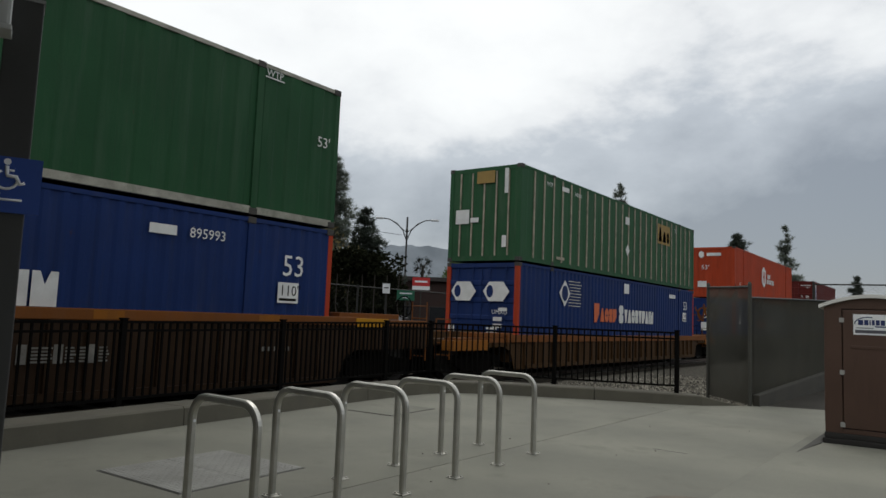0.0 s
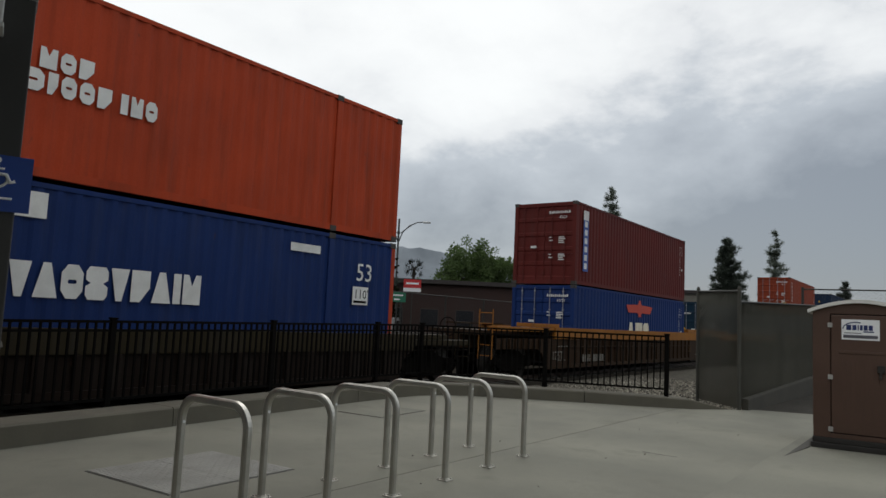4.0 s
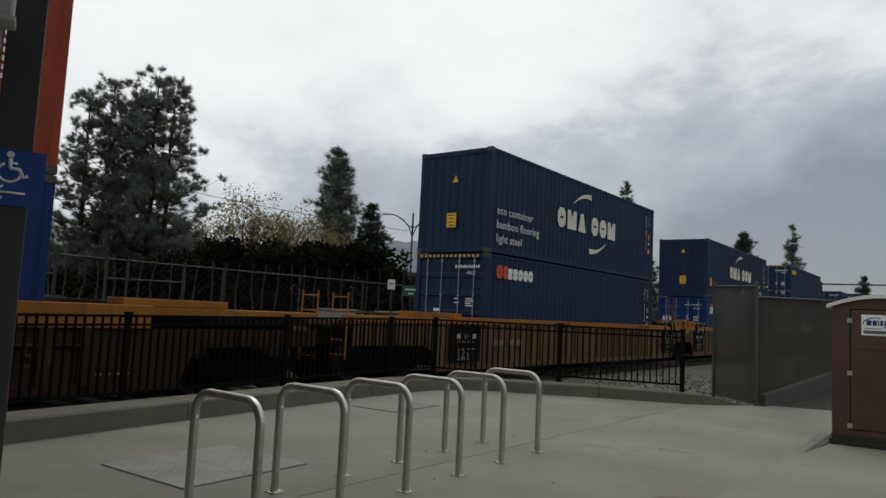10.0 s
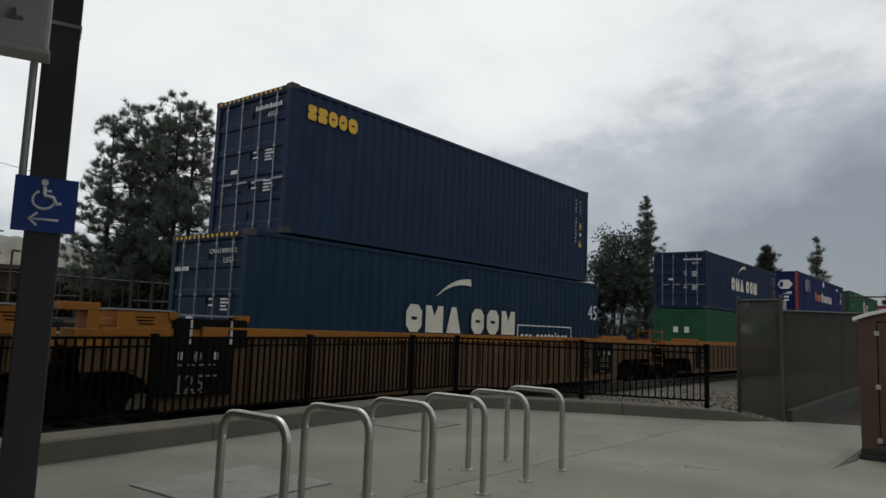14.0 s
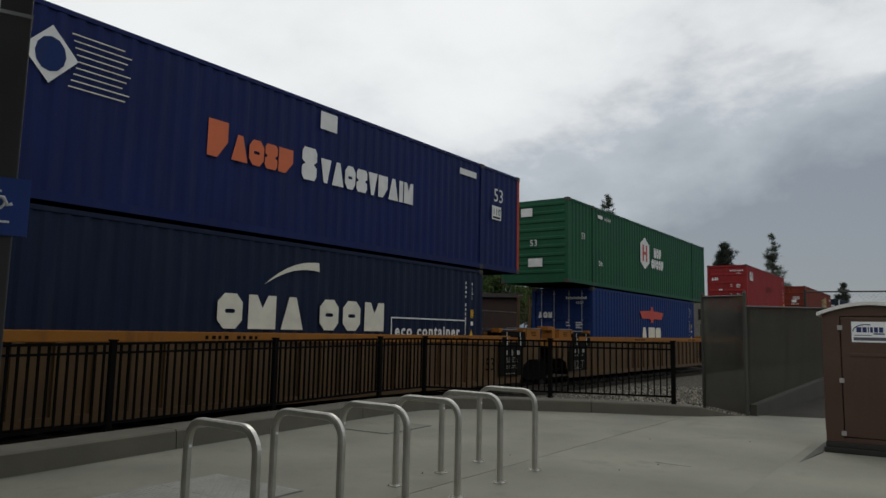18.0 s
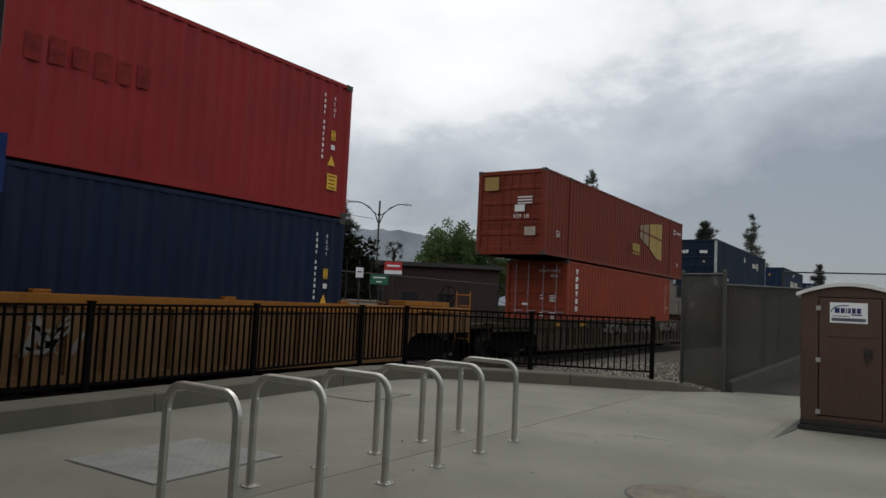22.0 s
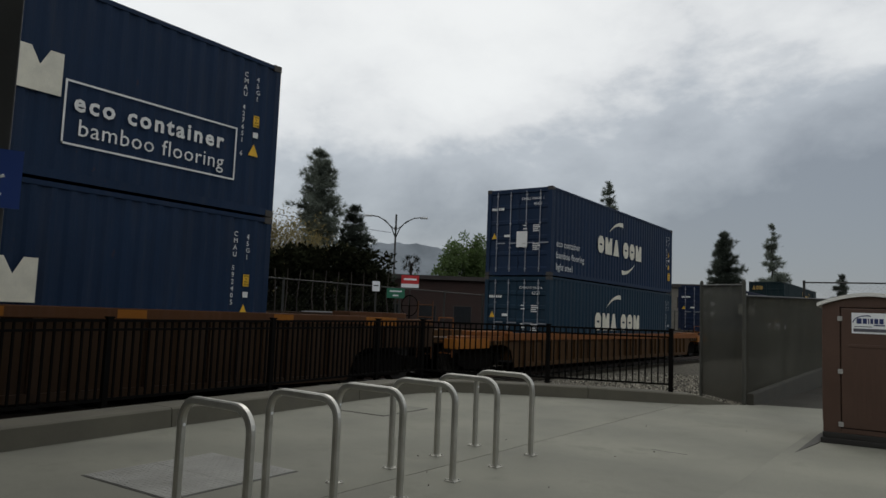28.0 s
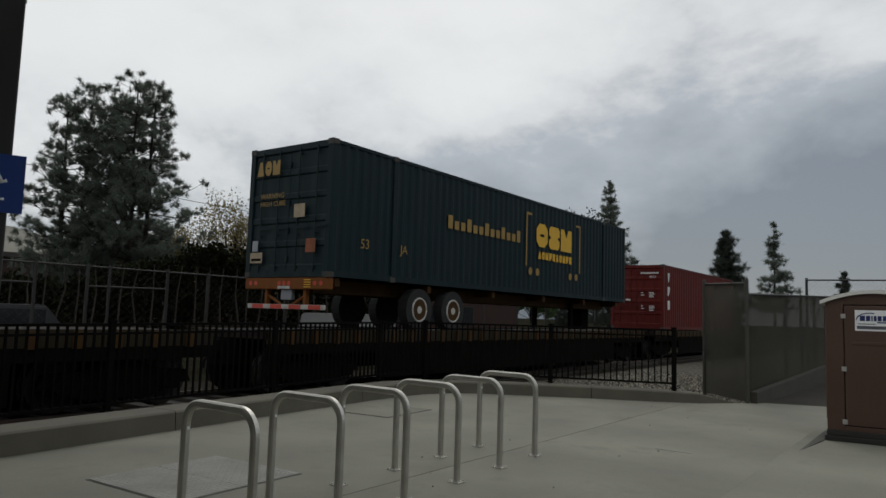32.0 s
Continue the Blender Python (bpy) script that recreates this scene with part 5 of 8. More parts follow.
def well_car(mid, half, ends, color, side_color, label, tags=(), sill_z=(1.16, 1.33)):
    """A well car; its own space starts at its middle. half: half the well's length; ends: (kind, reach) at the leading and trailing end."""
    c = thing("well_car", label, "rail car", group="cars of the train")
    X0, X1 = 0.13, -2.72
    z0, (z1, z2) = 0.13, sill_z
    low = z2 < 1.1
    dz = -0.40 if low else 0.0
    for s, x in ((1, X0), (-1, X1)):
        bm = bmesh.new()
        bm_box(bm, (x - 0.18 * (s > 0), -half - 0.55, z1), (x + 0.18 * (s < 0), half + 0.55, z2), 0.015)
        sill = part("top_sill", bm, color, c)
        if s > 0:
            sill_near = sill
            for y in (-0.35 * half, 0.62 * half) if side_color.name == "well car ochre" else ():
                for k in range(9):
                    if k != 4:
                        part("stencil_bar", boxes(((x - 0.001, y + k * 0.13, z1 + 0.05), (x + 0.003, y + k * 0.13 + 0.06 + 0.02 * (k % 2), z2 - 0.06))), black_paint, sill)
        part("bottom_sill", boxes(((x - 0.16 * (s > 0), -half + 0.5, z0 - 0.12), (x + 0.16 * (s < 0), half - 0.5, z0))), side_color, c)
        bm = bmesh.new()
        xa = x - 0.06 * s
        # the plate runs out over the trucks and is cut away round the wheels
        cut = [(reach if kind != "coupler" else reach - 2.0, reach - (0.28 if kind != "coupler" else 0.55)) for kind, reach in ends]
        (ta, ea), (tb_, eb) = cut
        out_ = [(-ea, z1), (-ea, 0.64), (-ta + 0.95, 0.64), (-ta + 1.28, 0.50), (-ta + 1.50, 0.0), (tb_ - 1.50, 0.0), (tb_ - 1.28, 0.50), (tb_ - 0.95, 0.64), (eb, 0.64), (eb, z1)]
        a = [bm.verts.new((xa, y, z)) for y, z in out_]
        f = bm.faces.new(a)
        g = bmesh.ops.extrude_face_region(bm, geom=[f])
        for v in g["geom"]:
            if isinstance(v, bmesh.types.BMVert):
                v.co.x -= 0.02 * s
        bmesh.ops.recalc_face_normals(bm, faces=bm.faces)
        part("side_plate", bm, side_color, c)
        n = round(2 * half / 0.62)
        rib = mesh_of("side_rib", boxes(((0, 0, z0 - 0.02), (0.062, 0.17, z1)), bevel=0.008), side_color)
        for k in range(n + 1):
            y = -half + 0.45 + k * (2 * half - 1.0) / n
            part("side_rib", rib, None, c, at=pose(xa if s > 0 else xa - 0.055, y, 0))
        short = mesh_of("end_rib", boxes(((0, 0, 0.66), (0.05, 0.10, z1)), bevel=0.006), side_color)
        for sg, (t_, e_) in zip((-1, 1), cut):
            for y in np.arange(t_ - 1.1, e_ - 0.12, 0.36):
                part("end_rib", short, None, c, at=pose(xa if s > 0 else xa - 0.045, sg * y - (0.10 if sg < 0 else 0), 0))
    part("well_floor", boxes(((X1 + 0.2, -half, 0.02), (X0 - 0.2, half, 0.12))), truck_black, c)
    for s, (kind, reach) in zip((-1, 1), ends):
        ya, yb = s * (half + 0.1), s * (reach - 0.35)
        lo, hi = min(ya, yb), max(ya, yb)
        part("end_bulkhead", boxes(((X1 + 0.15, min(ya, ya + s * 0.12), 0.2), (X0 - 0.15, max(ya, ya + s * 0.12), 1.26 + dz))), side_color, c)
        part("end_deck", boxes(((X1 + 0.55, lo, 1.02 + dz * 0.8), (X0 - 0.55, hi, 1.16 + dz * 0.8))), side_color, c)
        part("centre_sill", boxes(((-1.55, lo, 0.62), (-1.05, hi, 1.02))), side_color, c)
        part("walkway", boxes(((X1 + 0.02, min(ya, ya + s * (abs(yb - ya) * 0.62)), 1.31 + dz), (X1 + 0.62, max(ya, ya + s * (abs(yb - ya) * 0.62)), 1.36 + dz))), side_color, c)
        # raised side beam over the end platform, in steps
        if side_color is not well_dark or kind == "coupler":
            part("side_beam", boxes(((X0 - 0.62, min(ya, ya + s * 1.9), 1.30 + dz), (X0 - 0.10, max(ya, ya + s * 1.9), 1.42 + dz)), bevel=0.012), color, c)
        part("side_beam", boxes(((X0 - 0.40, min(ya, ya + s * (abs(yb - ya) - 0.2)), 1.16 + dz), (X0 - 0.05, max(ya, ya + s * (abs(yb - ya) - 0.2)), 1.29 + dz)), bevel=0.012), color, c)
        if mid == 2.1 and s > 0:
            for q in range(5):
                part("stencil_bar", boxes(((X0 + 0.004, s * 6.3 + 0.14 * q, 0.66), (X0 + 0.006, s * 6.3 + 0.08 + 0.14 * q, 0.74))), dirty_stencil, c)
        jd = abs(ya) - 0.15 if kind != "coupler" else abs(ya) - 0.75
        lo_p = jd if s > 0 else -jd - 1.35
        if half < 8:
            if side_color is not well_dark:
                part("stencil_panel", boxes(((X0 - 0.012, lo_p, 0.22), (X0 + 0.003, lo_p + 1.35, z1 - 0.01))), black_paint, c)
            for yk in (lo_p + 0.30, lo_p + 0.98) if side_color is not well_dark else ():
                part("stencil_bar", boxes(((X0 + 0.004, yk, 0.80), (X0 + 0.006, yk + 0.06, 0.92))), dirty_white, c)
                part("stencil_bar", boxes(((X0 + 0.004, yk + 0.09, 0.80), (X0 + 0.006, yk + 0.14, 0.92))), dirty_white, c)
            if side_color is not well_dark:
                ring = [(lo_p + 0.70 + 0.075 * math.cos(q * 0.5236), 0.85 + 0.09 * math.sin(q * 0.5236)) for q in range(12)]
                bm = bmesh.new()
                bm.faces.new([bm.verts.new((X0 + 0.0045, p, q)) for p, q in ring])
                part("stencil_disc", bm, dirty_stencil, c)
            if s > 0:
                for k in range(5 if side_color is not well_dark else 0):
                    for q in range(4):
                        part("stencil_bar", boxes(((X0 + 0.004, lo_p + 0.38 + 0.17 * q, 0.70 - 0.055 * k - 0.06 * (k > 2)), (X0 + 0.006, lo_p + 0.38 + 0.17 * q + 0.08 + 0.03 * ((k + q) % 3), 0.725 - 0.055 * k - 0.06 * (k > 2)))), dirty_stencil, c)
                part("lettering", text_mesh("53", 0.34, black_paint if side_color.name == "well car ochre" else chassis_shaded), None, c, at=pose(X0 + 0.006, lo_p - 0.72, 0.40) @ SIDE)
            else:
                part("lettering", text_mesh("125T", 0.26, dirty_stencil), None, c, at=pose(X0 + 0.006, lo_p + (0.30 if side_color is not well_dark else -0.08), 0.30) @ SIDE)
                if side_color is well_dark:
                    part("lettering", text_mesh("53", 0.34, chassis_shaded), None, c, at=pose(X0 + 0.006, lo_p + 2.46, 0.30) @ SIDE)
                for q in range(4):
                    part("stencil_bar", boxes(((X0 + 0.004, lo_p + 0.34 + 0.19 * q, 0.70), (X0 + 0.006, lo_p + 0.46 + 0.19 * q, 0.73))), dirty_stencil, c)
            for q in range(4):
                part("stencil_bar", boxes(((X0 + 0.004, lo_p + 0.36 + 0.14 * q, 0.26), (X0 + 0.006, lo_p + 0.45 + 0.14 * q, 0.29))), dirty_stencil, c)
        yt = s * (reach if kind != "coupler" else reach - 2.0)
        if kind == "coupler" or s > 0:
            truck(c, yt, -1.295)
        if kind == "coupler":
            part("coupler", boxes(((-1.42, min(s * (reach - 0.6), s * reach), 0.58), (-1.18, max(s * (reach - 0.6), s * reach), 0.86)), bevel=0.03), truck_black, c)
            bm = bmesh.new()
            ye = s * (reach - 0.45)
            for x in (X0 - 0.15, X0 - 0.60):
                bm_rod(bm, (x, ye, 0.35), (x, ye, 1.75 + dz), 0.016, seg=6)
            for k in range(4 if low else 5):
                bm_rod(bm, (X0 - 0.15, ye, 0.45 + 0.3 * k), (X0 - 0.60, ye, 0.45 + 0.3 * k), 0.014, seg=6)
            part("ladder", bm, color, c)
            if s > 0:
                bm = bmesh.new()
                hub = Vector((-0.75, ye, 1.62 + dz))
                rim_pts = [hub + Vector((0.26 * math.cos(k * 0.3927), 0, 0.26 * math.sin(k * 0.3927))) for k in range(17)]
                bm_sweep(bm, rim_pts, 0.014, 6)
                bm_rod(bm, (-0.75, ye, 0.9 + dz), hub, 0.02, seg=6)
                for k in range(4):
                    bm_rod(bm, hub, rim_pts[4 * k], 0.01, seg=6)
                part("brake_wheel", bm, truck_black, c)
        elif side_color is well_dark:
            ja, jb = sorted((s * (half - 0.73), s * (reach - 0.35)))
            beam = part("end_beam", boxes(((X0 - 0.45, ja, 1.32), (X0 - 0.02, jb, 1.47)), bevel=0.01), color, c)
            for yh in (s * (half + 0.35), s * (half + 1.5)):
                part("lashing_hole", boxes(((X0 - 0.021, yh - 0.05, 1.37), (X0 - 0.017, yh + 0.05, 1.43))), black_paint, beam)
        else:
            off, hw = (0.70, 0.43) if s > 0 else (1.21, 0.44)
            ye = s * (reach - off)
            end_box = part("end_box", boxes(((X0 - 0.7, ye - hw, 1.16), (X0 - 0.06, ye + hw, 1.55)), bevel=0.012), color, c)
            part("cap_plate", boxes(((X0 - 0.74, ye - hw - 0.03, 1.552), (X0 - 0.04, ye + hw + 0.03, 1.575))), rod_grey, end_box)
            for q in range(3):
                part("text_bar", boxes(((X0 - 0.059, ye - 0.16 + 0.03 * q, 1.44 - 0.05 * q), (X0 - 0.056, ye + 0.16 - 0.03 * (q % 2), 1.46 - 0.05 * q))), black_paint, end_box)
            part("foot_step", boxes(((X0 - 0.5, min(ye + s * hw, s * (reach - 0.15)), 1.0), (X0 - 0.02, max(ye + s * hw, s * (reach - 0.15)), 1.26)), bevel=0.012), color, c)
            if kind == "stakes":
                bm = bmesh.new()
                for dy, zt in ((-0.42, 2.56), (-0.33, 2.50), (0.27, 2.56), (0.36, 2.42)):
                    bm_box(bm, (X0 - 0.40, ye + dy - 0.02, 1.4), (X0 - 0.36, ye + dy + 0.02, zt))
                for z in (1.75, 2.05):
                    bm_rod(bm, (X0 - 0.38, ye - 0.42, z + 0.5), (X0 - 0.38, ye - 0.12, z + 0.5), 0.012, seg=6)
                bm_rod(bm, (X0 - 0.38, ye + 0.02, 1.5), (X0 - 0.38, ye + 0.02, 2.30), 0.016, seg=6)
                bm_rod(bm, (X0 - 0.38, ye + 0.02, 2.30), (X0 - 0.38, ye + 0.12, 2.30), 0.016, seg=6)
                part("handrail_frame", bm, side_color, c)
            if s < 0:
                part("lift_bracket", boxes(((X0 - 0.45, -reach + 0.02, 1.52), (X0 - 0.08, -reach + 0.52, 1.64)), ((X0 - 0.45, -reach + 0.34, 1.20), (X0 - 0.08, -reach + 0.52, 1.52)), bevel=0.01), color, c)
            ym = s * (reach - (1.95 if s > 0 else 2.38))
            part("shock_cover", boxes(((X0 - 0.5, ym - 0.68, 1.295), (X0 - 0.02, ym + 0.68, 1.46)), ((X0 - 0.5, ym - 0.68, 1.0), (X0 + 0.004, ym - 0.36, 1.30)), ((X0 - 0.5, ym + 0.30, 1.0), (X0 + 0.004, ym + 0.68, 1.30)), bevel=0.012), black_paint, c)
            part("running_board", boxes(((X0 - 0.62, ym - 0.72, 1.50), (X0 - 0.22, ym + 0.70, 1.53))), rod_grey, c)
            for dy in (-0.70, 0.64):
                part("end_stop", boxes(((X0 - 0.3, ym + dy - 0.09, 1.42), (X0 - 0.03, ym + dy + 0.09, 1.54)), bevel=0.008), color, c)
            for dy in (-0.40, 0.36):
                part("white_stripe", boxes(((X0 + 0.005, ym + dy - 0.03, 1.05), (X0 + 0.009, ym + dy + 0.02, 1.29)), ((X0 - 0.019, ym + dy - 0.01, 1.31), (X0 - 0.015, ym + dy + 0.03, 1.44))), dirty_white, c)
    if mid == 285.7:
        for y0 in (-7.3, -5.2):
            for k in range(4):
                part("reflector", boxes(((X0 - 0.02, y0 + 0.15 * k, 0.80), (X0 + 0.006, y0 + 0.15 * k + 0.09, 0.91))), patch_yellow, c)
    if mid == 285.7:
        for y0, n, w, seed in ((-3.0, 4, 0.70, 22), (0.5, 5, 0.60, 23), (4.1, 4, 0.72, 24)):
            bubble_letters(c, y0, 0.46, n, w, 0.56, seed, X0)
    if side_color is well_dark and half < 8:
        # a ledge along the foot of the side, and the reporting mark below it
        part("side_ledge", boxes(((X0 - 0.07, -half + 0.4, 0.685), (X0 + 0.012, half - 0.4, 0.712)), bevel=0.004), side_color, c)
        for k in range(11 if mid < 80 else 0):
            if k != 4:
                part("mark_bar", boxes(((X0 + 0.002, -5.58 + 0.18 * k, 0.19), (X0 + 0.005, -5.47 + 0.18 * k + 0.01 * (k % 3), 0.44 - 0.01 * (k % 2)))), dirty_stencil, c)
    if mid in (2.1, 93.4):
        # a pale consolidated stencil with broken lines of small print
        y0, y1, za, zb = (2.15, 3.45, 0.54, 0.81) if mid < 3 else (0.05, 2.25, 0.30, 0.71)
        n = 8
        for k in range(n):
            ya, w = y0 + (y1 - y0) * k / n, (y1 - y0) / n
            if k in (0, 3, 6):
                part("mark_panel", boxes(((X0 + 0.002, ya, za), (X0 + 0.005, ya + w * 0.8, zb))), dirty_stencil, c)
            else:
                for q in range(5):
                    part("mark_bar", boxes(((X0 + 0.002, ya, za + (zb - za) * (q + 0.3) / 5.6), (X0 + 0.005, ya + w * (0.95 - 0.1 * ((k + q) % 3)), za + (zb - za) * (q + 0.85) / 5.6))), dirty_stencil, c)
    if mid == 261.9:
        for y in (-6.4, -3.3, -0.28, 2.98, 6.0):
            part("lock_cap", boxes(((X0 - 0.2, y, z2 - 0.01), (X0 - 0.03, y + 0.26, z2 + 0.06)), bevel=0.02), patch_worn, c)
    if mid == 136.25:
        for k in range(10):
            if k != 4:
                part("mark_bar", boxes(((X0 + 0.002, -5.82 + 0.155 * k, 0.61), (X0 + 0.005, -5.72 + 0.155 * k + 0.01 * (k % 3), 0.77 - 0.01 * (k % 2)))), dirty_stencil, c)
    if color is well_orange or color is well_dull:
        for y0, y1 in ((-11.40, -9.80), (9.80, 11.40)) if low else ((-10.12, -9.12), (8.75, 9.78)):
            part("end_step", boxes(((X0 - 0.40, y0, 1.13 + 1.4 * dz), (X0 + 0.006, y1, 1.31 + 1.2 * dz)), bevel=0.01), patch_yellow if mid < 3 else patch_worn, c, "clean bright yellow step" if mid < 3 else "worn yellow step")
        for y in () if low else (-5.05, -1.97, 1.1, 3.16, 6.2):
            part("reflective_patch", boxes(((X0 - 0.01, y, z1 + 0.02), (X0 + 0.004, y + 0.48, z2 - 0.02))), patch_worn, sill_near)
    for y0, w, seed, n in tags:
        scrawl(c, y0, 0.34, w, 0.62, seed, dirty_stencil, X0 + 0.004, n)
    return on_train(c, mid, 0.0, SIDE_X)


def flat_car(mid, reach, label):
    c = thing("flat_car", label, "rail car", group="cars of the train")
    part("deck", boxes(((-2.55, -reach + 0.4, 0.88), (-0.02, reach - 0.4, 1.02))), flat_soot, c)
    for x in (-0.06, -2.55):
        part("side_sill", boxes(((x, -reach + 0.4, 0.80), (x + 0.05, reach - 0.4, 1.06))), well_sooty, c)
        part("side_girder", boxes(((x + 0.005, -reach + 0.4, 0.60), (x + 0.045, reach - 0.4, 0.80)), ((x + 0.005, -reach + 3.6, 0.02), (x + 0.045, reach - 3.6, 0.60))), truck_black, c)
    part("centre_sill", boxes(((-1.6, -reach + 0.3, 0.35), (-1.0, reach - 0.3, 0.88))), truck_black, c)
    for s in (-1, 1):
        truck(c, s * (reach - 1.9), -1.295)
        part("coupler", boxes(((-1.42, min(s * (reach - 0.5), s * reach), 0.56), (-1.18, max(s * (reach - 0.5), s * reach), 0.84)), bevel=0.03), truck_black, c)
    stake = mesh_of("stake_pocket", boxes(((-0.01, 0, 0.78), (0.03, 0.13, 1.04)), bevel=0.008), chassis_shaded)
    for y in np.arange(-reach + 0.9, reach - 0.8, 0.62):
        part("stake_pocket", stake, None, c, at=pose(0, y, 0))
    return on_train(c, mid, 0.0, SIDE_X)


def chassis(y0):
    """The road chassis under the slate teal box: beams, tandem axle, bumper, lamps, landing gear."""
    c = thing("road_chassis", "yellow road chassis with tandem wheels, chained to the flat car", "chassis")
    for x in (-0.75, -1.75):
        part("frame_beam", boxes(((x - 0.08, 0.25, 0.78), (x + 0.08, 15.6, 1.08))), chassis_shaded, c)
    for y in (0.3, 3.5, 6.5, 9.5, 12.5, 15.4):
        part("cross_beam", boxes(((-2.5, y, 0.92), (-0.08, y + 0.14, 1.09))), chassis_shaded, c)
    part("rear_bolster", boxes(((-2.58, 0.02, 0.84), (-0.02, 0.20, 1.09)), bevel=0.02), well_orange, c)
    bumper = part("bumper", boxes(((-2.5, 0.05, 0.42), (-0.15, 0.14, 0.52)), bevel=0.01), dirty_white, c, "red and white striped bumper")
    for k in range(4):
        part("bumper_stripe", boxes(((-2.34 + k * 0.59, 0.046, 0.425), (-1.98 + k * 0.59, 0.05, 0.515))), red_paint, bumper)
    for x, q in ((-1.95, 1), (-0.75, -1)):
        part("bumper_leg", boxes(((x, 0.06, 0.50), (x + 0.08, 0.16, 0.86))), well_orange, c)
        part("bumper_brace", rods(((x + 0.04, 0.12, 0.72), (x + 0.04 + q * 0.42, 0.12, 0.52), 0.03), seg=6), well_orange, c)
    part("mud_box", boxes(((-1.48, 0.10, 0.62), (-1.14, 0.20, 0.84)), bevel=0.01), rod_grey, c)
    lamp = mesh_of("tail_lamp", rods(((0, -0.005, 0), (0, 0.03, 0), 0.05), seg=10), red_paint)
    for x in (-2.40, -2.22, -1.46, -1.31, -1.16, -0.38, -0.20):
        part("tail_lamp", lamp, None, c, at=pose(x, 0.02, 0.97))
    part("number_plate", boxes(((-1.50, 0.01, 0.85), (-1.12, 0.018, 0.91))), dirty_white, c)
    part("striped_tape", boxes(*[((-0.70, 0.012, 0.88 + 0.05 * k), (-0.50, 0.018, 0.90 + 0.05 * k)) for k in range(4)]), yellow_paint, c)
    bm = bmesh.new()
    bm_rod(bm, (0, 0, 0), (0.26, 0, 0), 0.50, seg=24)
    tyre = mesh_of("tyre", bm, mat("tyre rubber", (0.015, 0.015, 0.015), 0.85))
    bm = bmesh.new()
    bm_sweep(bm, [(0.262, 0.27 * math.cos(k * 0.2618), 0.27 * math.sin(k * 0.2618)) for k in range(25)], 0.025, 6)
    bm_rod(bm, (0.2, 0, 0), (0.27, 0, 0), 0.09, seg=10)
    rim = mesh_of("rim", bm, dirty_white)
    disc = mesh_of("wheel_disc", rods(((0.262, 0, 0), (0.268, 0, 0), 0.25), seg=20), chassis_shaded)
    for y in (3.15, 4.55):
        for x, r in ((-0.30, 0), (-2.2, 180)):
            w = part("wheel", tyre, None, c, at=pose(x, y, 0.50, 0, 0, r))
            part("rim", rim, None, w)
            part("wheel_disc", disc, None, w)
    for x in (-0.55, -1.95):
        part("landing_leg", boxes(((x - 0.06, 12.4, 0.05), (x + 0.06, 12.55, 0.95))), truck_black, c)
    part("hitch_stand", boxes(((-1.5, 14.6, 0.02), (-1.1, 15.2, 0.85))), truck_black, c)
    return on_train(c, y0, 1.04)


def build_train():
    lab_y = "weathered yellow well car with black stencil panels"
    lab_b = "grimy brown well car with a yellow top sill"
    lone = (("coupler", 11.80), ("coupler", 11.80))
    first, mid_, last_ = (("coupler", 11.7), ("joint", 9.83)), (("joint", 9.83), ("joint", 9.83)), (("joint", 9.83), ("coupler", 11.7))
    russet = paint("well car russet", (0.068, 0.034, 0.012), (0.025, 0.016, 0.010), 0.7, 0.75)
    deep, low, lower = (0.95, 1.31), (0.77, 0.98), (0.65, 1.03)
    lab_o = "grimy brown well car with an orange-yellow top sill"
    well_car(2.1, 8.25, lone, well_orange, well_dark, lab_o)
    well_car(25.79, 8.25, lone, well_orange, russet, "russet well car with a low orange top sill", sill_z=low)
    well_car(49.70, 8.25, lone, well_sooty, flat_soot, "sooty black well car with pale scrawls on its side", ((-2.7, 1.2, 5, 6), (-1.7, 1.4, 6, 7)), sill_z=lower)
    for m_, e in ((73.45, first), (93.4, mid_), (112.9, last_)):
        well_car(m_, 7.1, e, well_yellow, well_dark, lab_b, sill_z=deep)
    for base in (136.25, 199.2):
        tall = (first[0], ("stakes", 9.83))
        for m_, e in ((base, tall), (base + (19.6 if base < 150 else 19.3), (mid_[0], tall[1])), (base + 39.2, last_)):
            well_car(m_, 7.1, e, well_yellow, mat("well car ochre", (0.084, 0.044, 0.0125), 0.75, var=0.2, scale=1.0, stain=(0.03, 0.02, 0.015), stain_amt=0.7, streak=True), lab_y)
    well_car(261.9, 8.25, lone, well_yellow, mat("well car bright ochre", (0.130, 0.062, 0.0155), 0.75, var=0.2, scale=1.0, stain=(0.03, 0.02, 0.015), stain_amt=0.7, streak=True), "weathered ochre well car with one pale scrawl", ((-5.5, 2.6, 31, 7), (-0.45, 1.0, 33, 6)), sill_z=(1.10, 1.29))
    well_car(285.7, 8.25, lone, well_sooty, grimy_taupe, "sooty taupe well car with pale graffiti along its side", sill_z=(0.72, 1.03))
    well_car(309.3, 8.25, lone, well_dull, well_dark, lab_o)
    well_car(332.6, 8.25, lone, well_dull, well_dark, lab_o)
    well_car(356.2, 8.25, lone, well_orange, russet, "russet well car with a low orange top sill", sill_z=low)
    flat_car(377.9, 9.6, "dark flat car with stake pockets along its sides")
    flat_car(398.2, 10.3, "dark flat car with stake pockets along its sides")
    flat_car(419.0, 10.0, "dark flat car with stake pockets along its sides")
    chassis(389.75)


# ---- ground, track, paving, kerb ----
EYE = Vector((0.05, -0.04, 1.40))


def far_at(az, d, z=0.0):
    """A place d metres away, az degrees to the left of the track's direction."""
    return Vector((EYE.x - d * math.sin(radians(az)), EYE.y + d * math.cos(radians(az)), z))


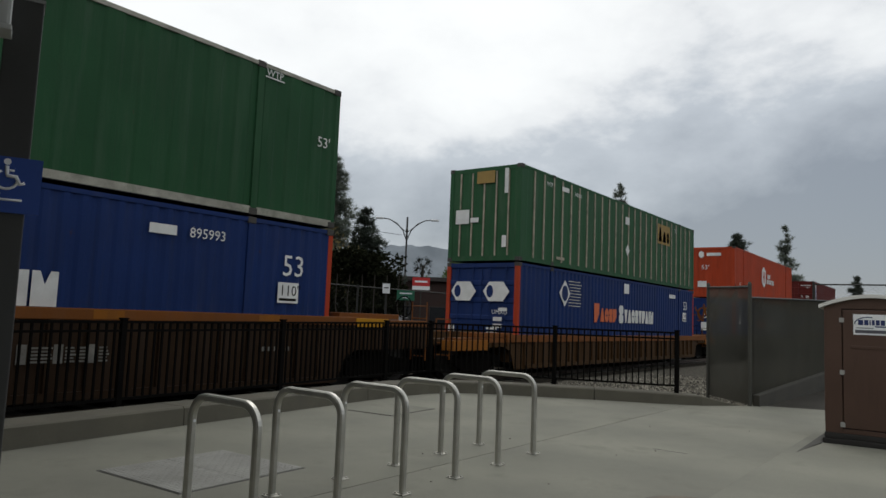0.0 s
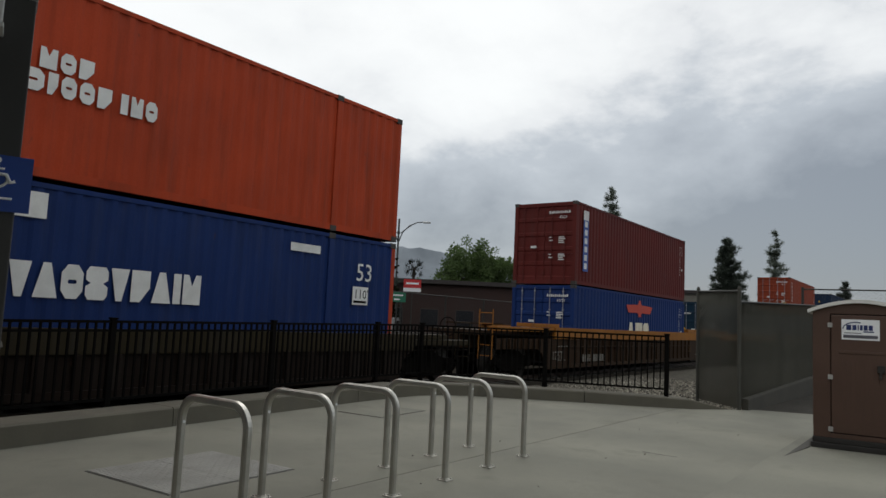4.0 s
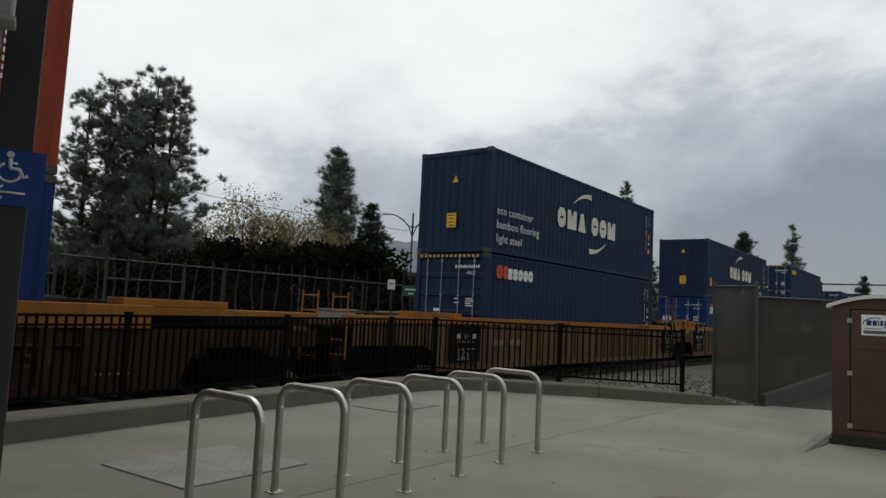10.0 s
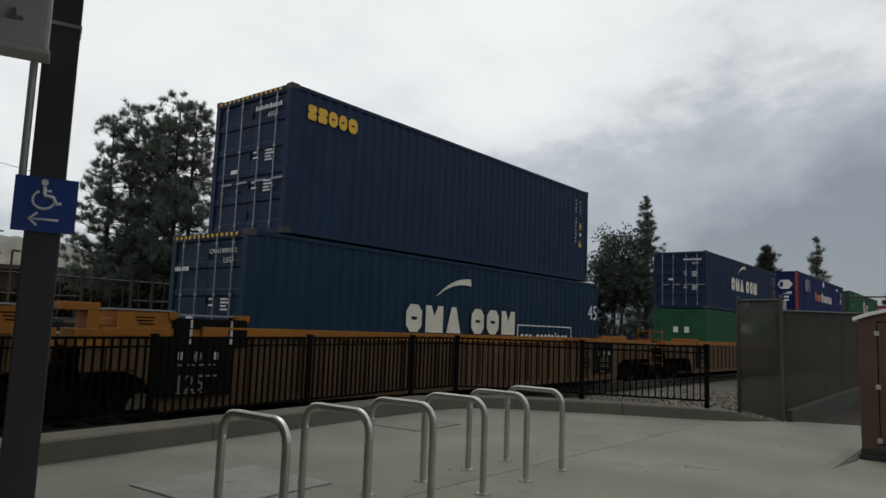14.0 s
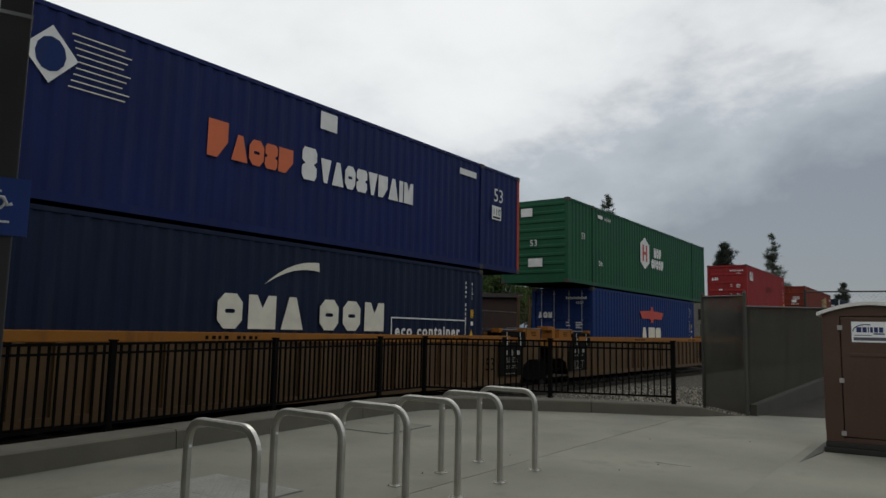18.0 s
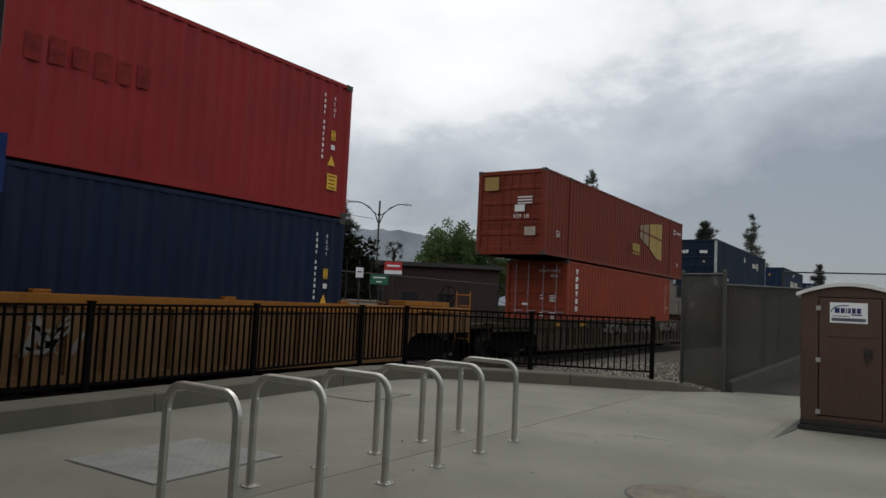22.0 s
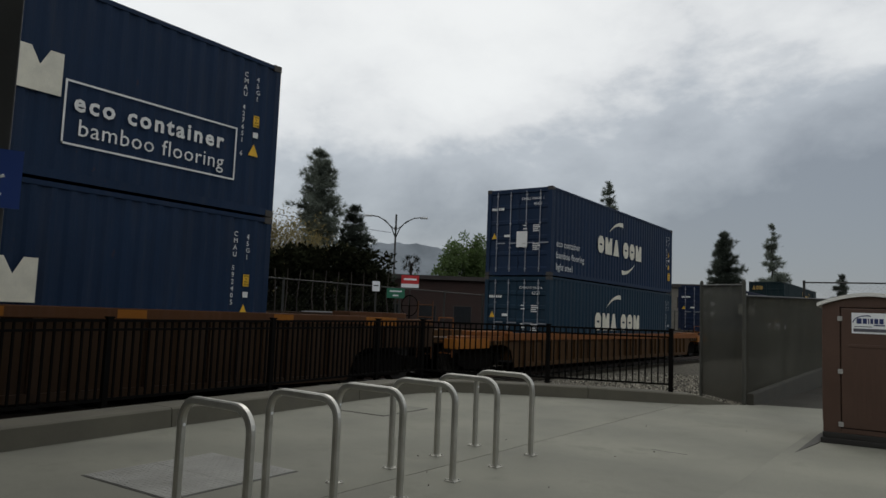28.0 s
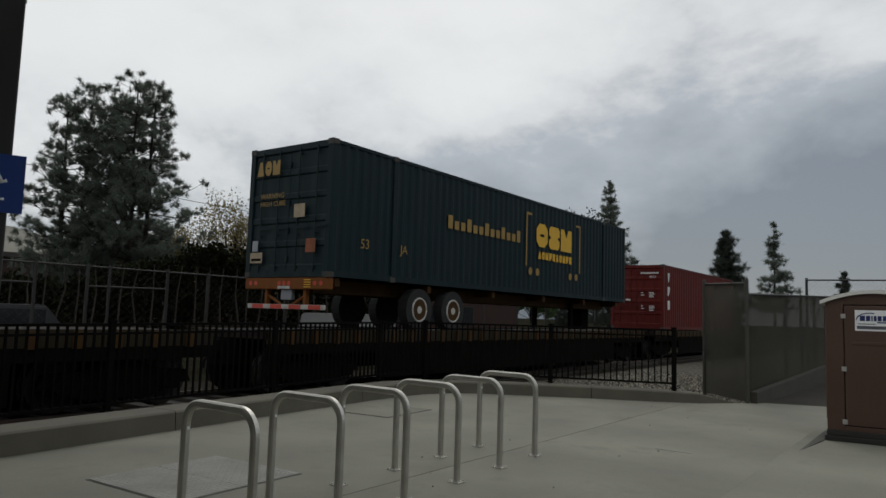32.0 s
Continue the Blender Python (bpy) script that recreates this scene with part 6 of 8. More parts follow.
def ground_sheet():
    bm = bmesh.new()
    s = 4500
    bm.faces.new([bm.verts.new(p) for p in ((-s, -s, -0.45), (s, -s, -0.45), (s, s, -0.45), (-s, s, -0.45))])
    solid("ground", bm, soil, "flat dusty ground beyond the railway", kind="structure")
    # ballast bed with a crest and shoulders
    bm = bmesh.new()
    prof = [(-14.0, -0.447), (-13.6, -0.40), (-13.2, -0.36), (-9.6, -0.36), (-8.2, -0.40), (-4.0, -0.42), (-3.3, -0.44)]
    ys = [-80, -20] + [v * 0.5 for v in range(0, 60)] + [40, 80, 200, 700]
    grid = [[bm.verts.new((x, y, z + (noise.noise((x * 1.9, y * 1.9, 0.3)) * 0.03 if 0 <= y < 30 else 0))) for x, z in prof] for y in ys]
    for a, b in zip(grid, grid[1:]):
        for k in range(len(prof) - 1):
            bm.faces.new((a[k], a[k + 1], b[k + 1], b[k]))
    # dark sheet laid over the bed where the train's shade falls
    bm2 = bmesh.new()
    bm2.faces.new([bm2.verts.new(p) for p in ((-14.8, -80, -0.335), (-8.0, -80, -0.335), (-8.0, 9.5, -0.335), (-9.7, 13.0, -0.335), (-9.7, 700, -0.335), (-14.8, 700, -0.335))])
    solid("track_bed", bm2, shaded_ballast, "dark dirty ballast between and beside the rails, train shade in its colour", kind="structure")
    solid("ballast_bed", bm, ballast, "grey crushed stone ballast under the track", kind="structure")
    bm = bmesh.new()
    rng = random.Random(5)
    for _ in range(15000):
        x, y = rng.uniform(-9.8, -3.6), 12.0 + 14 * rng.random() ** 1.4
        r = rng.uniform(0.02, 0.05)
        vs = [bm.verts.new((x + r * rng.uniform(0.6, 1.2) * a, y + r * rng.uniform(0.6, 1.2) * b, -0.39 + r * c)) for a, b, c in ((1, 0, 0), (-0.5, 0.8, 0), (-0.5, -0.8, 0), (0, 0, 1.0))]
        for q in ((0, 1, 3), (1, 2, 3), (2, 0, 3)):
            bm.faces.new([vs[i] for i in q])
    solid("ballast_stones", bm, island_stone("loose stone"), "loose grey ballast stones", "gravel", kind="stuff")
    for x in (-11.6 - 0.755, -11.6 + 0.755):
        b = boxes(((x - 0.07, -60, RAIL_Z - 0.17), (x + 0.07, 500, RAIL_Z - 0.15)), ((x - 0.012, -60, RAIL_Z - 0.15), (x + 0.012, 500, RAIL_Z - 0.04)), ((x - 0.036, -60, RAIL_Z - 0.04), (x + 0.036, 500, RAIL_Z)))
        solid("rail", b, rail_steel, "rusty steel rail with a worn head", "rail", group="rails of the track", kind="structure")
    b = boxes(*[((-12.9, y, -0.42), (-10.3, y + 0.24, -0.325)) for y in np.arange(-12, 70, 0.6)])
    solid("sleepers", b, sleeper_mat, "concrete sleepers under the rails", "sleepers", kind="stuff")


KERB = [(-6.5, -4.0), (-6.86, 0.0), (-7.16, 3.0), (-7.41, 5.03), (-7.60, 6.77), (-7.70, 7.7), (-7.80, 8.7), (-7.86, 9.8), (-7.84, 10.4), (-7.62, 10.9), (-7.18, 11.33), (-6.40, 11.75), (-5.44, 12.30), (-4.50, 12.75), (-3.75, 13.22), (-3.30, 13.80)]


def paving():
    """Slabs with real gaps between them; the outer edge follows the kerb."""
    jx, jx2 = -3.95, -1.63
    def slab(pts):
        bm = bmesh.new()
        top = [bm.verts.new((x, y, 0)) for x, y in pts]
        f = bm.faces.new(top)
        g = bmesh.ops.extrude_face_region(bm, geom=[f])
        for v in g["geom"]:
            if isinstance(v, bmesh.types.BMVert):
                v.co.z = -0.4
        bmesh.ops.recalc_face_normals(bm, faces=bm.faces)
        return bm
    pav = thing("pavement", "pale grey cast concrete paving with straight joints", kind="structure", category="")
    g = 0.006
    g2 = 0.0004
    west = [p for p in KERB if p[0] < jx - 0.2] + [(jx - g, 13.08), (jx - g, -4.0)]
    part("slab", slab(west), concrete, pav)
    part("slab", slab([(jx + g, -4.0), (jx + g, 13.10), (-3.75, 13.22), (-3.30, 13.80), (-2.9, 14.3), (jx2 - g2, 14.75), (jx2 - g2, -4.0)]), concrete, pav)
    part("slab", slab([(jx2 + g2, -4.0), (jx2 + g2, 14.76), (-1.0, 15.2), (14, 17.5), (14, -4.0)]), concrete, pav)
    part("slab", slab([(-8, -4.02), (14, -4.02), (14, -30), (-8, -30)]), concrete, pav)
    part("joint_filler", boxes(((jx - g, -4.0, -0.3), (jx + g, 13.0, -0.004)), ((jx2 - g2, -4.0, -0.3), (jx2 + g2, 14.6, -0.001))), joint_dark, pav)
    # kerb: an upstand with a battered face, falling to nothing at its far end
    kerb = thing("kerb", "weathered concrete kerb upstand along the railing", kind="structure", category="")
    h = [0.222] * 8 + [0.205] * (len(KERB) - 11) + [0.195, 0.17, 0.012]
    P = [Vector((x, y, 0)) for x, y in KERB]
    nrm = []
    for i in range(len(P)):
        d = (P[min(i + 1, len(P) - 1)] - P[max(i - 1, 0)]).normalized()
        nrm.append(Vector((-d.y, d.x, 0)))
    joints = [0, 1, 3, 6, 9, 12, len(P) - 1]
    for a, b in zip(joints, joints[1:]):
        bm = bmesh.new()
        secs = []
        for i in range(a, b + 1):
            t = (P[min(i + 1, len(P) - 1)] - P[max(i - 1, 0)]).normalized()
            o = P[i] + (t * 0.006 if i == a else -t * 0.006 if i == b else t * 0)
            wd = 0.47 if i < 9 else 0.43
            secs.append([bm.verts.new(o + nrm[i] * u + Vector((0, 0, z))) for u, z in ((0.0, -0.3), (0.0, 0.0), (0.012, h[i] - 0.02), (0.035, h[i]), (wd, h[i] + 0.002), (wd, -0.45))])
        for s0, s1 in zip(secs, secs[1:]):
            for k in range(5):
                bm.faces.new((s0[k], s0[k + 1], s1[k + 1], s1[k]))
        bm.faces.new(secs[0])
        bm.faces.new(secs[-1][::-1])
        bmesh.ops.recalc_face_normals(bm, faces=bm.faces)
        part("kerb_length", bm, kerb_concrete, kerb)


def railing(pts, posts_at, name_label):
    """Black iron railing along a line of points: posts, two rails, pickets."""
    f = thing("railing", name_label, "railing", kind="")
    zb, zt = 0.12, 1.19
    rise = lambda y: 0.012 * (y - 4.8)
    picket = mesh_of("picket", boxes(((-0.0125, -0.0125, zb + 0.09), (0.0125, 0.0125, zt - 0.02))), black_iron)
    postm = mesh_of("post", boxes(((-0.035, -0.035, -0.42), (0.035, 0.035, zt + 0.03)), ((-0.045, -0.045, zt + 0.03), (0.045, 0.045, zt + 0.05)), ((-0.06, -0.06, zb), (0.06, 0.06, zb + 0.012))), black_iron)
    for (x0, y0), (x1, y1) in zip(pts, pts[1:]):
        a, b = Vector((x0, y0, 0)), Vector((x1, y1, 0))
        d = (b - a)
        n = d.length
        ang = math.degrees(math.atan2(d.y, d.x))
        for z, t in ((zb + 0.075, 0.034), (zt - 0.13, 0.03), (zt - 0.02, 0.034)):
            part("rail", boxes(((0.03, -0.017, z), (n - 0.03, 0.017, z + t))), black_iron, f, at=pose(x0, y0, rise(y0), 0, -math.degrees(math.atan2(rise(y1) - rise(y0), n)), ang))
        k = round(n / 0.113)
        for i in range(1, k):
            p = a + d * (i / k)
            part("picket", picket, None, f, at=pose(p.x, p.y, rise(p.y), 0, 0, ang))
    for x, y in posts_at:
        part("post", postm, None, f, at=pose(x, y, rise(y)))


def bike_racks():
    rack = thing("bike_rack", "brushed galvanised steel hoop bike rack bolted to the paving", "bike rack", pose(-3.620, 6.735, 0, 0, 0, -1.0), "bike racks in a row")
    w, h, r, e = 0.705, 0.815, 0.15, 0.025
    path = [(0, 0.0), (0, h - r)] + [(-r + r * math.cos(radians(a)), h - r + r * math.sin(radians(a))) for a in range(10, 91, 10)]
    path += [(-w + r - r * math.sin(radians(a)), h - r + r * math.cos(radians(a))) for a in range(0, 81, 10)] + [(-w, h - r), (-w, 0.0)]
    bm = bmesh.new()
    rings = []
    for i, (x, z) in enumerate(path):
        x0, z0 = path[max(i - 1, 0)]
        x1, z1 = path[min(i + 1, len(path) - 1)]
        t = Vector((x1 - x0, 0, z1 - z0)).normalized()
        n = Vector((t.z, 0, -t.x))
        sec = [(e, -0.6 * e), (e, 0.6 * e), (0.6 * e, e), (-0.6 * e, e), (-e, 0.6 * e), (-e, -0.6 * e), (-0.6 * e, -e), (0.6 * e, -e)]
        rings.append([bm.verts.new(Vector((x, 0, z)) + n * u + Vector((0, v, 0))) for u, v in sec])
    for a, b in zip(rings, rings[1:]):
        for k in range(8):
            bm.faces.new((a[k], a[(k + 1) % 8], b[(k + 1) % 8], b[k]))
    bm.faces.new(rings[0])
    bm.faces.new(rings[-1][::-1])
    bmesh.ops.recalc_face_normals(bm, faces=bm.faces)
    part("hoop", bm, galv, rack)
    for x in (0, -w):
        part("base_plate", boxes(((x - 0.055, -0.055, 0), (x + 0.055, 0.055, 0.009)), bevel=0.003), galv, rack)
        for dx, dy in ((-0.04, -0.04), (0.04, 0.04)):
            part("bolt", rods(((x + dx, dy, 0.008), (x + dx, dy, 0.02), 0.008), seg=6), galv, rack)
        part("weld_collar", boxes(((x - 0.031, -0.031, 0.008), (x + 0.031, 0.031, 0.018)), bevel=0.004), galv, rack)
    part("drain_plug", rods(((-w + 0.024, 0, h - r - 0.02), (-w + 0.030, 0, h - r - 0.02), 0.011), seg=10), sign_white, rack)
    for k in range(1, 6):
        copy_thing(rack, pose(-3.620 + 0.038 * k, 6.735 - 0.774 * k, 0, 0, 0, -1.0))


def ground_covers():
    c = thing("access_cover", "pale checkered steel utility cover set in the paving", "cover", pose(-5.27, 3.82, 0, 0, 0, 2))
    part("frame", boxes(((-0.575, -0.655, 0.0), (0.575, 0.655, 0.004))), joint_dark, c)
    part("plate", boxes(((-0.56, -0.64, 0.004), (0.56, -0.003, 0.010))), steel_plate, c)
    part("plate", boxes(((-0.56, 0.003, 0.004), (0.56, 0.64, 0.010))), steel_plate, c)
    bm = bmesh.new()
    for i in range(24):
        for j in range(26):
            x, y = -0.53 + i * 0.046, -0.61 + j * 0.048
            a = 0.016 if (i + j) % 2 else 0.005
            b = 0.021 - a
            bm_box(bm, (x - a, y - b, 0.010), (x + a, y + b, 0.012))
    tagged(part("tread", bm, steel_plate, c), kind="stuff")
    c = thing("access_cover", "flat grey concrete-filled cover set in the paving", "cover", pose(-6.82, 8.17, 0, 0, 0, 4))
    part("frame", boxes(((-0.40, -0.57, 0.0), (0.40, 0.57, 0.004))), joint_dark, c)
    part("plate", boxes(((-0.385, -0.555, 0.004), (0.385, 0.555, 0.009))), concrete, c)
    m = thing("manhole_cover", "round brown iron manhole cover in the paving", "manhole", pose(-1.62, 5.68, 0))
    rust = mat("rusty iron", (0.165, 0.142, 0.108), 0.9, var=0.3, scale=5, stain=(0.10, 0.082, 0.06), stain_amt=0.8)
    part("ring", rods(((0, 0, 0), (0, 0, 0.005), 0.40), seg=40), joint_dark, m)
    part("lid", rods(((0, 0, 0.002), (0, 0, 0.010), 0.375), seg=40), rust, m)
    # the toilet's shadow on the paving, drawn as a low dark wedge
    w = thing("ramp_flare", "small low wedge beside the toilet skid, shadow put into its dark colour", "ramp", pose(-1.42, 10.3, 0))
    bm = bmesh.new()
    v = [bm.verts.new(p) for p in ((0.02, 0.9, 0.0), (-0.09, -1.07, 0.0), (0.03, -0.06, 0.0), (-0.08, 0.9, 0.012), (0.03, -0.06, 0.012))]
    for q in ((3, 1, 4), (3, 4, 2, 0), (1, 2, 4), (0, 1, 3), (0, 2, 1)):
        bm.faces.new([v[i] for i in q])
    bmesh.ops.recalc_face_normals(bm, faces=bm.faces)
    part("wedge", bm, mat("damp concrete", (0.060, 0.058, 0.050), 0.9, var=0.2), w)
    c = thing("crack_patch", "thin dark crack in the concrete", "crack", pose(-2.45, 8.1, 0), kind="stuff")
    bm = bmesh.new()
    rng = random.Random(3)
    px, py = -0.35, 0.0
    for k in range(5):
        qx, qy = px + 0.08, py + rng.uniform(-0.025, 0.02)
        bm_box(bm, (px, min(py, qy) - 0.003, 0.0005), (qx, max(py, qy) + 0.003, 0.0025))
        px, py = qx, qy
    part("crack", bm, joint_dark, c)


def portable_toilet():
    t = thing("portable_toilet", "brown plastic portable toilet with a white arched roof", "portable toilet", pose(-1.36, 10.36, 0, 0, 0, 4.0))
    W, D, H = 1.08, 1.12, 1.745
    part("skid", boxes(((-0.03, -0.02, 0.0), (W + 0.03, D + 0.03, 0.07)), ((-0.01, -0.01, 0.07), (W + 0.01, D, 0.14)), bevel=0.012), dark_plastic, t)
    def wall(pts):
        bm = bmesh.new()
        bm_box(bm, *pts)
        bmesh.ops.bevel(bm, geom=bm.edges[:], offset=0.008, segments=1, affect="EDGES")
        return bm
    part("side_wall", wall(((0.0, 0.04, 0.14), (0.04, D, H))), brown_plastic, t)
    part("side_wall", wall(((W - 0.04, 0.04, 0.14), (W, D, H))), brown_plastic, t)
    part("back_wall", wall(((0.04, D - 0.04, 0.14), (W - 0.04, D, H))), brown_plastic, t)
    for y in (0.25, 0.5, 0.75, 1.0):
        part("wall_rib", wall(((-0.018, y - 0.05, 0.25), (0.004, y + 0.05, H - 0.12))), brown_plastic, t)
    part("front_frame", boxes(((0.0, 0.0, 0.14), (0.20, 0.05, H)), ((W - 0.17, 0.0, 0.14), (W, 0.05, H)), ((0.2, 0.0, H - 0.02), (W - 0.17, 0.05, H)), ((0.2, 0.0, 0.14), (W - 0.17, 0.05, 0.20)), bevel=0.008), brown_plastic, t)
    gable = bmesh.new()
    n = 14
    a = [gable.verts.new((W * i / n, 0.0, H + 0.125 * math.sin(math.pi * i / n) ** 0.9 * (1.0))) for i in range(n + 1)]
    lo = [gable.verts.new((W, 0.0, H - 0.01)), gable.verts.new((0, 0.0, H - 0.01))]
    f = gable.faces.new(a[::-1] + lo[::-1])
    g = bmesh.ops.extrude_face_region(gable, geom=[f])
    for v in g["geom"]:
        if isinstance(v, bmesh.types.BMVert):
            v.co.y = D
    bmesh.ops.recalc_face_normals(gable, faces=gable.faces)
    part("gable", gable, brown_plastic, t)
    roof = bmesh.new()
    secs = []
    for y in (-0.05, D + 0.04):
        up = [roof.verts.new((-0.06 + (W + 0.12) * i / n, y, H + 0.03 + 0.14 * math.sin(math.pi * i / n) ** 0.9)) for i in range(n + 1)]
        dn = [roof.verts.new((-0.06 + (W + 0.12) * i / n, y, H - 0.015 + 0.14 * math.sin(math.pi * i / n) ** 0.9)) for i in range(n + 1)]
        secs.append((up, dn))
    (u0, d0), (u1, d1) = secs
    for i in range(n):
        roof.faces.new((u0[i], u0[i + 1], u1[i + 1], u1[i]))
        roof.faces.new((d0[i], d1[i], d1[i + 1], d0[i + 1]))
        roof.faces.new((u0[i], d0[i], d0[i + 1], u0[i + 1]))
        roof.faces.new((u1[i], u1[i + 1], d1[i + 1], d1[i]))
    for i in (0, n):
        roof.faces.new((u0[i], u1[i], d1[i], d0[i]))
    bmesh.ops.recalc_face_normals(roof, faces=roof.faces)
    part("roof", roof, roof_plastic, t)
    door = part("door", boxes(((0.21, -0.012, 0.21), (W - 0.18, 0.03, H - 0.03)), bevel=0.01), brown_plastic, t)
    # moulded flutes that fan out on the door
    for k, x in enumerate((0.36, 0.46, 0.56, 0.66, 0.76)):
        part("flute", boxes(((x - 0.022, -0.0145, 0.30), (x + 0.022, -0.010, 1.15)), bevel=0.002), brown_plastic, door)
    part("flute", boxes(((0.30, -0.02, 1.22), (0.84, -0.010, 1.26)), bevel=0.006), brown_plastic, door)
    for z in (0.25, 0.91, 1.58):
        part("hinge", boxes(((0.172, -0.022, z - 0.03), (0.228, 0.0, z + 0.03)), bevel=0.004), mat("dull hinge plate", (0.36, 0.35, 0.33), 0.5, var=0.08), door)
    part("handle", boxes(((0.72, -0.05, 1.0), (0.80, -0.01, 1.09)), ((0.74, -0.06, 0.92), (0.77, -0.03, 1.0)), bevel=0.006), dark_plastic, door)
    lab = part("label", boxes(((0.33, -0.016, 1.40), (0.75, -0.0125, 1.66)), bevel=0.0), sign_white, door)
    navy = mat("navy print", (0.02, 0.035, 0.14), 0.5)
    x = 0.385
    for w in (0.055, 0.045, 0.014, 0.03, 0.042, 0.045):
        part("brand_block", boxes(((x, -0.019, 1.525), (x + w, -0.0165, 1.590))), navy, lab)
        x += w + 0.012
    bm = bmesh.new()
    bm_sweep(bm, [(0.345 + 0.15 * (1 - math.cos(radians(a))), -0.017, 1.535 + 0.09 * math.sin(radians(a))) for a in range(0, 110, 12)], 0.006, 6)
    part("brand_stroke", bm, navy, lab)
    part("brand_stroke", boxes(((0.57, -0.019, 1.500), (0.69, -0.0165, 1.515))), navy, lab)
    part("phone_bar", boxes(((0.35, -0.019, 1.422), (0.73, -0.0165, 1.462))), mat("grey print", (0.10, 0.10, 0.12), 0.6), lab)
    part("fine_print_bar", boxes(((0.36, -0.019, 1.482), (0.55, -0.0165, 1.491))), mat("grey print", (0, 0, 0)), lab)


def sign_post():
    p = thing("sign_post", "dark bronze square post with a grey box near its top", "post", pose(-4.095, 1.575, 0.02, 0, 0, 68))
    part("post", boxes(((-0.09, -0.09, -0.02), (0.09, 0.09, 4.28)), bevel=0.008), post_bronze, p)
    part("conduit", rods(((-0.125, -0.06, 2.16), (-0.125, -0.06, 2.88), 0.02)), box_grey, p)
    part("band", boxes(((-0.095, -0.095, 3.055), (0.095, 0.095, 3.075))), mat("stainless band", (0.6, 0.6, 0.6), 0.35, metal=0.8), p)
    bx = part("equipment_box", boxes(((-0.37, -0.24, 2.84), (-0.06, -0.09, 3.40)), bevel=0.02), box_grey, p)
    part("box_lip", boxes(((-0.39, -0.26, 2.815), (-0.05, -0.08, 2.845)), bevel=0.008), box_grey, bx)
    part("latch", boxes(((-0.27, -0.252, 2.98), (-0.19, -0.24, 3.0)), ((-0.245, -0.256, 3.0), (-0.225, -0.24, 3.04))), rod_grey, bx)
    s = thing("access_sign", "blue square accessible-route sign with a white arrow", "sign", pose(-4.095, 1.575, 0.02, 0, 0, 68))
    bm = boxes(((-0.155, -0.108, 1.862), (0.155, -0.100, 2.166)))
    part("plate", bm, sign_blue, s)
    y = -0.1095
    def w(bm, name):
        part(name, bm, sign_white, s)
    def disc(cx, cz, r):
        b = bmesh.new()
        bm_rod(b, (cx, y, cz), (cx, y + 0.002, cz), r, seg=16)
        return b
    w(disc(-0.012, 2.138, 0.018), "symbol_head")
    bm = bmesh.new()
    bm_sweep(bm, [(-0.012, y, 2.115), (-0.010, y, 2.075), (-0.006, y, 2.062), (0.034, y, 2.060), (0.054, y, 2.020), (0.076, y, 2.030)], 0.0105, 6)
    bm_sweep(bm, [(-0.010, y, 2.092), (0.024, y, 2.092)], 0.006, 6)
    w(bm, "symbol_body")
    bm = bmesh.new()
    bm_sweep(bm, [(-0.012 + 0.054 * math.cos(radians(a)), y, 2.040 + 0.050 * math.sin(radians(a))) for a in range(115, 356, 20)], 0.0075, 6)
    w(bm, "symbol_wheel")
    bm = bmesh.new()
    bm_sweep(bm, [(-0.075, y, 1.932), (0.07, y, 1.932)], 0.0065, 6)
    bm_sweep(bm, [(-0.035, y, 1.968), (-0.075, y, 1.932), (-0.035, y, 1.896)], 0.0075, 6)
    w(bm, "arrow")


def chain_link(bm, a, b, z0, z1, pitch=0.12, r=0.006):
    """A diamond mesh between two posts, as crossing thin wires."""
    a, b = Vector(a), Vector(b)
    n = (b - a).length
    u = (b - a).normalized()
    h = z1 - z0
    k = -h
    while k < n:
        for s in (1, -1):
            p0, p1 = k, k + h
            t0, t1 = max(0, p0), min(n, p1)
            if t1 - t0 > 0.02:
                za, zb = (z0 + t0 - k, z0 + t1 - k) if s > 0 else (z1 - (t0 - k), z1 - (t1 - k))
                pa, pb = a + u * t0, a + u * t1
                d = Vector((0, 0, r))
                e = Vector((u.y, -u.x, 0)) * r
                v = [bm.verts.new(Vector((p.x, p.y, z)) + o) for p, z in ((pa, za), (pb, zb)) for o in (d, -d, e)]
                for q in ((0, 1, 4, 3), (1, 2, 5, 4), (2, 0, 3, 5)):
                    bm.faces.new([v[i] for i in q])
        k += pitch * 1.414


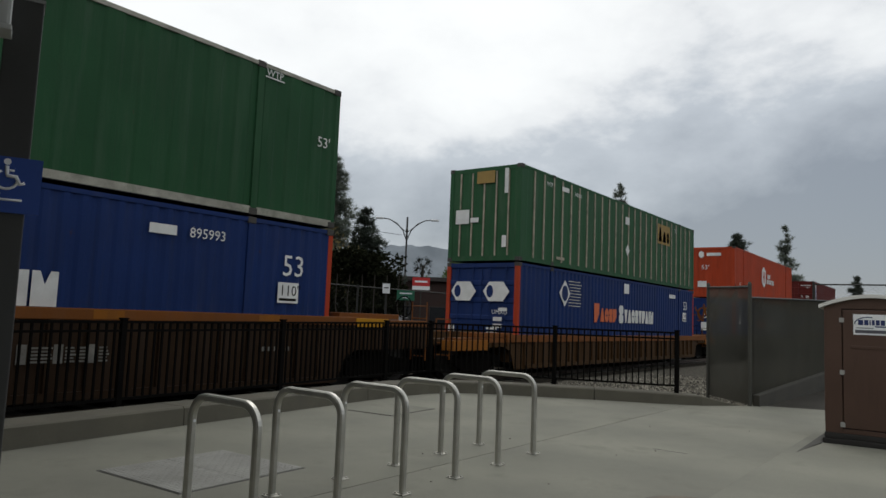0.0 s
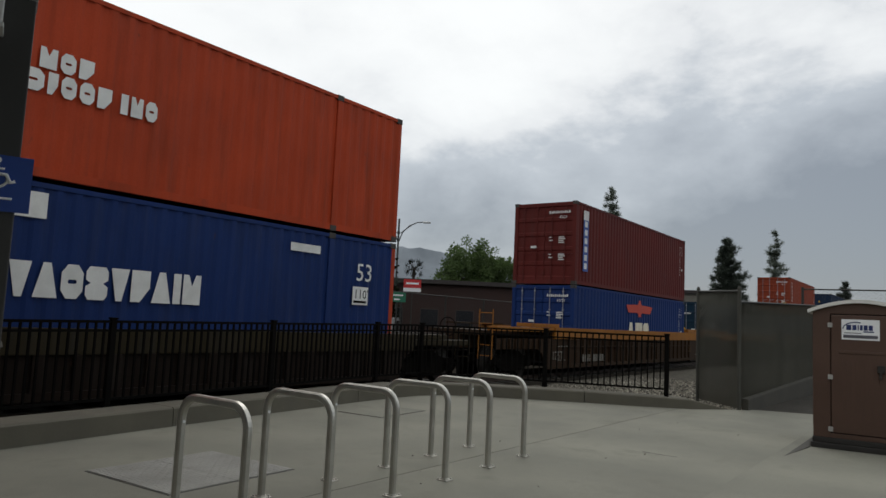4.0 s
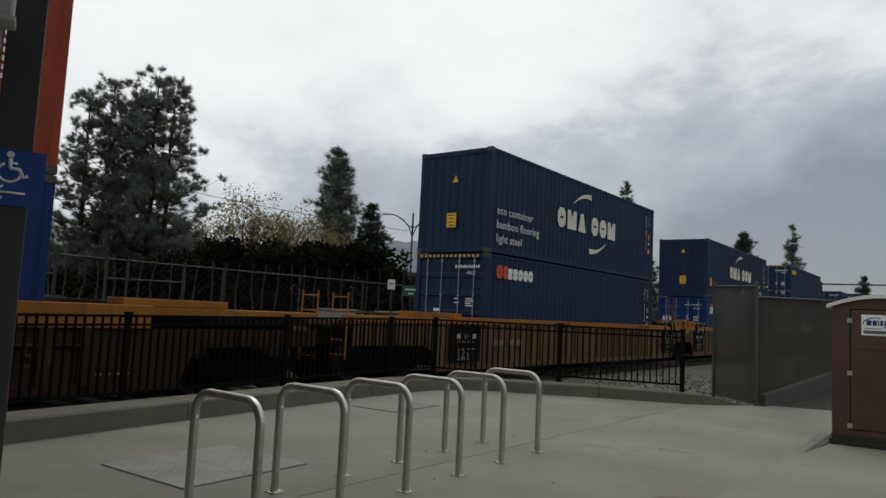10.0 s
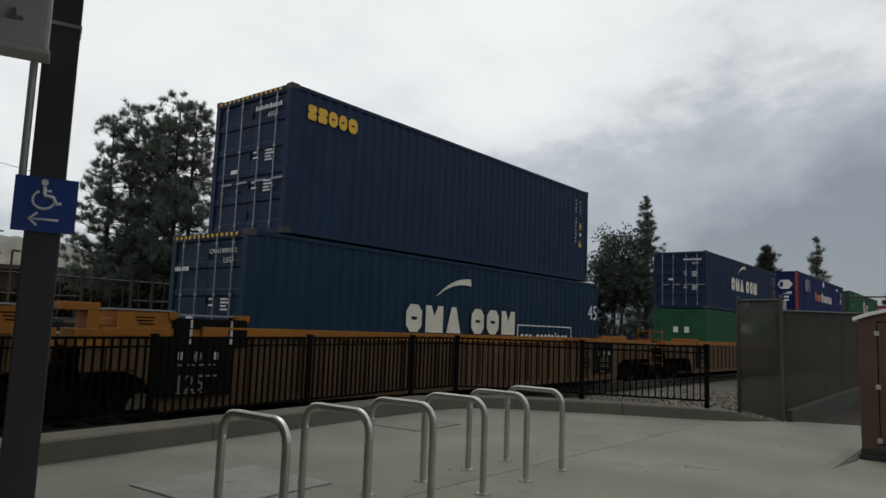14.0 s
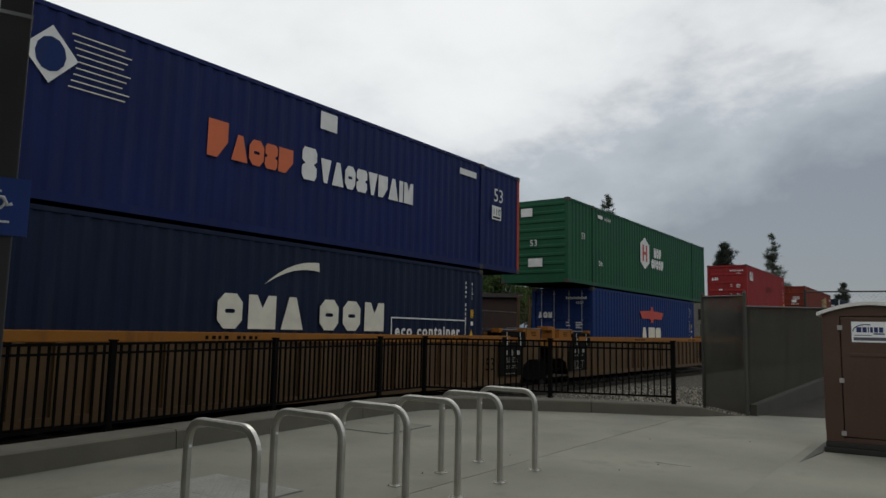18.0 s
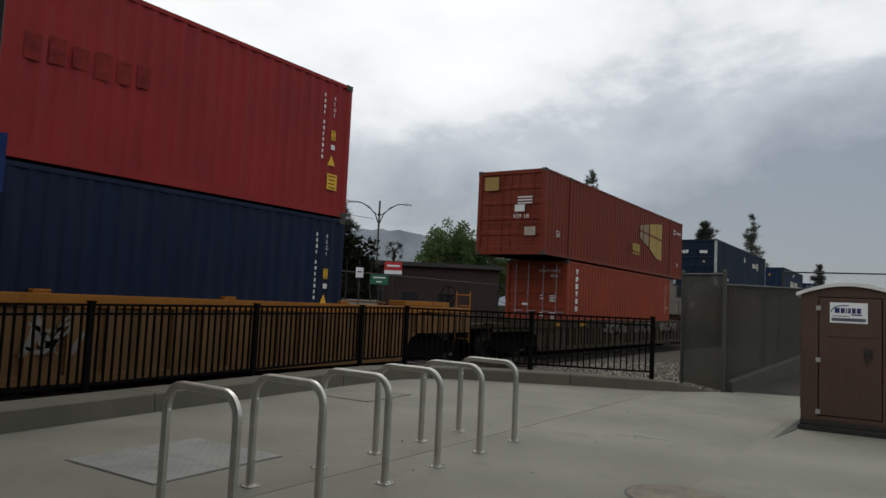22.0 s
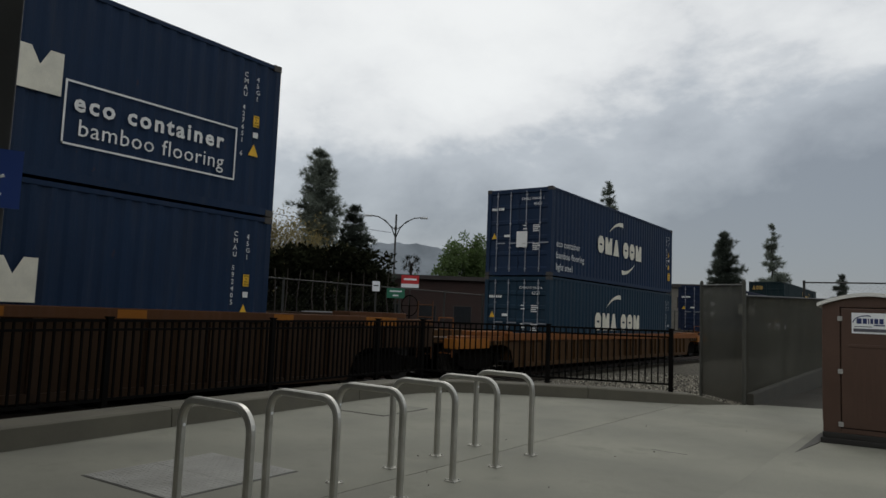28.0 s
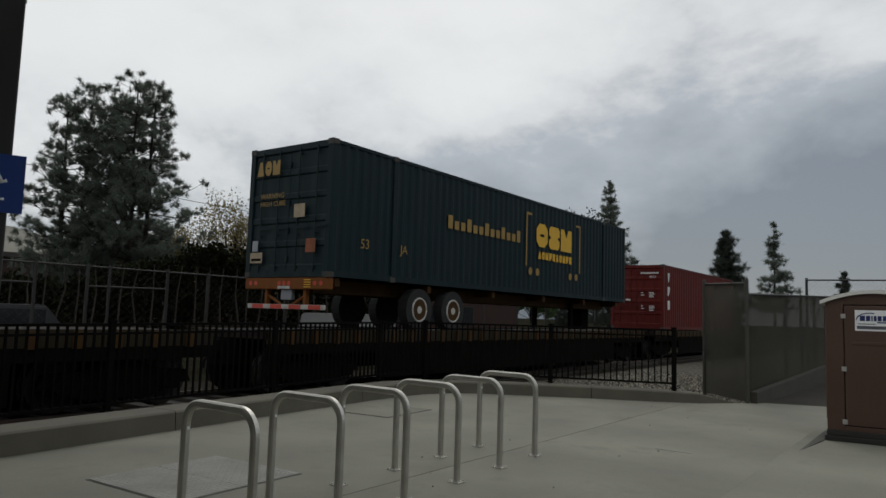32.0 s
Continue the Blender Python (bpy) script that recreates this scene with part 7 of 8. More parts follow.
def screen_fence():
    """The gate leaf and the fence behind the paving, both hung with grey-green privacy screen."""
    f = thing("screened_fence", "chain-link fence hung with a grey-green privacy screen", "fence")
    A, B = Vector((-4.22, 15.20, 0)), Vector((-3.12, 14.00, 0))
    far = Vector((-2.72, 32.0, 0))
    up = lambda y: 0.034 * (y - 14.0)
    def post(p, h, r=0.035):
        bm = bmesh.new()
        bm_rod(bm, (p.x, p.y, -0.4), (p.x, p.y, h), r, seg=12)
        bm_rod(bm, (p.x, p.y, h), (p.x, p.y, h + 0.05), r * 1.2, r * 0.5, seg=12)
        part("post", bm, mat("olive fence post", (0.055, 0.054, 0.044), 0.8, metal=0.0, var=0.12), f)
    post(A, 2.30)
    post(B, 2.25)
    def panel(a, b, z0, z1, seed, cloth):
        bm = bmesh.new()
        n = max(2, round((b - a).length / 0.35))
        d = (b - a)
        nn = Vector((d.y, -d.x, 0)).normalized()
        g = []
        for i in range(n + 1):
            p = a + d * (i / n)
            col = []
            for j in range(8):
                w = 0.018 * noise.noise((i * 0.6, j * 0.5, seed))
                col.append(bm.verts.new((p.x + nn.x * w, p.y + nn.y * w, z0 + (z1 + (up(p.y) if z1 < 2.1 else 0) - z0) * j / 7)))
            g.append(col)
        for c0, c1 in zip(g, g[1:]):
            for j in range(7):
                fc = bm.faces.new((c0[j], c1[j], c1[j + 1], c0[j + 1]))
                fc.smooth = True
        r = bmesh.ops.solidify(bm, geom=bm.faces[:], thickness=0.004)
        part("screen", bm, cloth, f)
    u = (B - A).normalized()
    panel(A + u * 0.045, B - u * 0.045, 0.02, 2.24, 1.0, screen_lit)
    d = (far - B)
    w = d.normalized() * 0.05
    panel(B + w, far, 0.05, 2.0, 2.0, screen_green)
    back = Vector((-d.y, d.x, 0)).normalized() * 0.06
    for k in range(2, 11):
        q = B + d * (k / 10) + back
        post(q, 1.98 + up(q.y))
    part("top_rail", rods(((A.x, A.y, 2.25), (B.x, B.y, 2.20), 0.022), ((B.x, B.y, 2.0), (far.x, far.y, 2.0 + up(far.y)), 0.022)), galv_dull, f)
    # low retaining wall under the long run
    nn = Vector((d.y, -d.x, 0)).normalized()
    bm = bmesh.new()
    secs = []
    for p, drop in ((B + d * 0.004, 0.03), (B + d * 0.45, 0.0), (far, 0.0)):
        r = 0.022 * (p.y - 14.0) - drop
        secs.append([bm.verts.new(p + nn * o + Vector((0, 0, z))) for o, z in ((0.15, -0.4), (0.15, 0.21 + r), (0.14, 0.23 + r), (0.03, 0.23 + r), (0.03, -0.4))])
    for s0, s1 in zip(secs, secs[1:]):
        for k in range(4):
            bm.faces.new((s0[k], s0[k + 1], s1[k + 1], s1[k]))
    bm.faces.new(secs[0])
    bmesh.ops.recalc_face_normals(bm, faces=bm.faces)
    solid("retaining_wall", bm, mat("mossy concrete", (0.050, 0.046, 0.036), 0.9, var=0.2, scale=1.5, fine=60, bump=0.3), "low concrete retaining wall under the screened fence", kind="structure")
    # lane between the wall and the paving
    bm = bmesh.new()
    bm.faces.new([bm.verts.new(p) for p in ((-3.0, 14.35, -0.03), (-1.0, 15.1, -0.03), (14, 17.4, -0.03), (30, 60, -0.1), (-1.1, 60, -0.1))])
    solid("lane", bm, mat("worn asphalt", (0.055, 0.051, 0.044), 1.0, spec=0.1, var=0.2, scale=1.0, fine=60, bump=0.4), "worn asphalt lane beside the fence", kind="structure")


def litter():
    """Dry leaf bits and grit blown over the paving."""
    rng = random.Random(77)
    bm = bmesh.new()
    for _ in range(26):
        y = rng.uniform(2.5, 12.5)
        x = -y * rng.uniform(-0.05, 0.78)
        r, a = rng.uniform(0.006, 0.015), rng.uniform(0, 6.28)
        v = [bm.verts.new((x + r * rng.uniform(0.5, 1.2) * math.cos(a + k * 1.57), y + r * rng.uniform(0.4, 1.0) * math.sin(a + k * 1.57), 0.003 + rng.uniform(0.0, 0.008))) for k in range(4)]
        top = bm.verts.new((x, y, 0.016))
        for k in range(4):
            bm.faces.new((v[k], v[(k + 1) % 4], top))
    tagged(new("leaf_litter", mesh_of("leaf_litter", bm, mat("dry leaf bits", (0.05, 0.042, 0.03), 0.9, var=0.3, scale=30))), "scattered dry leaf bits and grit on the paving", "litter", kind="stuff")


def station():
    """Unseen, over the camera: a flat canopy and a plain wall behind."""
    # the canopy is added only to darken the paving near it
    solid("canopy_roof", boxes(((-8.2, -9.0, 4.3), (5.5, 2.3, 4.62))), mat("canopy soffit", (0.12, 0.11, 0.10), 0.85, var=0.1), "unseen flat canopy, added to darken the paving", kind="structure")
    solid("station_wall", boxes(((-9.0, -9.3, -0.4), (14.0, -9.0, 4.62))), stucco, "unseen plain wall, added to close the place behind", kind="structure")
    col = boxes(((-0.09, -0.09, 0), (0.09, 0.09, 4.3)), bevel=0.008)
    me = mesh_of("column", col, post_bronze)
    for x in (1.9, 6.4):
        tagged(part("canopy_column", me, None, None, at=pose(x, -2.6, 0)), "unseen dark bronze square column under the added canopy", "column", kind="structure")


def far_chain_fence(name_label, a, b, z0, z1, step, group, wire_pitch=0.16, gates=()):
    f = thing("chain_link_fence", name_label, "fence", group=group)
    a, b = Vector(a), Vector(b)
    n = max(1, round((b - a).length / step))
    pm = mesh_of("post", rods(((0, 0, -0.45), (0, 0, z1 + 0.06), 0.038), seg=10), galv_dull)
    for i in range(n + 1):
        p = a + (b - a) * (i / n)
        part("post", pm, None, f, at=pose(p.x, p.y, 0))
    part("top_rail", rods(((a.x, a.y, z1), (b.x, b.y, z1), 0.022), seg=8), galv_dull, f)
    for y0, y1 in gates:
        u0, u1 = [a + (b - a) * ((y - a.y) / (b.y - a.y)) for y in (y0, y1)]
        part("gate_rail", rods(((u0.x, u0.y, 1.9), (u1.x, u1.y, 1.93), 0.022), ((u0.x, u0.y, -0.4), (u0.x, u0.y, 2.5), 0.045), ((u1.x, u1.y, -0.4), (u1.x, u1.y, 2.5), 0.045), seg=8), galv_dull, f)
    bm = bmesh.new()
    chain_link(bm, a, b, z0, z1, wire_pitch, 0.0021)
    tagged(part("wire_mesh", bm, wire_galv, f), kind="stuff")
    return f


galv_dull = mat("dull galvanised post", (0.040, 0.040, 0.036), 0.6, metal=0.4, var=0.12, scale=5)


# ---- trees ----
def leaf_cloud(bm, rng, c, r, n, size, flat=0.7, up=0.3, thin=0.12):
    """n narrow blades round a point, leaning upwards."""
    for _ in range(n):
        d = Vector((rng.gauss(0, 1), rng.gauss(0, 1), rng.gauss(0, flat) + up)).normalized()
        p = c + d * r * rng.random() ** 0.6
        s = size * rng.uniform(0.6, 1.3)
        o = d.cross(Vector((rng.gauss(0, 1), rng.gauss(0, 1), rng.gauss(0, 1)))).normalized() * s * thin
        bm.faces.new((bm.verts.new(p - o), bm.verts.new(p + o), bm.verts.new(p + d * s)))


def limb(bm, rng, a, b, r0, r1, wob=0.06, n=4):
    p = a.copy()
    pts = [a] + [a.lerp(b, (k + 1) / n) + Vector((rng.gauss(0, wob), rng.gauss(0, wob), rng.gauss(0, wob))) * (a - b).length * 0.4 * (0 if k == n - 1 else 1) for k in range(n)]
    for k in range(n):
        bm_rod(bm, pts[k], pts[k + 1], r0 + (r1 - r0) * k / n, r0 + (r1 - r0) * (k + 1) / n, seg=5, cap=False)
    return pts


def tuft(bm, rng, c, d, r, n):
    """A rosette of needles round a shoot that points along d."""
    for _ in range(n):
        e = (d * 0.55 + Vector((rng.gauss(0, 1), rng.gauss(0, 1), rng.gauss(0, 1))).normalized()).normalized()
        s = r * rng.uniform(0.6, 1.1)
        o = e.cross(Vector((rng.gauss(0, 1), rng.gauss(0, 1), rng.gauss(0, 1)))).normalized() * r * 0.045
        p = c - d * r * 0.5 * rng.random()
        bm.faces.new((bm.verts.new(p - o), bm.verts.new(p + o), bm.verts.new(p + e * s)))


def pine(label, base, stems, half, seed, whorls=16, per=6, low=0.16, r=0.36, n=26, rise=0.45, full=0.35, top_power=0.42):
    """Open pine: slender stems, whorls of limbs that turn upwards, a rosette of needles at every shoot.
    stems: (sideways at the foot, sideways at the top, height) of each; half: half width of the crown."""
    rng = random.Random(seed)
    t = thing("pine_tree", label, "tree", pose(base.x, base.y, -0.45, 0, 0, math.degrees(math.atan2(base.y, base.x)) + 90), "trees beyond the railway")
    tb, cb = bmesh.new(), bmesh.new()
    for x0, x1, h in stems:
        foot, top = Vector((x0, rng.uniform(-0.4, 0.4), 0)), Vector((x1, rng.uniform(-0.8, 0.8), h))
        limb(tb, rng, foot, top, 0.016 * h, 0.02, 0.01, 7)
        for q in range(5):
            # upright candles at the tips
            p = top + Vector((rng.gauss(0, 0.35), rng.gauss(0, 0.35), rng.uniform(-0.7, 0.1)))
            bm_rod(tb, p - Vector((0, 0, 0.5)), p + Vector((0, 0, 0.28)), 0.02, 0.012, seg=4, cap=False)
            tuft(cb, rng, p, Vector((0, 0, 1)), r, n)
        for k in range(whorls):
            f = low + (0.985 - low) * (k + rng.uniform(0.1, 0.9)) / whorls
            s = foot.lerp(top, f)
            g = (f - low) / (1 - low)
            reach = half * (min(1.0, g / full + 0.55) * (1 - max(0, g - full) / (1 - full)) ** top_power)
            for q in range(per):
                a = 2 * math.pi * (q + rng.random()) / per
                ln = max(0.5, reach * rng.uniform(0.45, 1.08))
                d = Vector((math.cos(a), math.sin(a), rng.uniform(-0.05, rise)))
                e = s + d * ln
                m = s.lerp(e, 0.55) - Vector((0, 0, 0.10 * ln))
                bm_rod(tb, s, m, 0.012 + 0.008 * ln, 0.02, seg=4, cap=False)
                bm_rod(tb, m, e, 0.02, 0.01, seg=4, cap=False)
                for z in range(max(2, round(ln * 1.9))):
                    # a shoot that turns up, with a tight clump of rosettes at its end
                    u = rng.uniform(0.45, 1.0) if z else 1.0
                    c0 = s.lerp(m, u / 0.55) if u < 0.55 else m.lerp(e, (u - 0.55) / 0.45)
                    c = c0 + Vector((rng.gauss(0, 0.26), rng.gauss(0, 0.26), rng.uniform(0.05, 0.42)))
                    bm_rod(tb, c0, c, 0.012, 0.008, seg=3, cap=False)
                    for q2 in range(rng.randint(2, 4)):
                        tuft(cb, rng, c + Vector((rng.gauss(0, 0.12), rng.gauss(0, 0.12), rng.gauss(0, 0.08))), (d.normalized() + Vector((0, 0, 0.9))).normalized(), r, n)
    part("trunk", tb, bark, t)
    tagged(part("crown", cb, needle, t), kind="stuff")
    return t


def conifer(label, base, h, w, seed, whorls=14, per=8, material=None, low=0.06, power=0.9, gap=0.0, r=0.38, n=34):
    """Pointed conifer: tiers of level boughs that shorten towards the tip, with a ragged outline and gaps between tiers."""
    rng = random.Random(seed)
    t = thing("conifer_tree", label, "tree", pose(base.x, base.y, -0.45), "trees beyond the railway")
    tb, cb = bmesh.new(), bmesh.new()
    limb(tb, rng, Vector((0, 0, 0)), Vector((0, 0, h * 0.99)), 0.014 * h, 0.02, 0.006, 6)
    for k in range(whorls):
        f = low + (1 - low) * (k + 0.5) / whorls
        lop = rng.uniform(0.72, 1.12)
        for q in range(per):
            a = 2 * math.pi * (q + rng.random()) / per
            ln = 0.5 * w * (1 - f) ** power * lop * rng.uniform(0.6, 1.12) + 0.12
            if rng.random() < gap:
                continue
            s = Vector((0, 0, h * f + rng.uniform(-0.3, 0.3) * h / whorls))
            d = Vector((math.cos(a), math.sin(a), rng.uniform(-0.12, 0.28)))
            bm_rod(tb, s, s + d * ln, 0.03, 0.01, seg=4, cap=False)
            for z in range(max(2, round(ln * 4.0))):
                c = s + d * ln * rng.uniform(0.15, 1.0) + Vector((rng.gauss(0, 0.16), rng.gauss(0, 0.16), rng.gauss(0.06, 0.12))) * (0.5 + 0.5 * ln)
                tuft(cb, rng, c, (d + Vector((0, 0, 0.6))).normalized(), r * (0.55 + 0.45 * min(1, ln)), n)
    for k in range(4):
        tuft(cb, rng, Vector((0, 0, h * (0.97 + 0.01 * k))), Vector((0, 0, 1)), r * 0.6, n)
    part("trunk", tb, bark, t)
    tagged(part("crown", cb, material or needle_dark, t), kind="stuff")
    return t


def broadleaf(label, base, h, w, seed, n, material, name="tree", leafiness=20, size=0.14, bare=0.0, low=0.25):
    """Branching tree or shrub: forked limbs, leaves in loose clumps at the twig ends."""
    rng = random.Random(seed)
    t = thing(name, label, "tree" if h > 4 else "shrub", pose(base.x, base.y, -0.45), "trees beyond the railway")
    tb, cb = bmesh.new(), bmesh.new()
    stems = rng.randint(3, 5)
    for s in range(stems):
        a = rng.uniform(0, 2 * math.pi)
        fork = Vector((math.cos(a) * w * 0.10, math.sin(a) * w * 0.10, h * rng.uniform(low, low + 0.15)))
        limb(tb, rng, Vector((0.1 * math.cos(a), 0.1 * math.sin(a), 0)), fork, 0.016 * h, 0.010 * h, 0.05, 3)
        for b in range(n // stems // 6):
            a2 = a + rng.gauss(0, 1.1)
            f = rng.uniform(0.15, 1.0)
            rr = 0.5 * w * math.sqrt(rng.random()) * (1 - 0.5 * f ** 3)
            e = Vector((math.cos(a2) * rr, math.sin(a2) * rr, fork.z + (h - fork.z) * f * (1 - 0.35 * (2 * rr / w) ** 2)))
            pts = limb(tb, rng, fork, e, 0.006 * h, 0.012, 0.06, 3)
            for q in range(6):
                tip = pts[-1] + Vector((rng.gauss(0, 0.07), rng.gauss(0, 0.07), rng.gauss(0.05, 0.06))) * h
                limb(tb, rng, pts[2], tip, 0.012, 0.005, 0.03, 1)
                if rng.random() > bare:
                    leaf_cloud(cb, rng, tip, 0.07 * h, leafiness, size, 0.9, 0.1, 0.35)
    part("trunk", tb, bark, t)
    tagged(part("crown", cb, material, t), kind="stuff")
    return t


def palm(label, base, h, seed):
    rng = random.Random(seed)
    t = thing("palm_tree", label, "tree", pose(base.x, base.y, -0.45), "trees beyond the railway")
    tb, cb = bmesh.new(), bmesh.new()
    limb(tb, rng, Vector((0, 0, 0)), Vector((0, 0, h - 0.9)), 0.28, 0.2, 0.01, 6)
    for k in range(54):
        a, up = rng.uniform(0, 2 * math.pi), rng.uniform(-0.9, 1.2)
        d = Vector((math.cos(a), math.sin(a), up)).normalized()
        root = Vector((0, 0, h - 1.0))
        tip = root + d * 1.1
        bm_rod(tb, root, tip, 0.02, 0.01, seg=4, cap=False)
        for q in range(16):
            e = (d + Vector((rng.gauss(0, 0.45), rng.gauss(0, 0.45), rng.gauss(-0.1, 0.4)))).normalized() * rng.uniform(0.5, 0.9)
            o = e.cross(Vector((0, 0, 1))).normalized() * 0.03
            cb.faces.new((cb.verts.new(tip - o), cb.verts.new(tip + o), cb.verts.new(tip + e)))
    part("trunk", tb, bark, t)
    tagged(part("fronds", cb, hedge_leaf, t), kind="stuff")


def hedge():
    rng = random.Random(8)
    t = thing("hedge", "dark unclipped hedge along the far fence", "hedge")
    tb, cb = bmesh.new(), bmesh.new()
    for k in range(720):
        az = rng.uniform(40, 80)
        p = far_at(az, rng.uniform(35, 38) / max(0.55, math.cos(radians(az - 58))) * 0.97)
        h = (4.3 if az < 55 else 4.3 - 0.3 * (az - 55) if az < 62 else 2.2) + 0.5 * noise.noise((az * 0.3, 1, 0))
        z = rng.uniform(-0.3, h)
        leaf_cloud(cb, rng, Vector((p.x, p.y, z)), 0.62, 130, 0.17, 0.8, 0.2, 0.55)
    for k in range(40):
        p = far_at(40 + k, 32.5)
        limb(tb, rng, Vector((p.x, p.y, -0.45)), Vector((p.x, p.y, 3.2)), 0.05, 0.02, 0.05, 3)
    tagged(part("undergrowth", tb, bark, t), kind="stuff")
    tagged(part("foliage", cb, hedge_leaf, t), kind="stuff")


def trees():
    pine("open pine with several stems and upturned limbs", far_at(63.3, 40), ((-0.9, -1.9, 12.7), (0.0, -0.3, 12.9), (0.7, 0.8, 12.2)), 2.65, 11, 20, 5, 0.07, r=0.30, n=44, top_power=0.58)
    pine("full dark pine with a rounded crown", far_at(59.5, 39), ((-0.4, -0.6, 13.1), (0.3, 0.3, 13.3), (0.9, 1.2, 11.9)), 2.95, 12, 21, 5, 0.07, r=0.30, n=44, top_power=0.52)
    conifer("tall dense dark conifer", far_at(45.9, 55), 14.2, 6.6, 21, 18, 11, needle, power=0.5, r=0.6)
    conifer("shorter dense dark conifer", far_at(43.0, 56), 10.2, 7.0, 22, 13, 11, power=0.6, r=0.55)
    for k, (az, d, h, w) in enumerate(((55.0, 43, 6.6, 5.5), (52.8, 44, 7.6, 6.0), (50.2, 44, 7.0, 6.0), (47.8, 46, 7.0, 6.0), (57.5, 43, 5.6, 5.0))):
        broadleaf("half-bare shrubby tree with sparse yellow-green leaves", far_at(az, d), h, w, 31 + k, 300, leaf_brown, "shrubby_tree", 20, 0.14, 0.05)
    for k, (az, d, h, w) in enumerate(((33.4, 70, 8.6, 7.5), (31.3, 73, 7.6, 6.0), (28.6, 76, 6.0, 5.5))):
        broadleaf("rounded bright green street tree", far_at(az, d), h, w, 41 + k, 260, leaf_green, "street_tree", 60, 0.26, 0.0)
    palm("fan palm with a ragged head", far_at(38.2, 100), 9.8, 51)
    broadleaf("dark rounded tree beside a tall conifer", far_at(24.7, 80), 12.2, 5.4, 52, 300, needle_dark, "street_tree", 44, 0.26, 0.0)
    conifer("small open conifer beyond the railway", far_at(40.0, 90), 9.2, 3.6, 53, 9, 6, needle, 0.2, gap=0.3)
    conifer("big dark conifer behind the street", far_at(22.5, 80), 17.4, 9.0, 54, 18, 11, needle, power=0.8, r=0.55)
    conifer("low dark conifer beside a palm", far_at(26.0, 82), 9.6, 5.4, 55, 9, 9, power=0.6, r=0.55)
    conifer("low dark conifer beyond the railway", far_at(20.6, 84), 9.2, 5.4, 58, 9, 9, power=0.6, r=0.55)
    conifer("broad dark conifer with a blunt tip", far_at(13.9, 110), 15.4, 8.6, 56, 15, 11, power=0.55, r=0.75)
    conifer("tall thin open conifer with separate tiers", far_at(10.6, 110), 16.6, 9.6, 57, 10, 7, needle, 0.22, 0.72, 0.3, r=0.7)
    conifer("small far conifer beyond the railway", far_at(6.1, 130), 10.8, 7.4, 59, 11, 10, r=0.75)


# ---- far buildings, lamps, hills ----
def window_unit(parent, p, w, h, ang, label=""):
    wn = part("window", boxes(((-w / 2, -0.06, 0), (w / 2, -0.02, h)), ((-w / 2 - 0.06, -0.09, -0.06), (w / 2 + 0.06, -0.02, 0.0))), roof_dark, parent, at=pose(p[0], p[1], p[2], 0, 0, ang))
    part("pane", boxes(((-w / 2 + 0.06, -0.075, 0.06), (w / 2 - 0.06, -0.062, h - 0.06))), window_dark, wn)


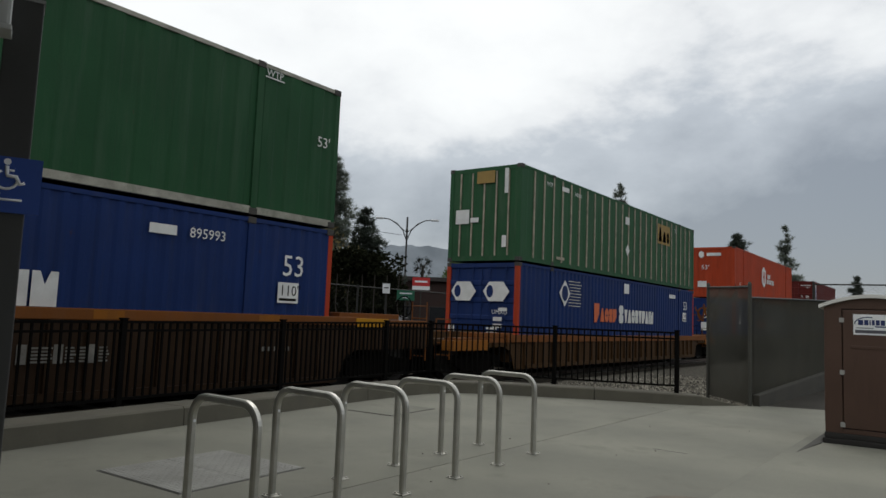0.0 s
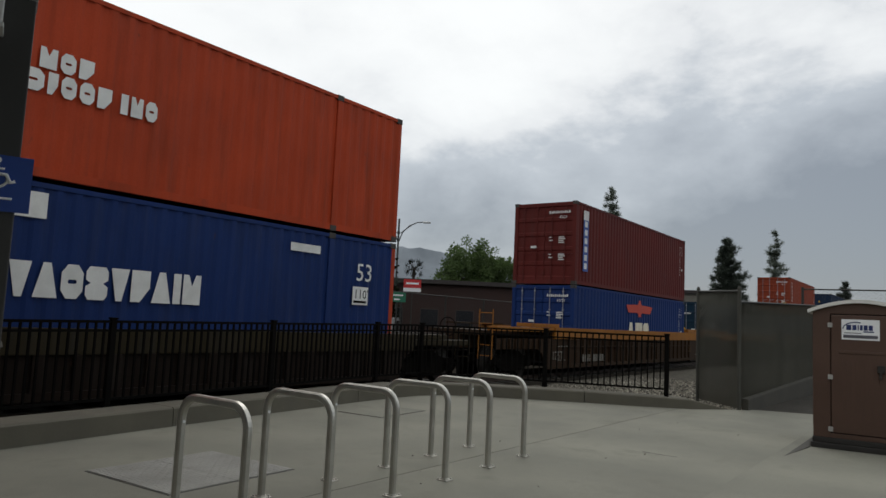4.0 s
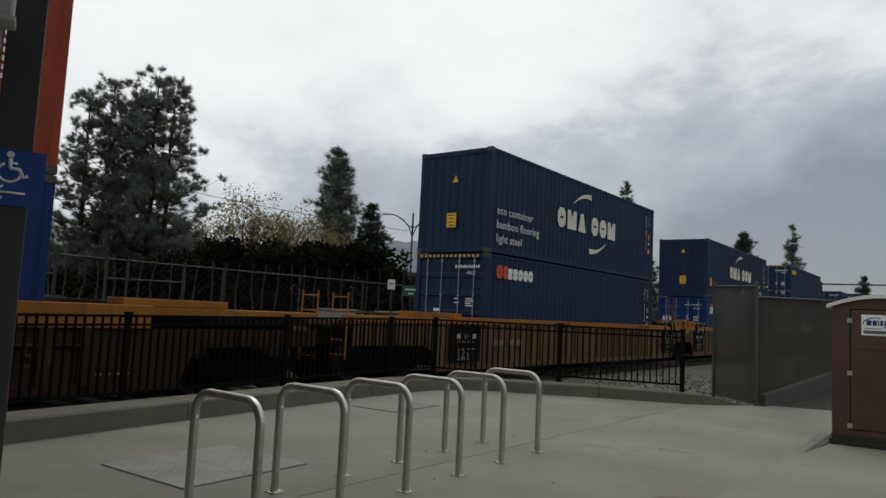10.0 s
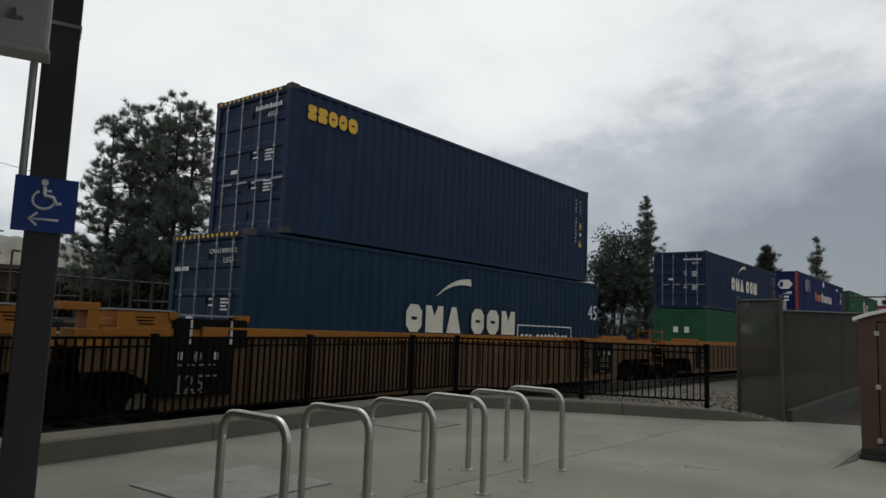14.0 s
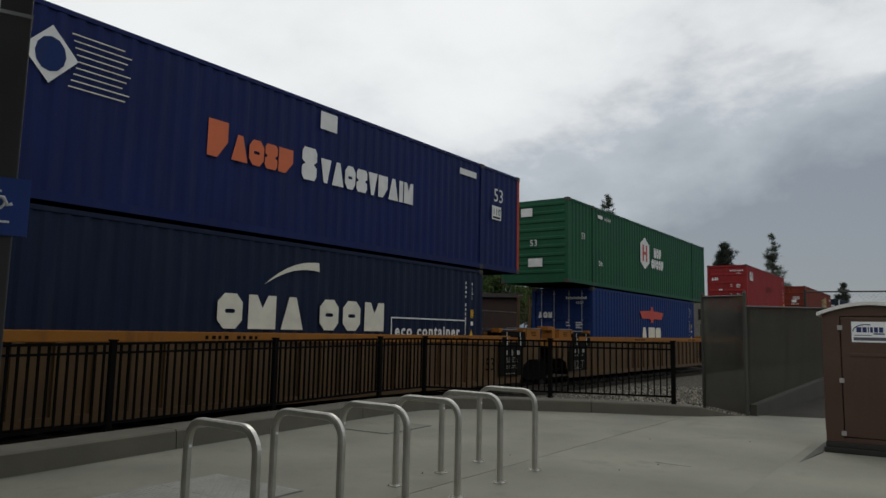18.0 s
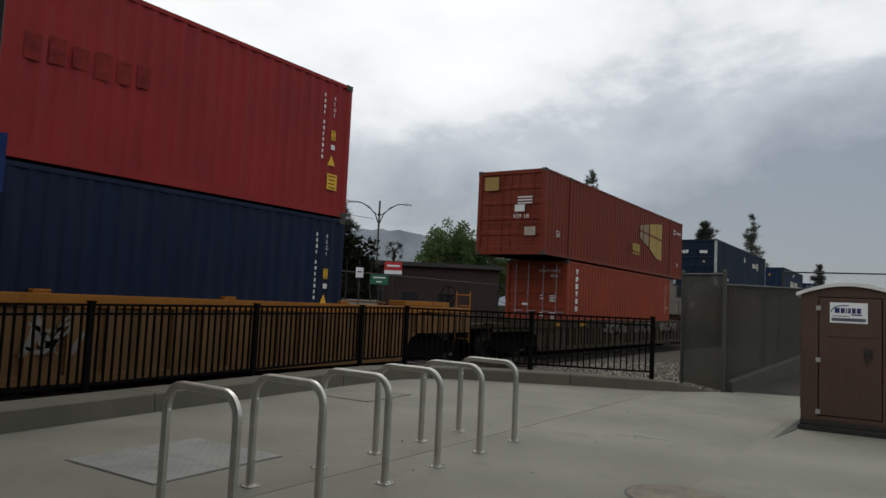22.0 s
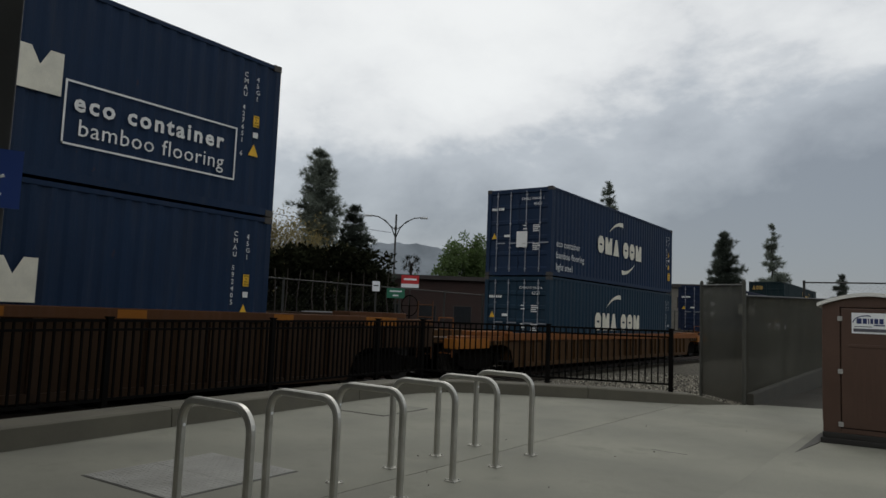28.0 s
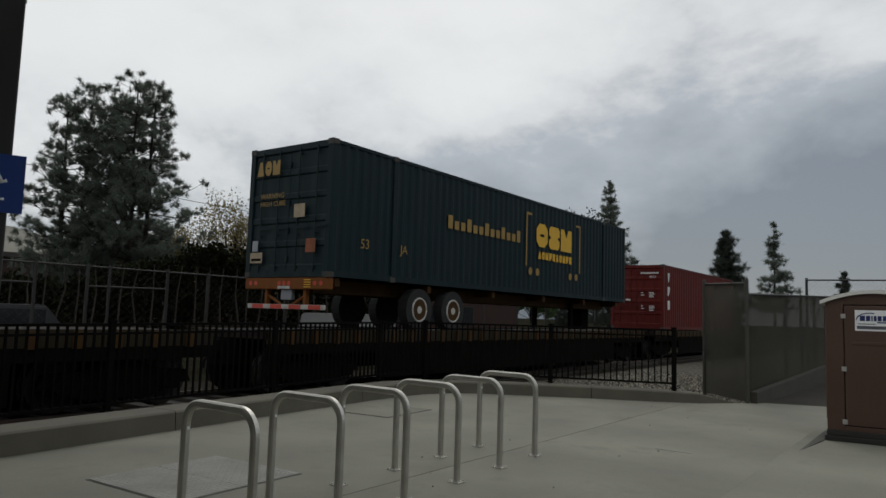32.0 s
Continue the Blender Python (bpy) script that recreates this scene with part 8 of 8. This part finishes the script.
def street():
    # long low dark red shed with a flat roof
    b = thing("low_building", "long dark red low building with a flat roof", "building", pose(*far_at(36.6, 62, -0.45), 0, 0, 36.6))
    part("wall", boxes(((-11, 0, 0), (7.5, 9, 4.9))), brick_wall, b)
    part("roof", boxes(((-11.4, -0.4, 4.9), (7.9, 9.4, 5.25))), roof_dark, b)
    for x in np.arange(-9.5, 6, 3.1):
        window_unit(b, (x, 0, 1.2), 1.6, 1.5, 0)
    b = thing("low_building", "dark shed beyond the hedge", "building", pose(*far_at(60, 52, -0.45), 0, 0, 60))
    part("wall", boxes(((-26, 0, 0), (9, 8, 4.7))), brick_wall, b)
    part("roof", boxes(((-26.4, -0.4, 4.7), (9.4, 8.4, 5.0))), roof_dark, b)
    b = thing("house", "beige stucco house with a flat parapet", "building", pose(*far_at(16.9, 92, -0.45), 0, 0, 17))
    part("wall", boxes(((-3.5, 0, 0), (3.5, 8, 6.4))), stucco_grey, b)
    part("parapet", boxes(((-3.8, -0.3, 6.4), (3.8, 8.3, 6.8))), roof_dark, b)
    for x in (-2.2, 0, 2.2):
        window_unit(b, (x, 0, 3.9), 1.1, 1.3, 0)
    b = thing("house", "pale far building above the trees", "building", pose(*far_at(36.9, 150, -0.45), 0, 0, 37))
    part("wall", boxes(((-5, 0, 0), (5, 9, 8.8))), stucco, b)
    part("roof", boxes(((-5.3, -0.3, 8.8), (5.3, 9.3, 9.2))), roof_dark, b)
    for x in (-3.3, -1.1, 1.1, 3.3):
        window_unit(b, (x, 0, 6.6), 1.2, 1.3, 0)
    # twin-arm street lamp
    m = far_at(39.6, 62, 0.15)
    l = thing("street_lamp", "tall dark street lamp with two curved arms", "street lamp", pose(m.x, m.y, m.z, 0, 0, 39.6))
    part("pole", rods(((0, 0, -0.6), (0, 0, 9.9), 0.085), seg=10), post_bronze, l)
    part("collar", rods(((0, 0, 8.6), (0, 0, 8.8), 0.13), seg=10), post_bronze, l)
    for s in (-1, 1):
        bm = bmesh.new()
        bm_sweep(bm, [(s * 0.05, 0, 7.9), (s * 0.35, 0, 8.7), (s * 0.9, 0, 9.3), (s * 1.6, 0, 9.65), (s * 2.2, 0, 9.72)], 0.05, 6)
        bm_sweep(bm, [(0, 0, 8.5), (s * 0.6, 0, 9.0), (s * 1.2, 0, 9.42)], 0.03, 6)
        part("arm", bm, post_bronze, l)
        part("lamp_head", boxes(((min(s * 2.1, s * 2.8), -0.14, 9.62), (max(s * 2.1, s * 2.8), 0.14, 9.78)), bevel=0.05), box_grey, l)
    # signs at the far fence
    m = far_at(38.25, 50, 0)
    s = thing("red_sign", "red and white notice board on a post", "sign", pose(m.x, m.y, -0.45, 0, 0, 38))
    part("post", rods(((0, 0.03, 0), (0, 0.03, 4.4), 0.04)), galv_dull, s)
    part("board", boxes(((-0.62, -0.02, 3.95), (0.62, 0.01, 4.55))), red_sign, s)
    part("board", boxes(((-0.62, -0.02, 3.68), (0.62, 0.01, 3.945))), sign_white, s)
    part("text_bar", boxes(((-0.45, -0.026, 4.2), (0.45, -0.021, 4.33))), sign_white, s)
    m = far_at(39.4, 25.5, 0)
    s = thing("green_sign", "small green direction sign on the far fence", "sign", pose(m.x, m.y, 0, 0, 0, 39))
    part("board", boxes(((-0.32, -0.02, 1.95), (0.32, 0.0, 2.3))), green_sign, s)
    part("text_bar", boxes(((-0.22, -0.026, 2.17), (0.22, -0.021, 2.22)), ((-0.1, -0.026, 2.02), (0.1, -0.021, 2.07))), sign_white, s)
    part("post", rods(((0, 0.03, -0.45), (0, 0.03, 2.3), 0.03)), galv_dull, s)
    m = far_at(41.0, 25.0, 0)
    s = thing("white_notice", "small white notice on the far fence", "sign", pose(m.x, m.y, 0, 0, 0, 41))
    part("board", boxes(((-0.13, -0.02, 2.15), (0.13, 0.0, 2.5))), sign_white, s)
    part("text_bar", boxes(((-0.08, -0.026, 2.33), (0.08, -0.021, 2.37))), black_paint, s)
    part("post", rods(((0, 0.03, -0.45), (0, 0.03, 2.5), 0.03)), galv_dull, s)
    # overhead cable
    bm = bmesh.new()
    a, b_ = far_at(84, 60, 14.5), far_at(40, 60, 8.2)
    bm_sweep(bm, [a.lerp(b_, k / 14) - Vector((0, 0, 1.2 * math.sin(math.pi * k / 14))) for k in range(15)], 0.02, 5)
    solid("overhead_cable", bm, black_paint, "thin sagging overhead cable", "cable")


def hills():
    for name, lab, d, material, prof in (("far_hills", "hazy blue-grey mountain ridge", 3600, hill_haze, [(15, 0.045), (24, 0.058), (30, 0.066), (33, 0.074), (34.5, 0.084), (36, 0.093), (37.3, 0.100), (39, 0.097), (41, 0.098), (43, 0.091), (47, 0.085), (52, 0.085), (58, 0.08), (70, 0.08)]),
                                         ("near_hills", "pale dry hillside", 1500, hill_near, [(52, 0.02), (58, 0.055), (63, 0.078), (67, 0.090), (71, 0.098), (80, 0.105), (95, 0.09)])):
        bm = bmesh.new()
        rows_ = []
        for i in range(160):
            az = prof[0][0] + (prof[-1][0] - prof[0][0]) * i / 159
            t = float(np.interp(az, [p[0] for p in prof], [p[1] for p in prof]))
            t *= 1 + 0.05 * noise.noise((az * 0.9, 3, 1)) + 0.02 * noise.noise((az * 4.0, 3, 1))
            col = []
            for j in range(9):
                f = j / 8
                dd = d * (0.7 + 0.3 * f) + d * 0.04 * noise.noise((az * 0.5, j * 0.9, 2))
                p = far_at(az, dd, -0.5 + t * d * f ** 1.2)
                col.append(bm.verts.new(p))
            rows_.append(col)
        for a, b in zip(rows_, rows_[1:]):
            for j in range(8):
                f = bm.faces.new((a[j], b[j], b[j + 1], a[j + 1]))
                f.smooth = True
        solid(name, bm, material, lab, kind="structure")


def parked_car(m, paint_mat, label):
    c = thing("parked_car", label, "car", m)
    prof = [(-2.3, 0.42), (-2.35, 0.85), (-2.2, 1.12), (-1.2, 1.22), (-0.55, 1.80), (1.7, 1.82), (2.15, 1.25), (2.3, 1.1), (2.3, 0.7), (2.2, 0.42)]
    bm = bmesh.new()
    a = [bm.verts.new((x, -0.86, z)) for x, z in prof]
    f = bm.faces.new(a)
    g = bmesh.ops.extrude_face_region(bm, geom=[f])
    for v in g["geom"]:
        if isinstance(v, bmesh.types.BMVert):
            v.co.y = 0.86
    bmesh.ops.recalc_face_normals(bm, faces=bm.faces)
    bmesh.ops.bevel(bm, geom=bm.edges[:], offset=0.06, segments=2, affect="EDGES")
    part("body", bm, paint_mat, c)
    for s in (-1, 1):
        part("side_window", boxes(((-0.75, s * 0.865 - 0.01, 1.25), (0.25, s * 0.865 + 0.01, 1.68)), ((0.33, s * 0.865 - 0.01, 1.25), (1.7, s * 0.865 + 0.01, 1.68))), window_dark, c)
        for x in (-1.35, 1.35):
            part("wheel", rods(((x, s * 0.74, 0.32), (x, s * 0.90, 0.32), 0.32), seg=20), mat("tyre rubber", (0.015, 0.015, 0.015), 0.85), c)


def motions():
    for ob, x, y, z in TRAIN:
        rows = []
        for k in range(0, 17):
            t = 2.0 * k
            rows.append((t, pose(x, y - 11.251 * t - 0.01898 * t * t, z)))
        walk(ob, rows)


ground_sheet()
paving()
hills()
street()
trees()
hedge()
far_chain_fence("galvanised chain-link fence beyond the track", (-18.6, -2, 0), (-17.4, 62, 0), -0.4, 2.42, 3.0, "chain-link fences", 0.16, ((4.6, 8.3), (9.6, 11.9)))
far_chain_fence("tall chain-link fence behind the lane", (-3.6, 24, 0), (9.0, 25.5, 0), 0.6, 2.85, 3.0, "chain-link fences", 0.09)
screen_fence()
station()
litter()
RAIL_LINE = [(-8.05, -1.0), (-8.40, 2.2), (-8.55, 4.82), (-8.66, 7.55), (-8.85, 10.3), (-8.78, 11.62), (-6.38, 12.50), (-4.22, 13.22)]
railing(RAIL_LINE, RAIL_LINE, "black iron railing with close pickets along the kerb")
bike_racks()
ground_covers()
portable_toilet()
sign_post()
# car paints are darkened: shade of the trees is put into their colour
parked_car(pose(*far_at(69.0, 25.5, -0.45), 0, 0, 78), car_silver, "dark grey parked minivan behind the chain-link fence")
parked_car(pose(*far_at(45.2, 31, -0.45), 0, 0, 128), mat("grey car paint", (0.035, 0.036, 0.038), 0.5, var=0.02, bump=0), "slate grey parked minivan behind the chain-link fence")
parked_car(pose(*far_at(40.8, 33, -0.45), 0, 0, 125), mat("off-white car paint", (0.075, 0.076, 0.078), 0.6, var=0.02, bump=0), "parked minivan behind the chain-link fence, tree shade put into its grey")
build_train()
build_containers()
motions()
